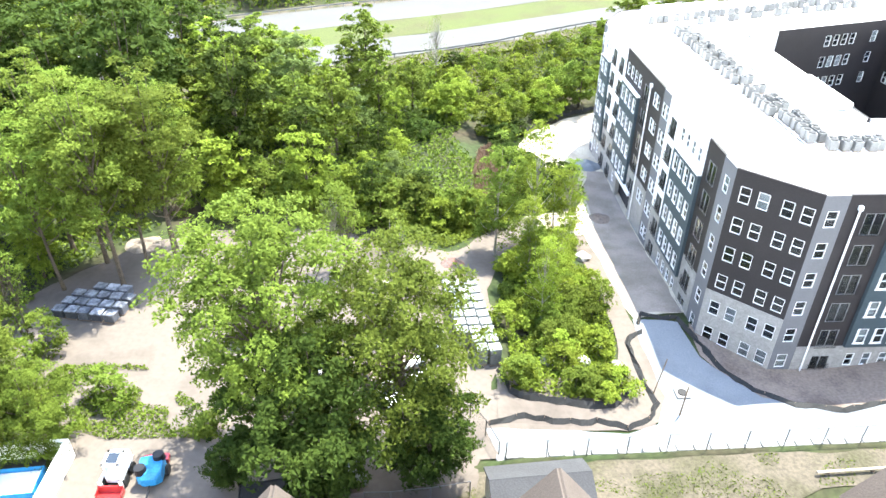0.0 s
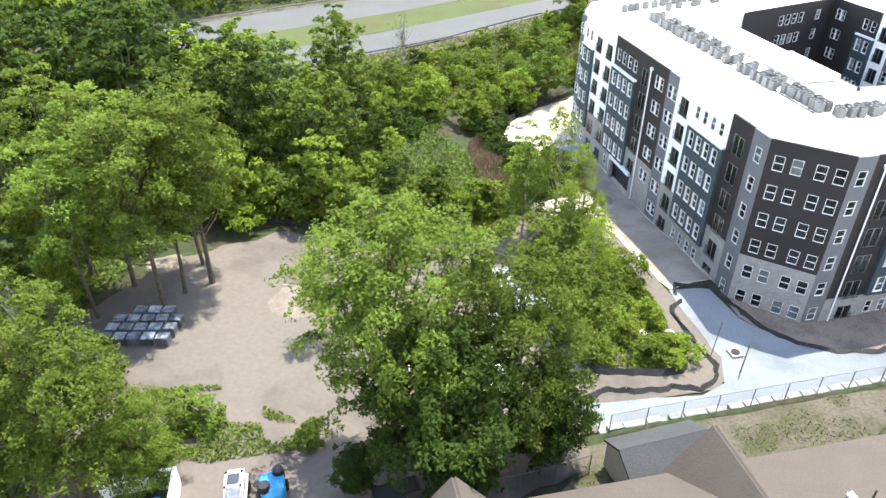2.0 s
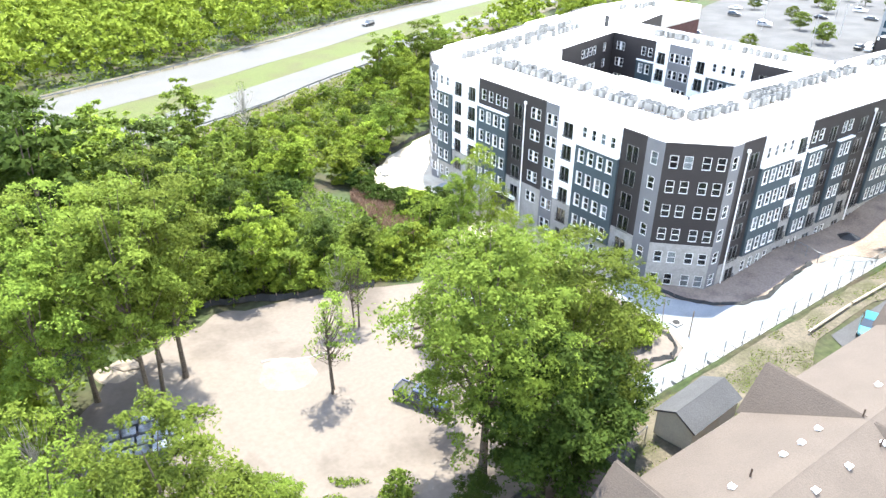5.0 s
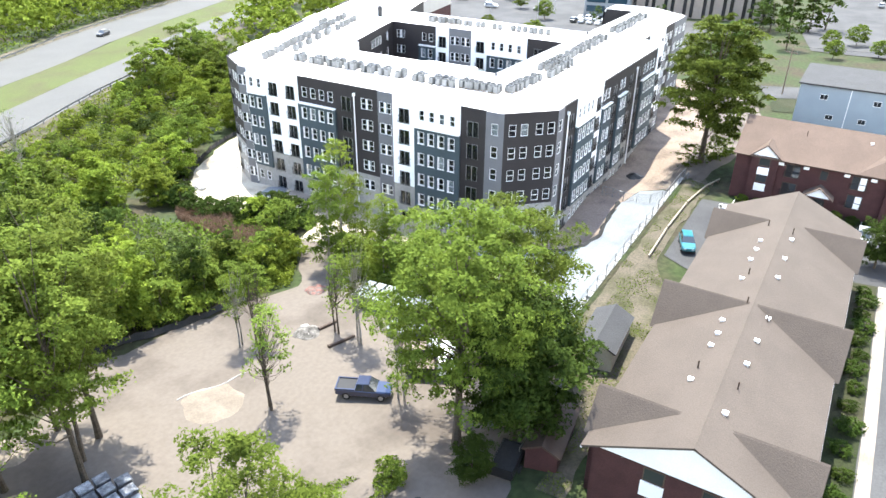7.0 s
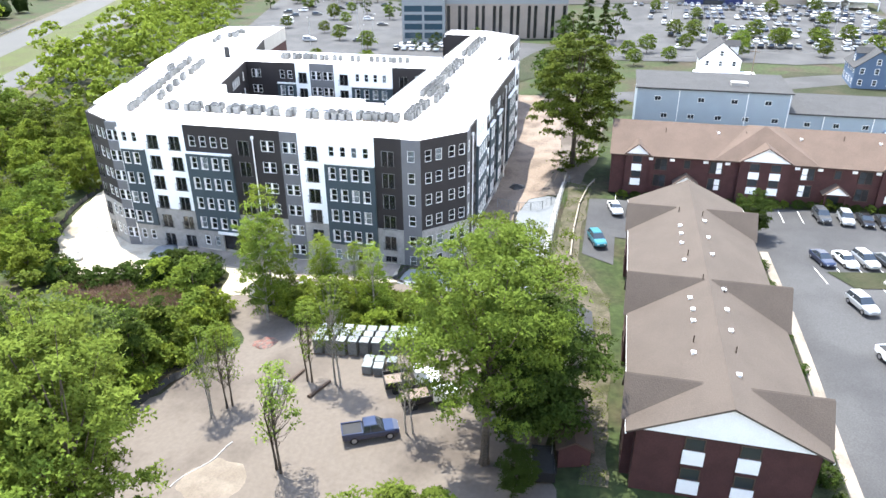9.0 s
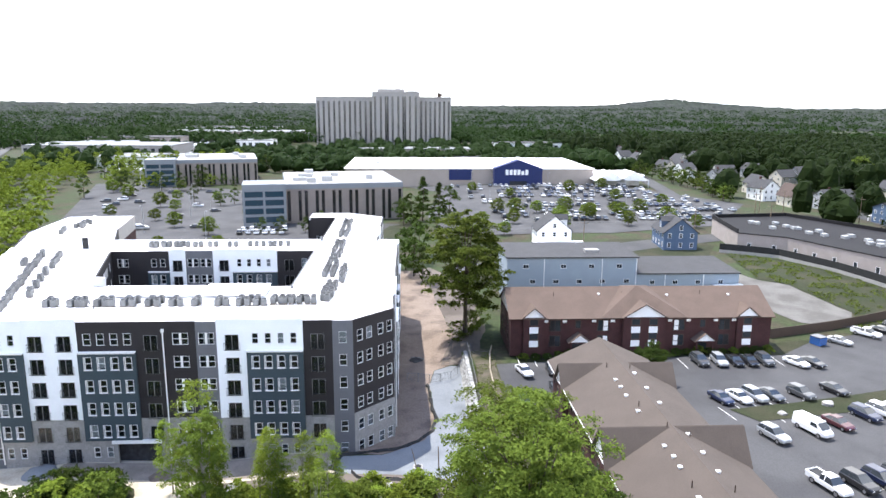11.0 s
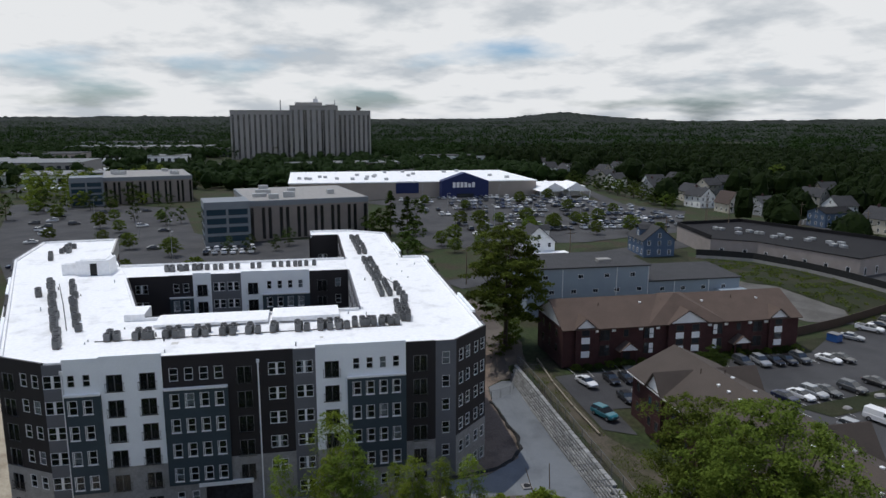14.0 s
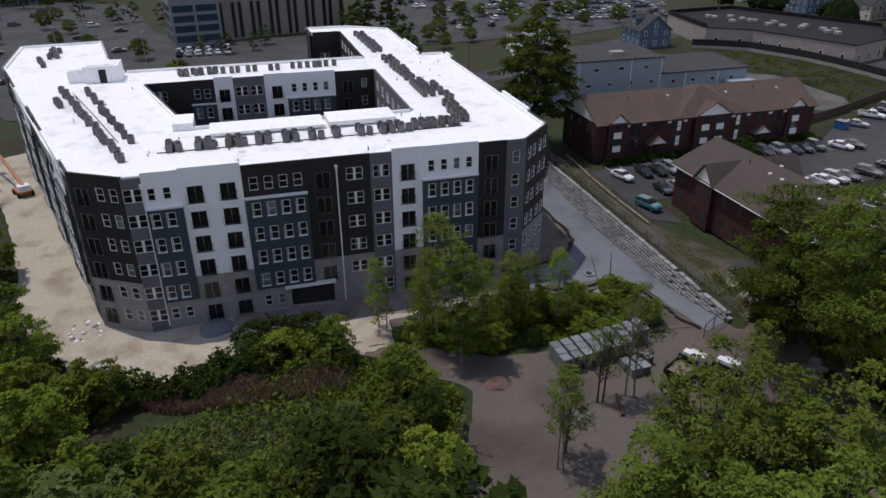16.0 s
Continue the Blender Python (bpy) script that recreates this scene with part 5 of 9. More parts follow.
# ---- office blocks ----
def office(x, y, rz, w, d, h, label):
    """Front along local x, facing local -y."""
    z = height(x, y) - 0.5
    t = thing("office_building", pose(x, y, z, 0, 0, rz), label, "building", "office buildings")
    part("wall", boxes((-w / 2, w / 2, 0, d, 0, h)), M_OFFICE, t, "pale brown panelled wall")
    part("parapet", boxes((-w / 2 - 0.1, w / 2 + 0.1, -0.12, d + 0.1, h - 1.6, h + 0.2)), M_OFFICEGREY, t, "blue-grey parapet band")
    part("roof", boxes((-w / 2 + 0.4, w / 2 - 0.4, 0.4, d - 0.4, h + 0.2, h + 0.28)), M_CONC, t)
    n = 7
    for k in range(n):
        xc = -w / 2 + w * (k + 0.5) / n
        for dx in (-w / n * 0.32, w / n * 0.32):
            part("window_strip", boxes((xc + dx - 0.55, xc + dx + 0.55, -0.18, 0.05, 0.8, h - 2.2)), M_BRONZE, t)
    for k in range(5):
        yc = d * (k + 0.5) / 5
        part("window_strip", boxes((w / 2 - 0.05, w / 2 + 0.15, yc - 0.5, yc + 0.5, 0.8, h - 2.2)), M_BRONZE, t)
    # glazed corner pavilion at the left end
    part("pavilion_wall", boxes((-w / 2 - 15, -w / 2 - 0.05, -5, 10, 0, h + 0.9)), M_OFFICEGREY, t, "blue-grey corner tower")
    for k in range(4):
        zb = 1.4 + k * (h - 2.0) / 4
        part("ribbon_window", boxes((-w / 2 - 14.2, -w / 2 - 8.0, -5.12, -4.9, zb, zb + 2.0)), M_TEALGLASS, t)
        part("ribbon_window", boxes((-w / 2 - 7.2, -w / 2 - 0.9, -5.12, -4.9, zb, zb + 2.0)), M_TEALGLASS, t)
        part("ribbon_window", boxes((-w / 2 - 15.12, -w / 2 - 14.9, -4.2, 9, zb, zb + 2.0)), M_TEALGLASS, t)
    rr = random.Random(int(x))
    for k in range(7):
        xx, yy, s = rr.uniform(-w / 2 + 4, w / 2 - 6), rr.uniform(5, d - 5), rr.uniform(1.2, 3)
        part("rooftop_unit", boxes((xx - s, xx + s, yy - 1.3, yy + 1.3, h + 0.2, h + rr.uniform(1.4, 2.6))), M_GALV, t)
    return t


M_OFFICE = mat("pale_brown_panel", (0.2376, 0.2052, 0.1836), 0.8, 0.08, 0.3, 4.0)
M_OFFICEGREY = mat("blue_grey_panel", (0.1913, 0.2104, 0.2295), 0.6, 0.06, 0.3, 4.0)
office(200, 68.5, -79, 43, 48, 14.0, "four-storey office block with pale brown panels and dark strips")
office(326, 148.5, -76, 42, 50, 14.0, "four-storey office block behind a half-empty car park")

# ---- tall slab tower ----
tower = thing("tower_block", pose(720, 70, 0, 0, 0, -90 - 3), "tall grey concrete slab tower with dark vertical window strips", "building")
M_TOWER = mat("grey_precast_concrete", (0.33, 0.315, 0.3), 0.85, 0.06, 0.1, 1.5)
for nm, x0, x1, y0, h, n in (("left_wing", -76, -13, 0, 54, 11), ("core", -13, 37, -12, 59, 8), ("right_wing", 37, 72, -2, 54, 7)):
    p = part(nm, boxes((x0, x1, y0, 26, -3, h), (x0, x1, y0 - 0.3, 26.3, h, h + 1.2)), M_TOWER, tower)
    for k in range(n):
        xc = x0 + (x1 - x0) * (k + 0.5) / n
        wide = 1.9 if nm == "core" and k in (2, 5) else 0.95
        part("window_strip", boxes((xc - wide, xc + wide, y0 - 0.25, y0 + 0.1, 4, h - 3.5)), M_BRONZE, tower)
        part("mullion", boxes((xc - 0.16, xc + 0.16, y0 - 0.4, y0 - 0.2, 4, h - 3.5)), M_TOWER, tower)
part("window_strip", boxes((-13.2, -12.9, -9, -2, 4, 55)), M_BRONZE, tower)
part("penthouse", boxes((-8, 20, -4, 18, 59, 63.5)), M_TOWER, tower)
part("penthouse", boxes((24, 34, 0, 16, 59, 61.5)), M_TOWER, tower)
for mx_, mz in ((14, 70), (34, 66), (-24, 66)):
    part("mast", tube(bmesh.new(), [(mx_, 8, 55), (mx_, 8, mz)], [0.7, 0.5], 6), M_GALV, tower)
part("cooling_tower", boxes((11, 16, 4, 9, 63.5, 67.5)), M_TRIM, tower)
part("dish", tube(bmesh.new(), [(58, 8, 54), (60, 8, 59)], [1.2, 3.2], 8), M_BROWNTRIM, tower)

# ---- big-box store ----
store = thing("store", Matrix(), "large store with white roof and dark blue entrance gable", "building")
M_STOREWALL = mat("beige_block", (0.336, 0.296, 0.264), 0.85, 0.06, 0.3, 4.0)
M_STOREBLUE = mat("dark_blue_panel", (0.012, 0.022, 0.095), 0.6, 0.1, 0.5, 4.0)
part("wall", boxes((305, 380, -52, 78, 4, 13.6)), M_STOREWALL, store, "beige block wall")
part("roof", boxes((304.5, 380.5, -52.5, 78.5, 13.6, 14.1)), M_ROOF_WHITE, store, "white membrane roof")
bm = bmesh.new()
solid(bm, [(299, -24, 4), (299, 1, 4), (299, 1, 14.5), (299, -11.5, 18.9), (299, -24, 14.5), (306, -24, 4), (306, 1, 4), (306, 1, 14.5), (306, -11.5, 18.9), (306, -24, 14.5)], [(4, 3, 2, 1, 0), (5, 6, 7, 8, 9), (0, 1, 6, 5), (1, 2, 7, 6), (2, 3, 8, 7), (3, 4, 9, 8), (4, 0, 5, 9)])
part("entrance_gable", bm, M_STOREBLUE, store, "dark blue gabled entrance")
part("entrance", boxes((298.8, 299.0, -16, -7, 4, 8)), M_DARKGLASS, store)
part("blue_panel", boxes((304.6, 304.95, 12, 24, 8, 14.2)), M_STOREBLUE, store, "dark blue wall panel")
# the sign: plain white bars in place of the mark
for k in range(6):
    yb = -5.6 - 2.05 * k
    part("sign_bar", boxes((298.85, 298.99, yb - 0.75, yb + 0.75, 11.2, 13.9 if k != 4 else 13.2)), M_TRIM, store, "plain white bar of the sign")
part("garden_roof", boxes((300, 330, -78, -53, 10.5, 11.0), (302, 328, -76, -55, 4, 10.5)), M_ROOF_WHITE, store, "white roof of the garden centre")
for yc, w in ((-58, 8), (-70, 8)):
    bm = bmesh.new()
    solid(bm, [(292, yc - w, 9.0), (292, yc + w, 9.0), (292, yc, 13.5), (308, yc - w, 9.0), (308, yc + w, 9.0), (308, yc, 13.5)], [(0, 2, 1), (3, 4, 5), (0, 1, 4, 3), (1, 2, 5, 4), (2, 0, 3, 5)])
    part("canopy", bm, M_ROOF_WHITE, store, "white tent canopy")
    for dy in (-w + 0.3, w - 0.3):
        part("post", boxes((292.2, 292.5, yc + dy - 0.15, yc + dy + 0.15, 4, 9)), M_TRIM, store)
rngs = random.Random(8)
for k in range(24):
    x, y = 312 + rngs.uniform(0, 60), rngs.uniform(-48, 74)
    part("rooftop_unit", boxes((x - 1.2, x + 1.2, y - 1, y + 1, 14.1, 15.3)), M_GALV, store)
for k, (bx, by, bw, bd, bh, lab) in enumerate(((520, 40, 30, 90, 8, "low pale building near the tower"), (600, -110, 24, 150, 9, "long low grey building in the distance"), (560, 300, 60, 120, 9, "wide pale commercial building far off"), (700, 330, 50, 90, 9, "pale flat-roofed shop building far off"), (450, 250, 40, 60, 7, "low white building far off"), (430, 20, 20, 60, 7, "long low house behind the store"), (850, 260, 60, 160, 10, "far pale flat-roofed building"), (1000, 300, 50, 130, 11, "wide pale store building in the distance"), (620, 322, 30, 60, 8, "white flat-roofed shop far off"), (600, 282, 24, 46, 7, "low white shop building far off"), (660, 205, 30, 50, 8, "low pale commercial building far off"), (800, 165, 40, 54, 9, "white flat-roofed building beyond the tower"), (470, 205, 22, 34, 6, "small white-roofed building behind the office block"))):
    t = thing("low_building", pose(bx, by, height(bx, by)), lab, "building", "far buildings")
    part("wall", boxes((-bw / 2, bw / 2, -bd / 2, bd / 2, -1, bh)), (M_STOREWALL, M_HOUSEWHITE, M_CONC)[k % 3], t)
    part("roof", boxes((-bw / 2 - 0.3, bw / 2 + 0.3, -bd / 2 - 0.3, bd / 2 + 0.3, bh, bh + 0.5)), M_AC if k % 2 == 0 else M_GREYROOF, t)
    for q in range(int(bd / 6)):
        part("window", boxes((-bw / 2 - 0.08, -bw / 2 + 0.05, -bd / 2 + 6 * q + 1.5, -bd / 2 + 6 * q + 4.5, 1.5, bh - 2)), M_DARKGLASS, t)

# ---- roads and car parks ----
def strip(p0, p1, half, extra=0.0):
    d = Vector((p1[0] - p0[0], p1[1] - p0[1])).normalized()
    n = Vector((-d.y, d.x))
    return [(p0[0] + n.x * (extra - half), p0[1] + n.y * (extra - half)), (p1[0] + n.x * (extra - half), p1[1] + n.y * (extra - half)), (p1[0] + n.x * (extra + half), p1[1] + n.y * (extra + half)), (p0[0] + n.x * (extra + half), p0[1] + n.y * (extra + half))]


H0, H1, HFAR = (-160, 85.6), (420, 346.6), (3200, 1597.6)
for tag, extra, half in (("near", -11.6, 5.4), ("far", 14.3, 8.0)):
    drape("highway_" + tag, strip(H0, H1, half, extra), M_HIGHWAY, 0.30, 20, "pale concrete highway carriageway")
    drape("highway_" + tag, strip(H1, HFAR, half, extra), M_HIGHWAY, 0.6, 200, "pale concrete highway carriageway")
drape("median", strip(H0, H1, 6.2), M_MEADOW, 0.28, 20, "mown grass strip between the carriageways")
for e in (-19.4, 24.7):
    drape("highway_verge", strip(H0, H1, 2.4, e), M_STRAW, 0.26, 20, "dry grass highway shoulder")
PARK = [(3, 11.2), (9, -8), (-4, -40), (10, -70), (44, -62), (58, -58), (66, -52), (60.5, -30), (52.3, -17.5), (51.6, 26.5), (50, 31), (31, 31), (29, 26.8), (37.2, 26.8), (37.2, 10.8), (20, 10.4)]
drape("parking_lot", PARK, M_ASPHALT, 0.09, 4, "worn grey asphalt parking lot with white bay lines")
DRIVE = [(-40, 6.4), (-40, 1), (9, -9), (22, 6), (37, 10.5), (3, 11.2), (-20, 8.5)]
drape("driveway", DRIVE, M_ASPHALT, 0.085, 4, "grey asphalt drive along the brick house")
ISLAND = [(30.6, 1.0), (26.4, -1.2), (29.5, -17), (33, -29), (38, -40), (41.5, -38), (37.5, -28), (34.5, -18), (32.2, -8)]
drape("grass_island", wobble(ISLAND, 0.15, 2, 9), M_GRASS, 0.16, 3, "mown grass island between parking rows")
drape("lawn", wobble([(52.0, 27), (53.9, 27), (53.9, -16), (58, -20), (60, -29), (51.9, -18)], 0.1, 2), M_GRASS, 0.12, 3, "green lawn strip before the brick house")
drape("lawn", wobble([(-12, 8.0), (36, 8.0), (36, 11.9), (-12, 11.9)], 0.1, 2), M_GRASS, 0.12, 3, "green strip with shrubs along the brick wall")
drape("walkway", [(-12, 6.9), (36, 6.9), (36, 7.9), (-12, 7.9)], M_ASPH_NEW, 0.14, 4, "pale concrete walkway beside the parking lot")
FIELD = [(98, -37), (93, -42), (75, -45.5), (66, -40), (64, -52), (60, -68), (80, -64.5), (104, -58.5), (118.6, -52.6), (127, -42)]
drape("service_drive", [(130, -42.5), (120.5, -54), (104.5, -60.2), (80.5, -66.3), (67, -76), (72, -92), (104, -86), (98, -69), (126, -58), (133, -47)], M_ASPHALT, 0.12, 4, "grey asphalt drive along the warehouse")
drape("grass_field", wobble(FIELD, 0.8, 3, 2), M_GRASS, 0.10, 4, "rough green field beside the warehouse")
M_GRAVELPAD = mat("dusty_pale_gravel", (0.1228, 0.1166, 0.1071), 1.0, 0.15, 0.2, 5.0, 0.3, col2=(0.0819, 0.07686, 0.0693))
drape("gravel_pad", wobble([(106, -27), (82, -28.5), (70, -31.5), (66, -40), (75, -45), (93, -41.5), (98, -36.5), (106, -34)], 0.4, 2), M_GRAVELPAD, 0.10, 4, "pale gravel pad behind the blue building")
STORELOT = [(300, 45), (275, 30), (230, 36), (205, 38), (168, 30), (160, -20), (175, -62), (235, -100), (270, -78), (300, -60)]
drape("store_parking_lot", STORELOT, M_ASPHALT, 0.14, 10, "large grey car park before the store")
drape("cross_street", strip((118, 34), (170, -95), 5.0), M_ASPHALT, 0.16, 8, "grey asphalt street behind the blue building")
drape("street", strip((190, -66), (420, -105), 4.0), M_ASPHALT, 0.16, 12, "grey asphalt street lined with houses")
drape("street", strip((120, -118), (250, -140), 4.0), M_ASPHALT, 0.16, 12, "grey asphalt street lined with houses")
drape("office_parking_lot", [(122, 72), (190, 48), (198, 96), (222, 112), (300, 128), (330, 185), (330, 215), (208, 176), (150, 150), (122, 136)], M_ASPHALT, 0.14, 10, "half-empty grey car park with planted islands")
drape("street", strip((122, 130), (122, 58), 3.5), M_CONC, 0.18, 8, "pale access road behind the new building")
for px0, px1, py0, py1 in ((512, 600, 208, 336), (538, 648, 114, 206), (392, 468, 184, 246), (632, 748, 234, 306)):
    drape("far_car_park", [(px0, py0), (px1, py0), (px1, py1), (px0, py1)], M_ASPHALT, 0.3, 30, "grey car park before far shops")
drape("lawn", wobble([(124, 60), (150, 44), (190, 44), (186, 52), (140, 64)], 1, 4), M_GRASS, 0.18, 6, "green lawn beside the office block")
drape("lawn", wobble([(104, 30), (118, 32), (150, -18), (150, -44), (138, -44), (104, -26)], 0.8, 4), M_GRASS, 0.12, 6, "green yard round the blue house")
# bay lines


def bay_lines(p0, p1, n, length, side=1, name="bay_line"):
    d = Vector((p1[0] - p0[0], p1[1] - p0[1]))
    L_ = d.length
    d.normalize()
    nn = Vector((-d.y, d.x)) * side
    bm = bmesh.new()
    for k in range(n + 1):
        p = Vector(p0) + d * (L_ * k / n)
        q = p + nn * length
        w = d * 0.05
        vs = [(p.x - w.x, p.y - w.y), (p.x + w.x, p.y + w.y), (q.x + w.x, q.y + w.y), (q.x - w.x, q.y - w.y)]
        bm.faces.new([bm.verts.new((a, b, height(a, b) + 0.125)) for a, b in vs])
    bmesh.ops.recalc_face_normals(bm, faces=bm.faces[:])
    me = bpy.data.meshes.new(name)
    bm.to_mesh(me)
    bm.free()
    me.materials.append(M_LINE)
    tagged(new("bay_lines", me), "worn white painted parking bay lines", "road marking", kind="structure")


bay_lines((51.3, 3), (51.3, -21), 9, 4.6, -1)
bay_lines((31.6, 2.2), (35.0, -24), 10, 4.4, -1)
bay_lines((25.6, -1.8), (30.0, -26), 9, 4.4, 1)
bay_lines((13.5, -6), (20, -34), 11, 4.4, -1)
bay_lines((49.6, 27), (49.6, 8), 7, 4.6, 1)

# ---- trees ----
def quads_mesh(name, quads, material):
    """A mesh of loose leaves or blades from an array (n, corners, 3)."""
    n, k = quads.shape[:2]
    me = bpy.data.meshes.new(name)
    me.vertices.add(k * n)
    me.vertices.foreach_set("co", np.ascontiguousarray(quads, dtype=np.float32).ravel())
    me.loops.add(k * n)
    me.loops.foreach_set("vertex_index", np.arange(k * n, dtype=np.int32))
    me.polygons.add(n)
    me.polygons.foreach_set("loop_start", np.arange(0, k * n, k, dtype=np.int32))
    me.update(calc_edges=True)
    me.materials.append(material)
    return me


def leaf_quads(rs, centres, size, up=0.45, out=None):
    """Folded leaf sprays at the given centres, turned every way but mostly facing up and outwards."""
    n = len(centres)
    nor = rs.normal(size=(n, 3))
    nor /= np.linalg.norm(nor, axis=1, keepdims=True)
    nor[:, 2] += up
    if out is not None:
        nor += 0.4 * out
    nor /= np.linalg.norm(nor, axis=1, keepdims=True) + 1e-9
    a = np.cross(nor, rs.normal(size=(n, 3)))
    a /= np.linalg.norm(a, axis=1, keepdims=True) + 1e-9
    b = np.cross(nor, a)
    s = size * rs.uniform(0.6, 1.35, size=(n, 1))
    w = s * rs.uniform(0.45, 0.8, size=(n, 1))
    return np.stack([centres - a * s * 0.45 + b * w * 0.5, centres - a * s * 0.35 - b * w * 0.5, centres + a * s * 0.65], axis=1)


def crown_points(rs, n, clusters, h, base, rx, shape, rough, lobes=0):
    """Cluster centres of a crown with an uneven outline, and leaf centres round them."""
    cz0, cz1 = base, h
    k = clusters
    th = rs.uniform(0, 2 * math.pi, k)
    v = rs.uniform(0, 1, k) ** 0.8
    prof = {"round": np.sin(np.pi * (0.12 + 0.85 * v)) ** 0.7, "spread": np.sin(np.pi * (0.22 + 0.72 * v)) ** 0.5, "tall": (1 - v) ** 0.35 * (0.35 + 0.65 * np.minimum(1, v * 5)), "cone": (1.05 - v)}[shape]
    lob = 1 + rough * np.sin(th * 2 + rs.uniform(0, 6)) * 0.5 + rough * np.sin(th * 3 + v * 5 + rs.uniform(0, 6)) * 0.5
    rad = rx * prof * lob * rs.uniform(0.30, 1.0, k) ** 0.45
    cc = np.stack([rad * np.cos(th), rad * np.sin(th), cz0 + (cz1 - cz0) * v], axis=1)
    first = cc * np.array([0.92, 0.92, 1.0])
    if lobes:
        # boughs first: each carries its own dome of leaf clusters, with open gaps between
        m = lobes
        bi = rs.integers(0, m, k)
        boughs = cc[:m] * np.array([0.80, 0.80, 1.0])
        boughs[:, 2] = cz0 + (cz1 - cz0) * (0.10 + 0.74 * (np.arange(m) + rs.uniform(0, 1, m)) / m)
        vv = (boughs[:, 2] - cz0) / (cz1 - cz0)
        br = rx * (0.30 + 0.62 * np.sin(np.pi * (0.10 + 0.84 * vv))) * rs.uniform(0.55, 1.0, m)
        ba = np.arange(m) * 2.399 + rs.uniform(-0.5, 0.5, m)
        rc = 0.66 * np.where(vv > 0.9, 0.3, 1.0)
        boughs[:, 0], boughs[:, 1] = br * rc * np.cos(ba), br * rc * np.sin(ba)
        size = rx * rs.uniform(0.26, 0.46, m)
        t3, q3 = rs.uniform(0, 2 * math.pi, k), np.sqrt(rs.uniform(0.05, 1, k))
        lift = 0.85 * np.sqrt(np.maximum(0, 1.02 - q3 ** 2)) * np.where(rs.uniform(0, 1, k) < 0.8, 1, -0.5)
        cc = boughs[bi] + np.stack([q3 * np.cos(t3), q3 * np.sin(t3), lift - 0.25], axis=1) * size[bi][:, None] * np.array([1.15, 1.15, 0.95])
        cc[:, 2] = np.clip(cc[:, 2], cz0 * 0.8, cz1)
        keep = rs.uniform(0, 1, k) < 0.22
        cc[keep] = first[keep]
    idx = rs.integers(0, k, n)
    cs = rx * rs.uniform(0.16, 0.34, k) * (0.7 + 0.5 * rad / (rx + 1e-6)) * min(1.0, (110 / k) ** 0.42) * (0.71 if lobes else 1.0)
    th2, q = rs.uniform(0, 2 * math.pi, n), np.sqrt(rs.uniform(0, 1, n))
    wob = 1 + 0.35 * np.sin(th2 * 3 + idx) + 0.25 * np.sin(th2 * 5 + 2 * idx)
    droop = 0.38 * (1 - 1.25 * q ** 2) + 0.16 * rs.normal(size=n)
    off = np.stack([q * wob * np.cos(th2), q * wob * np.sin(th2), droop], axis=1) * cs[idx][:, None]
    return cc, cc[idx] + off


def trunk_mesh(rs, h, r, clusters, lean, limbs, material, stems=1):
    bm = bmesh.new()
    for s in range(stems):
        ox, oy = (rs.normal() * 0.5, rs.normal() * 0.5) if stems > 1 else (0, 0)
        lx, ly = lean * rs.normal(), lean * rs.normal()
        pts = [(ox, oy, -0.4)] + [(ox + lx * t * h + 0.15 * rs.normal() * t, oy + ly * t * h + 0.15 * rs.normal() * t, h * t * 0.9) for t in (0.06, 0.2, 0.4, 0.6, 0.8, 1.0)]
        tube(bm, pts, [r * 1.5, r * 1.1, r * 0.9, r * 0.75, r * 0.5, r * 0.3, r * 0.1], 7)
        for c in clusters[rs.permutation(len(clusters))[:limbs]]:
            t = min(0.85, max(0.18, (c[2] / h) * 0.72))
            j = t * 5.0
            p = Vector((ox + lx * t * h, oy + ly * t * h, h * t * 0.9))
            q = Vector(c)
            m = p.lerp(q, 0.5) + Vector((0.2 * rs.normal(), 0.2 * rs.normal(), -0.06 * (q - p).length))
            tube(bm, [p, m, q], [r * 0.32, r * 0.2, r * 0.06], 5)
    me = bpy.data.meshes.new("trunk")
    bm.to_mesh(me)
    bm.free()
    me.materials.append(material)
    return me


def tree_kind(seed, h, rx, base, shape, leaves, size, leafm, barkm, clusters=70, limbs=14, rough=0.25, lean=0.02, r=0.2, stems=1, up=0.9, lobes=0):
    rs = np.random.default_rng(seed)
    cc, pts = crown_points(rs, leaves, clusters, h, base, rx, shape, rough, lobes)
    mid = np.array([0, 0, (h + base) / 2])
    out = pts - mid
    out /= np.linalg.norm(out, axis=1, keepdims=True) + 1e-9
    q = leaf_quads(rs, pts, size, up, out)
    return (trunk_mesh(rs, h, r, cc, lean, limbs, barkm, stems), quads_mesh("crown", q, leafm))


def put_tree(kind, x, y, label, s=1.0, rz=None, sz=None, name="tree", category="tree", group="", dz=0.0):
    rz = (x * 37.7 + y * 91.3) % 360 if rz is None else rz
    t = thing(name, pose(x, y, height(x, y) + dz, 0, 0, rz) @ Matrix.Diagonal((s, s, sz or s, 1)), label, category, group)
    for n, me in zip(("trunk", "crown"), kind):
        if me:
            new(n, me).parent = t
    return t


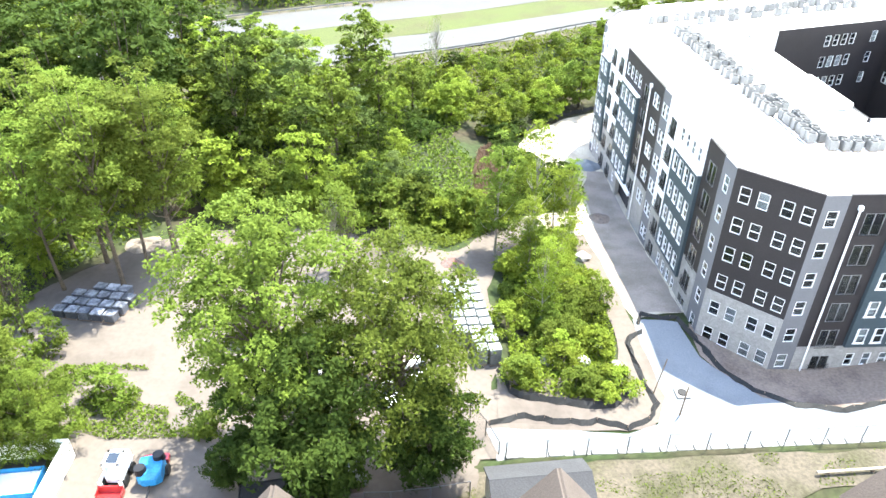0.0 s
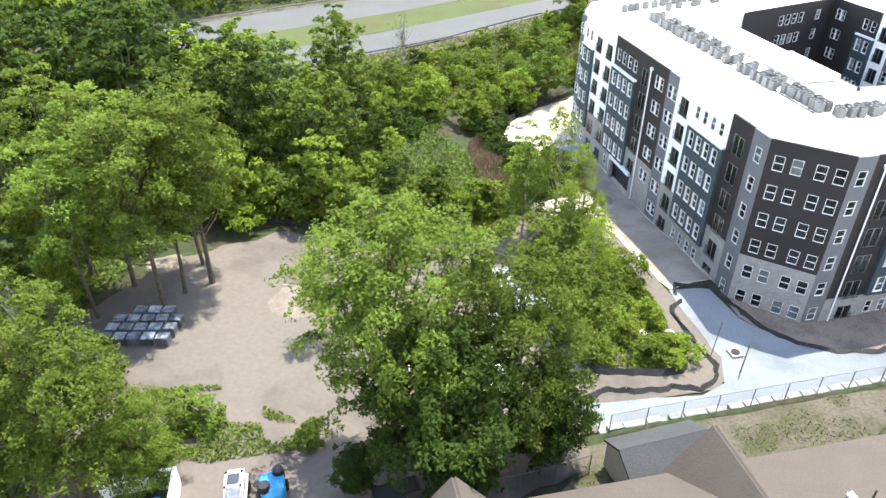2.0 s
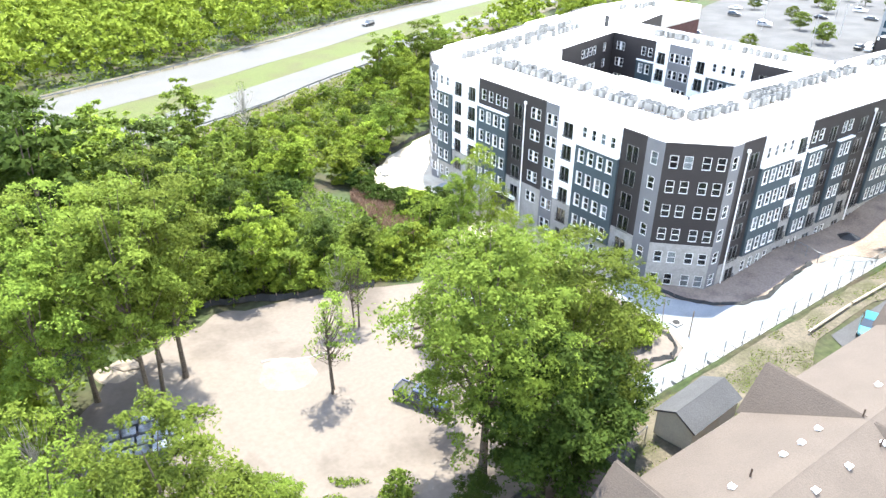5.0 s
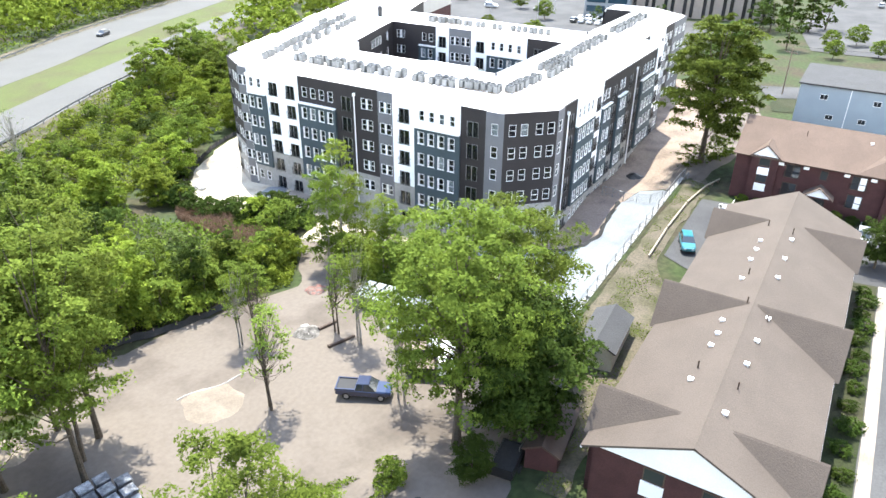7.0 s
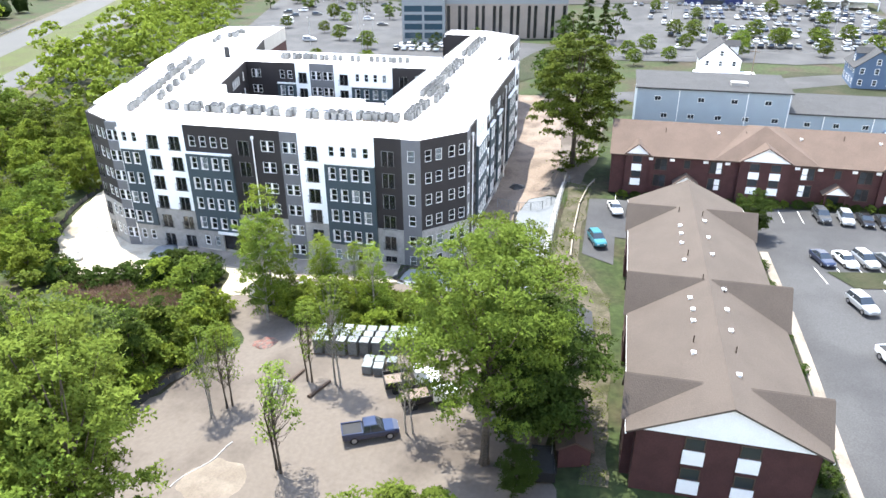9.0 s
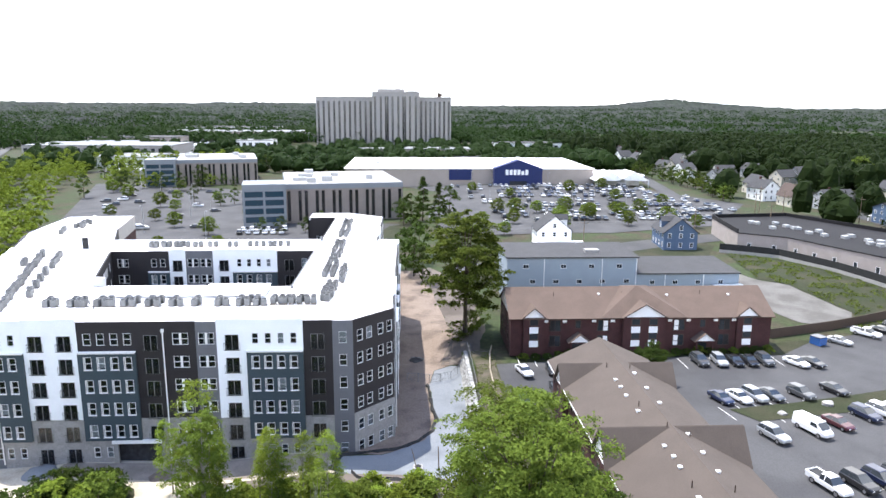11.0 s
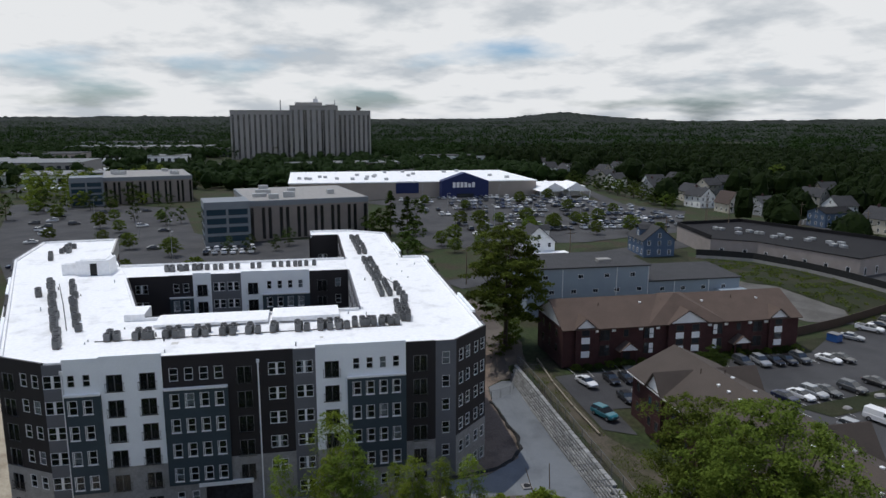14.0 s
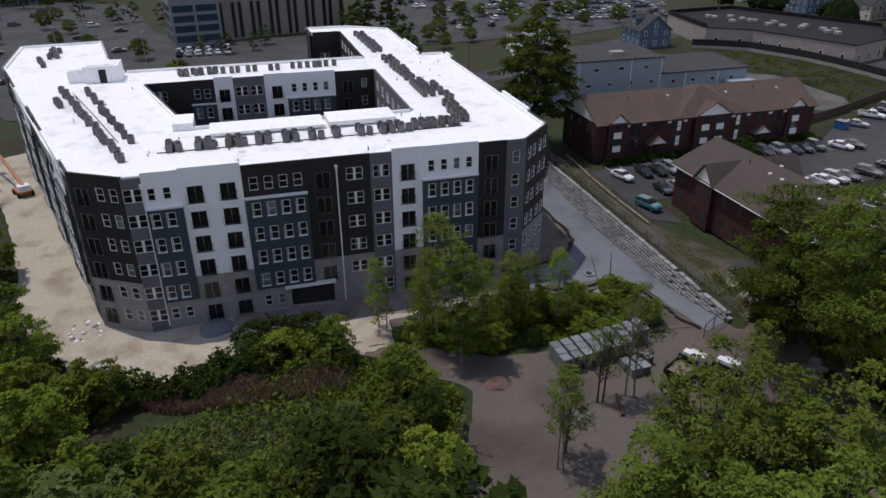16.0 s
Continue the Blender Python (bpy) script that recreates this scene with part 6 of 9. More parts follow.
def grove(name, label, kinds, places):
    """Many far trees as one body of foliage: crowns of the given kinds, each turned and sized by itself."""
    out = []
    for x, y, s, k in places:
        me = kinds[k][1]
        co = np.empty(len(me.vertices) * 3, dtype=np.float32)
        me.vertices.foreach_get("co", co)
        co = co.reshape(-1, 3) * s
        a = (x * 37.7 + y * 91.3) % 6.283
        ca, sa = math.cos(a), math.sin(a)
        out.append(np.stack([co[:, 0] * ca - co[:, 1] * sa + x, co[:, 0] * sa + co[:, 1] * ca + y, co[:, 2] + height(x, y) - 0.4 * s], axis=1).reshape(-1, 3, 3))
    me = quads_mesh(name, np.concatenate(out), LEAF_LIGHT)
    return tagged(new(name, me), label, "woods", kind="stuff")


# large trees near the lot
K_BIG = [tree_kind(1, 22.0, 7.2, 6.8, "round", 40000, 0.25, LEAF_OAK, M_BARK, 260, 34, 0.3, 0.01, 0.36, lobes=34), tree_kind(2, 20.0, 7.2, 3.5, "round", 34000, 0.25, LEAF_OAK, M_BARK, 200, 30, 0.35, 0.015, 0.30, lobes=27)]
K_DENSE = tree_kind(3, 13.0, 5.6, 1.0, "round", 26000, 0.29, LEAF_DARK, M_BARK, 150, 12, 0.2, 0.01, 0.25, lobes=20)
K_FRONT = tree_kind(4, 17.5, 6.0, 1.2, "round", 38000, 0.22, LEAF_OAK, M_BARK, 190, 22, 0.4, 0.015, 0.26, lobes=22)
K_TALL = [tree_kind(5, 23.0, 5.2, 7.0, "round", 17000, 0.27, LEAF_TALL, M_BARK, 130, 26, 0.35, 0.03, 0.24, lobes=18), tree_kind(6, 21.0, 4.8, 7.0, "round", 14000, 0.27, LEAF_TALL, M_BARK, 110, 24, 0.4, 0.04, 0.20, lobes=15)]
K_SPARSE = [tree_kind(7, 11.0, 2.2, 4.0, "tall", 1300, 0.25, LEAF_TALL, M_BARK, 60, 30, 0.4, 0.03, 0.12, 2), tree_kind(8, 12.5, 2.4, 4.5, "tall", 1500, 0.25, LEAF_TALL, M_BIRCH, 60, 30, 0.4, 0.03, 0.11, 2)]
K_SLIM = [tree_kind(9, 14.5, 2.9, 2.0, "tall", 5600, 0.21, LEAF_LIGHT, M_BIRCH, 90, 20, 0.35, 0.02, 0.14), tree_kind(10, 12.0, 2.4, 1.5, "tall", 4200, 0.21, LEAF_LIGHT, M_BIRCH, 70, 16, 0.35, 0.03, 0.11, 2)]
K_ROADSIDE = tree_kind(11, 23.0, 7.2, 5.4, "round", 34000, 0.38, LEAF_OAK, M_BARK, 260, 22, 0.3, 0.01, 0.36, lobes=34)
K_WOOD = [tree_kind(20 + i, h, rx, b, sh, 4100, 0.52, lm, M_BARK, 80, 8, 0.3, 0.02, 0.2, lobes=13) for i, (h, rx, b, sh, lm) in enumerate(((15, 4.4, 2.5, "round", LEAF_OAK), (17, 4.9, 3, "round", LEAF_GREY), (13, 4.0, 1.5, "round", LEAF_LIGHT), (19, 4.6, 4, "tall", LEAF_DARK), (11, 3.8, 0.8, "round", LEAF_LIGHT), (16, 4.4, 2.0, "round", LEAF_LIGHT)))]
K_DARKWOOD = tree_kind(27, 17, 4.8, 2.5, "round", 4600, 0.50, LEAF_DARK, M_BARK, 80, 8, 0.3, 0.02, 0.2, lobes=13)
K_FULL = tree_kind(12, 15.0, 3.3, 1.2, "round", 12000, 0.22, LEAF_OAK, M_BIRCH, 110, 16, 0.3, 0.01, 0.15, lobes=26)
K_SHRUB = [tree_kind(30 + i, h, rx, 0.1, "round", 1700, 0.30, lm, M_BARK, 40, 3, 0.3, 0.02, 0.06) for i, (h, rx, lm) in enumerate(((3.2, 2.0, LEAF_LIGHT), (2.4, 1.6, LEAF_OAK), (4.2, 2.2, LEAF_OAK), (2.2, 1.9, LEAF_DARK), (3.6, 1.9, LEAF_LIGHT)))]
K_DEAD = tree_kind(40, 12.5, 3.0, 3.0, "tall", 260, 0.3, LEAF_GREY, M_BIRCH, 70, 60, 0.4, 0.02, 0.16)
K_MID = [tree_kind(50 + i, h, rx, b, "round", 480, 1.05, lm, M_BARK, 30, 4, 0.3, 0.02, 0.22) for i, (h, rx, b, lm) in enumerate(((10, 3.8, 1.8, LEAF_OAK), (12, 4.2, 2, LEAF_DARK), (8, 3.0, 1.6, LEAF_LIGHT)))]
K_ROUND = [tree_kind(70 + i, h, rx, 0.2, "round", 5600, 0.42, lm, M_BARK, 60, 4, 0.35, 0.02, 0.16, lobes=11) for i, (h, rx, lm) in enumerate(((9.0, 4.6, LEAF_LIGHT), (7.5, 4.4, LEAF_LIGHT), (11.5, 5.0, LEAF_OAK)))]
K_LOT = tree_kind(80, 8.0, 3.7, 1.8, "round", 2600, 0.55, LEAF_OAK, M_BARK, 70, 6, 0.2, 0.01, 0.13)
K_CONE = tree_kind(60, 13, 3.0, 0.4, "cone", 2400, 0.6, LEAF_DARK, M_BARK, 60, 3, 0.12, 0.01, 0.2)
BIGLAB = "large full-leaved maple tree at the edge of the dirt lot"
put_tree(K_BIG[0], -10.2, 36.6, BIGLAB, 1.0, 20, group="large trees")
put_tree(K_BIG[1], -1.4, 36.2, BIGLAB, 1.0, 100, group="large trees")
put_tree(K_DENSE, -7.4, 32.8, "dense dark-leaved tree with low branches behind the sheds", 1.12, 0)
put_tree(K_DENSE, -13.4, 33.4, "dense dark-leaved bush beside parked machines", 0.36, 70)
put_tree(K_DENSE, 0.8, 34.2, "dense dark-leaved tree with low branches beside the shed", 0.72, 130)
put_tree(K_FRONT, -32.5, 37.0, "bright green maple with a dense crown", 1.0, 40)
put_tree(K_FRONT, -38.0, 41.0, "bright green young maple with an open crown", 0.85, 200)
put_tree(K_FRONT, -27.5, 36.5, "bright green young maple with an open crown", 0.55, 300)
for k, (x, y, s) in enumerate(((-29.4, 58.4, 0.98), (-27.9, 61.2, 0.92), (-25.4, 62.8, 1.0), (-26.6, 66.8, 0.95), (-33.0, 63.5, 0.95), (-35.5, 58.5, 0.9), (-37.5, 66.0, 1.0))):
    put_tree(K_TALL[k % 2], x, y, "tall slender tree with a bare trunk and high crown", s, group="tall lot trees")
for k, (x, y, s) in enumerate(((-14.2, 53.0, 1.0), (-8.5, 63.5, 0.8), (-6.7, 62.6, 0.85), (-1.9, 53.3, 1.0), (-1.5, 55.9, 0.85), (-38.5, 50.5, 0.9), (-36.5, 52.2, 0.8), (-7.6, 44.2, 0.8))):
    put_tree(K_SPARSE[k % 2], x, y, "thin sparse young tree standing in the dirt lot", s, group="thin lot trees")
for k, (x, y, s) in enumerate(((13.6, 68.0, 1.1), (16.8, 68.2, 0.9), (11.9, 60.2, 0.75), (19.0, 73.6, 0.8), (12.6, 54.2, 0.7), (16.0, 61.5, 0.7), (14.2, 57.0, 0.65))):
    put_tree(K_SLIM[k % 2], x, y, "slim grey-green tree in the overgrown patch before the building", s, group="slim trees")
put_tree(K_FULL, 9.2, 66.6, "full-leaved upright tree at the edge of the overgrown patch", 1.0, 30)
put_tree(K_FULL, 12.4, 59.6, "full-leaved upright tree at the edge of the overgrown patch", 0.62, 130)
put_tree(K_ROADSIDE, 65.5, 34.9, "tall roadside tree with high spreading crown beside trodden dirt", 1.2, 210, 1.02)
put_tree(K_WOOD[0], -7.7, 116.2, "upright dark green tree standing alone before the highway", 1.1, 40)
put_tree(K_DEAD, 4.6, 125.0, "bare half-dead tree near the highway", 1.0, 0)
put_tree(K_DENSE, 41.0, 8.6, "dark spreading ornamental tree beside the parking lot", 0.55, 15)
rs = random.Random(21)
# shrubs in the overgrown patch
PATCH = [(8.6, 43.5), (12, 42.6), (16.6, 42.8), (18.2, 44.4), (18.4, 47.5), (19.4, 51.5), (19.6, 58), (19.2, 66), (18.2, 71), (13, 70.5), (9.8, 64), (9.0, 55), (8.6, 48)]
n = 0
while n < 52:
    x, y = rs.uniform(8, 20.5), rs.uniform(42, 72)
    if inside(x, y, PATCH):
        put_tree(K_SHRUB[rs.choice((0, 0, 1, 2, 2, 4))], x, y, "leafy green bush in the overgrown patch", rs.uniform(0.5, 0.95), name="bush", category="bush", group="bushes in the patch")
        n += 1
# wood north of the lot and along its edges
BARE = [DIRT_LOT, GRAVEL, SOIL, SITE, FRONT_WING, LEFT_WING, BACK_WING, RIGHT_WING, PARK, DRIVE, VERGE, STRAW_DIRT]


def clear(x, y, pad=1.2):
    if any(inside(x + dx, y + dy, p) for p in BARE for dx, dy in ((0, 0), (pad, 0), (-pad, 0), (0, pad), (0, -pad))):
        return False
    e = (y - (157.6 + 0.45 * x)) * 0.908
    return e < -22 or e > 27


MARSH = [(-1, 80), (5, 75), (13, 77), (15, 84), (15.5, 92), (14, 103), (5, 104), (-1, 96)]
spots = []


def scatter(n, x0, x1, y0, y1, gap, test, tries=12):
    got = 0
    for _ in range(n * tries):
        x, y = rs.uniform(x0, x1), rs.uniform(y0, y1)
        if test(x, y) and all((x - a) ** 2 + (y - b) ** 2 > gap * gap for a, b in spots):
            spots.append((x, y))
            got += 1
            yield x, y
            if got >= n:
                return


for x, y in scatter(100, -95, 2, 68, 112, 5.2, lambda x, y: clear(x, y, 3.2) and not inside(x, y, MARSH) and y > 70 - 0.35 * (x + 8)):
    f = 0.40 if x > -9 and y < 106 else (0.66 if x > -16 else (0.85 if x > -26 else 1.05))
    put_tree(rs.choice(K_WOOD if x > -32 else [K_DARKWOOD, K_DARKWOOD, K_WOOD[3], K_DARKWOOD, K_WOOD[0]]), x, y, "leafy woodland tree in the dense wood", f * rs.uniform(0.85, 1.4), group="woodland trees")
for x, y in scatter(70, -100, -42, 0, 70, 4.5, lambda x, y: clear(x, y, 2.0)):
    put_tree(rs.choice(K_WOOD), x, y, "leafy woodland tree beside the dirt lot", rs.uniform(0.75, 1.0), group="woodland trees")
for x, y in scatter(26, -85, -22, 112, 136, 4.6, lambda x, y: clear(x, y, 2.0)):
    put_tree(rs.choice(K_WOOD if x > -34 else [K_DARKWOOD, K_WOOD[3], K_WOOD[0]]), x, y, "leafy woodland tree near the highway", rs.uniform(0.95, 1.25) if x < -34 else rs.uniform(0.6, 0.8), group="woodland trees")
for x, y in scatter(60, -22, 78, 103, 172, 5.6, lambda x, y: clear(x, y, 2.0) and not inside(x, y, MARSH)):
    low = -26 < x < 42 and (y - (157.6 + 0.45 * x)) * 0.908 > -48
    put_tree(rs.choice(K_ROUND), x, y, "bright green rounded tree between the site and the highway", rs.uniform(0.25, 0.45) if low else rs.uniform(0.6, 1.1), group="highway trees")
for x, y in scatter(110, -30, 60, 72, 165, 2.2, lambda x, y: clear(x, y, 0.8) and not inside(x, y, MARSH)):
    put_tree(K_SHRUB[rs.choice((0, 0, 1, 2, 4, 4, 3))], x, y, "green bush at the edge of the wood", rs.uniform(0.7, 1.3), name="bush", category="bush", group="bushes by the wood")
for x, y in ((16.5, 89.5), (15.0, 91.0), (18.5, 87.5), (14.2, 94.0), (20.2, 85.0), (20.0, 81.5), (17.5, 84.5), (18.2, 79.8), (15.8, 80.2), (15.0, 86.5), (13.8, 97), (14.4, 100.5), (20.8, 88.0), (16.8, 103.5), (21.5, 109.5)):
    put_tree(K_SHRUB[3], x, y, "dark bush at the edge of the construction ground", rs.uniform(0.9, 1.4), name="bush", category="bush", group="bushes by the site")
for x, y in ((-35.5, 43.0), (-34, 46.0), (-37, 45.0), (-31.5, 41.5), (-29.5, 40.2), (-33, 49), (-27.5, 38.4), (-35, 40), (-30, 44.5), (-26, 43), (-24.5, 41.8), (-16.5, 38.8), (67.2, 33.5), (64.0, 36.4), (70, 33), (72, 31.5)):
    put_tree(K_SHRUB[1 + rs.randrange(2)], x, y, "green bush with dense small leaves at the lot's edge", rs.uniform(0.55, 1.0), name="bush", category="bush", group="bushes round the lot")
for k in range(16):
    put_tree(K_SHRUB[3], -10 + 2.9 * k, 8.9 + 0.4 * (k % 2), "rounded clipped shrub along the brick house", rs.uniform(0.4, 0.6), name="bush", category="bush", group="clipped shrubs")
for k in range(22):
    put_tree(K_SHRUB[3 if k % 3 else 1], 52.9, 26 - 2.0 * k, "clipped shrub before the brick house", rs.uniform(0.4, 0.7), name="bush", category="bush", group="clipped shrubs")
for k in range(30):
    x = -24 + 1.05 * k
    y = 77.6 - 0.27 * (x + 24) + rs.uniform(0.6, 4.5) if x < 4 else 70.5 + 0.8 * (x - 4) + rs.uniform(0.8, 4.0)
    put_tree(K_SHRUB[rs.choice((0, 1, 2, 2, 4))], x, y, "leafy green bush behind the silt fence", rs.uniform(0.8, 1.4), name="bush", category="bush", group="bushes behind the fence")
# beyond the highway
FARSIDE = []
for x, y in scatter(300, -150, 190, 130, 330, 4.4, lambda x, y: (y - (157.6 + 0.45 * x)) * 0.908 > 28):
    FARSIDE.append((x, y, rs.choice((0.35, 0.45, 0.5, 0.6, 0.9, 1.2, 1.4)), rs.randrange(3)))
for x, y in scatter(230, -120, 150, 120, 330, 5.2, lambda x, y: 29 < (y - (157.6 + 0.45 * x)) * 0.908 < 115):
    FARSIDE.append((x, y, rs.uniform(0.7, 1.5), rs.randrange(3)))
for x, y in scatter(46, -80, -38, 36, 74, 4.2, lambda x, y: clear(x, y, 2.5)):
    put_tree(rs.choice(K_WOOD[:3] + K_ROUND), x, y, "leafy woodland tree beside the dirt lot", rs.uniform(0.5, 0.85), group="woodland trees")
# street and car park trees further off
for x, y in ((190, -20), (196, -34), (182, -8), (176, -44), (170, -52), (186, 8), (180, 20), (172, 26), (205, -44), (168, -5), (165, 14), (174, -30), (230, -62), (160, 24), (300, 160), (255, 130), (240, 150), (262, 150), (228, 140), (205, 140), (190, 128), (175, 112), (214, 160), (290, 190), (270, 175), (150, 120), (140, 100), (211, -5), (210, -16), (201, -24), (204, -34), (207, 4), (214, 10), (264, -30), (250, 0), (280, -50), (270, 15), (240, -45)):
    put_tree(K_LOT, x, y, "round green car park tree on a planted island", rs.uniform(0.55, 0.85), group="car park trees")
for x, y, s in ((112, 44, 0.8), (120, 46, 0.9), (130, 44, 1.0), (138, 42, 0.8), (106, 42, 0.7), (198, 40, 1.25), (196, 34, 1.1), (202, 30, 1.0), (190, 44, 0.9), (196, 47, 0.7), (330, 174, 1.0), (329, 166, 1.0), (320, 156, 0.9), (324, 199, 0.9), (362, 224, 1.0), (397, 136, 0.9), (244, 126, 0.6), (248, 121, 0.6), (257, 141, 0.6), (178, 95, 0.45), (175, 88, 0.5), (176, 80, 0.45), (184, 76, 0.5), (300, 170, 0.75), (296, 160, 0.8), (302, 151, 0.8), (312, 142, 0.6), (310, 136, 0.5), (189, 47, 0.8), (166, 36, 0.8), (240, 110, 0.6), (300, 190, 0.8), (285, 178, 0.7), (270, 195, 0.9)):
    put_tree(K_CONE if s > 1 else K_MID[1], x, y, "dark green tree beside the office block", s, group="trees by the office")
for x, y in scatter(110, 300, 460, 150, 330, 6, lambda x, y: abs((y - (157.6 + 0.45 * x)) * 0.908) > 24) :
    FARSIDE.append((x, y, rs.uniform(0.7, 1.1), rs.randrange(2)))
for x, y in scatter(90, 84, 330, 150, 300, 5.4, lambda x, y: abs((y - (157.6 + 0.45 * x)) * 0.908) > 22 and (y - (157.6 + 0.45 * x)) < 0 and y > 126 + 0.45 * (x - 84)):
    FARSIDE.append((x, y, rs.uniform(0.6, 1.3), rs.randrange(3)))

for k in range(26):
    t = k / 25
    put_tree(K_MID[1 if k % 3 else 0], 368 - 128 * t + rs.uniform(-3, 3), -94 - 6 * math.sin(3 * t) + rs.uniform(-2, 2), "dark green tree in the row along the street", rs.uniform(0.55, 0.85), group="street trees")
put_tree(K_BIG[1], 297, -192, "broad yellow-green tree beside white houses", 0.9)
grove("highway_grove", "green trees along both sides of the far highway", K_MID, FARSIDE)


# ---- far woods ----
def far_stuff(name, label, points, seed, per=36, size=3.0):
    """Far trees: an uneven lumpy canopy for each, with leaf sprays standing out of it."""
    rsn = np.random.default_rng(seed)
    allq = []
    for x, y, h, r in points:
        z0 = height(x, y)
        th, ph = rsn.uniform(0, 2 * math.pi, per), rsn.uniform(0, 1, per)
        rr = r * np.sqrt(1 - (ph * 0.95) ** 2) * rsn.uniform(0.85, 1.15, per)
        c = np.stack([x + rr * np.cos(th), y + rr * np.sin(th), z0 + h * (0.30 + 0.72 * ph)], axis=1)
        out = np.stack([np.cos(th) * 0.7, np.sin(th) * 0.7, ph], axis=1)
        allq.append(leaf_quads(rsn, c, size * r / 4.0, 0.6, out * 2))
        rings = []
        for f, zz in ((0.62, 0.10), (0.98, 0.42), (0.80, 0.74), (0.38, 0.94)):
            a = 2 * math.pi * (np.arange(7) + rsn.uniform(0, 1)) / 7
            q = r * f * rsn.uniform(0.72, 1.12, 7)
            rings.append(np.stack([x + q * np.cos(a), y + q * np.sin(a), z0 + h * (zz + rsn.uniform(-0.05, 0.05, 7))], axis=1))
        top = np.array([[x, y, z0 + h]]).repeat(7, axis=0)
        for lo, hi in zip(rings, rings[1:]):
            ln, hn = np.roll(lo, -1, axis=0), np.roll(hi, -1, axis=0)
            allq += [np.stack([lo, ln, hn], axis=1), np.stack([lo, hn, hi], axis=1)]
        allq.append(np.stack([rings[-1], np.roll(rings[-1], -1, axis=0), top], axis=1))
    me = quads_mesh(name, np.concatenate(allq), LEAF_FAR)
    return tagged(new(name, me), label, "woods", kind="stuff")


OPEN = [STORELOT, FIELD, WHC, [(120, 60), (235, 40), (250, 100), (345, 120), (345, 215), (215, 180), (120, 140)], [(300, -82), (385, -56), (385, 82), (300, 82)], [(640, -30), (760, -30), (760, 170), (640, 170)], [(80, -30), (150, -46), (150, 40), (80, 40)], [(500, 206), (610, 206), (610, 338), (500, 338)], [(530, 112), (655, 112), (655, 208), (530, 208)], [(388, 180), (470, 180), (470, 248), (388, 248)], [(625, 230), (752, 230), (752, 310), (625, 310)]]


def far_ok(x, y):
    e = (y - (157.6 + 0.45 * x)) * 0.908
    return abs(e) > (26 if x < 420 else 44) and not any(inside(x, y, p) for p in OPEN) and not inside(x, y, PARK)


def near_home(x, y):
    """On a house or in the yards and street on its open side."""
    for a, b in HOMES:
        n = math.hypot(a + 45, b - 72)
        u, v = (-45 - a) / n, (72 - b) / n
        s = (x - a) * u + (y - b) * v
        if -8 < s < 30 and abs((x - a) * v - (y - b) * u) < 9.0:
            return True
    return False


pts = []
while len(pts) < 2000:
    x, y = rs.uniform(120, 700), rs.uniform(-420, -100)
    if far_ok(x, y) and (x - 60) * 0.5 > (-y - 110) * 0.25 and not (y > -165 and x < 520 and rs.random() < 0.8) and not near_home(x, y):
        pts.append((x, y, rs.uniform(9, 18), rs.uniform(4.5, 7.5)))
far_stuff("far_wood", "dense dark green wood with scattered houses", pts, 71, 60, 1.1)
pts = []
while len(pts) < 2900:
    x, y = rs.uniform(385, 1050), rs.uniform(-100, 620)
    if far_ok(x, y) and rs.random() < 0.75:
        pts.append((x, y, rs.uniform(6, 13), rs.uniform(4, 7.5)))
far_stuff("far_wood", "scattered dark green trees between far low buildings", pts, 72, 30, 1.3)
pts = []
while len(pts) < 1300:
    x, y = rs.uniform(150, 1000), rs.uniform(180, 900)
    if (y - (157.6 + 0.45 * x)) * 0.908 > 26:
        pts.append((x, y, rs.uniform(7, 13), rs.uniform(4, 7)))
far_stuff("far_wood", "green wood on the far side of the highway", pts, 73, 40, 1.5)


def hill(r, a, x, y):
    """Height of the far land: a plain that lifts into low ridges and one rounded hill."""
    t = (r - 700) / 4000
    d = math.degrees(a)
    return 46 * t ** 2.2 + 20 * t * noise.noise((x / 700, y / 700, 2.0)) + 8 * noise.noise((x / 260, y / 420, 7.0)) + (34 * math.exp(-((d + 20.5) / 2.3) ** 2) + 18 * math.exp(-((d + 20) / 6.0) ** 2)) * max(0, t - 0.35)


def distant_hills():
    """Wooded land from about a kilometre off to the skyline: an uneven canopy rising into low hills."""
    angs = [radians(a) for a in np.arange(-75, 80.01, 0.2)]
    rads = [700 * (4700 / 700) ** (k / 95) for k in range(96)]
    verts, faces = [], []
    for r in rads:
        for a in angs:
            x, y = r * math.cos(a), 50 + r * math.sin(a)
            tree = 8 + 9 * abs(noise.noise((x / 26, y / 26, 5.0))) + 7 * noise.noise((x / 11, y / 11, 9.0)) + 8 * noise.noise((x / 160, y / 160, 4.0))
            verts.append((x, y, (tree if r > 760 else -3) + hill(r, a, x, y) - 5))
    n = len(angs)
    for j in range(len(rads) - 1):
        for i in range(n - 1):
            faces.append((j * n + i, (j + 1) * n + i, (j + 1) * n + i + 1, j * n + i + 1))
    me = bpy.data.meshes.new("distant_woods")
    me.from_pydata(verts, [], faces)
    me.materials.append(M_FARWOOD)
    tagged(new("distant_woods", me), "dark wooded plain and low hills reaching the skyline", "woods", kind="stuff")


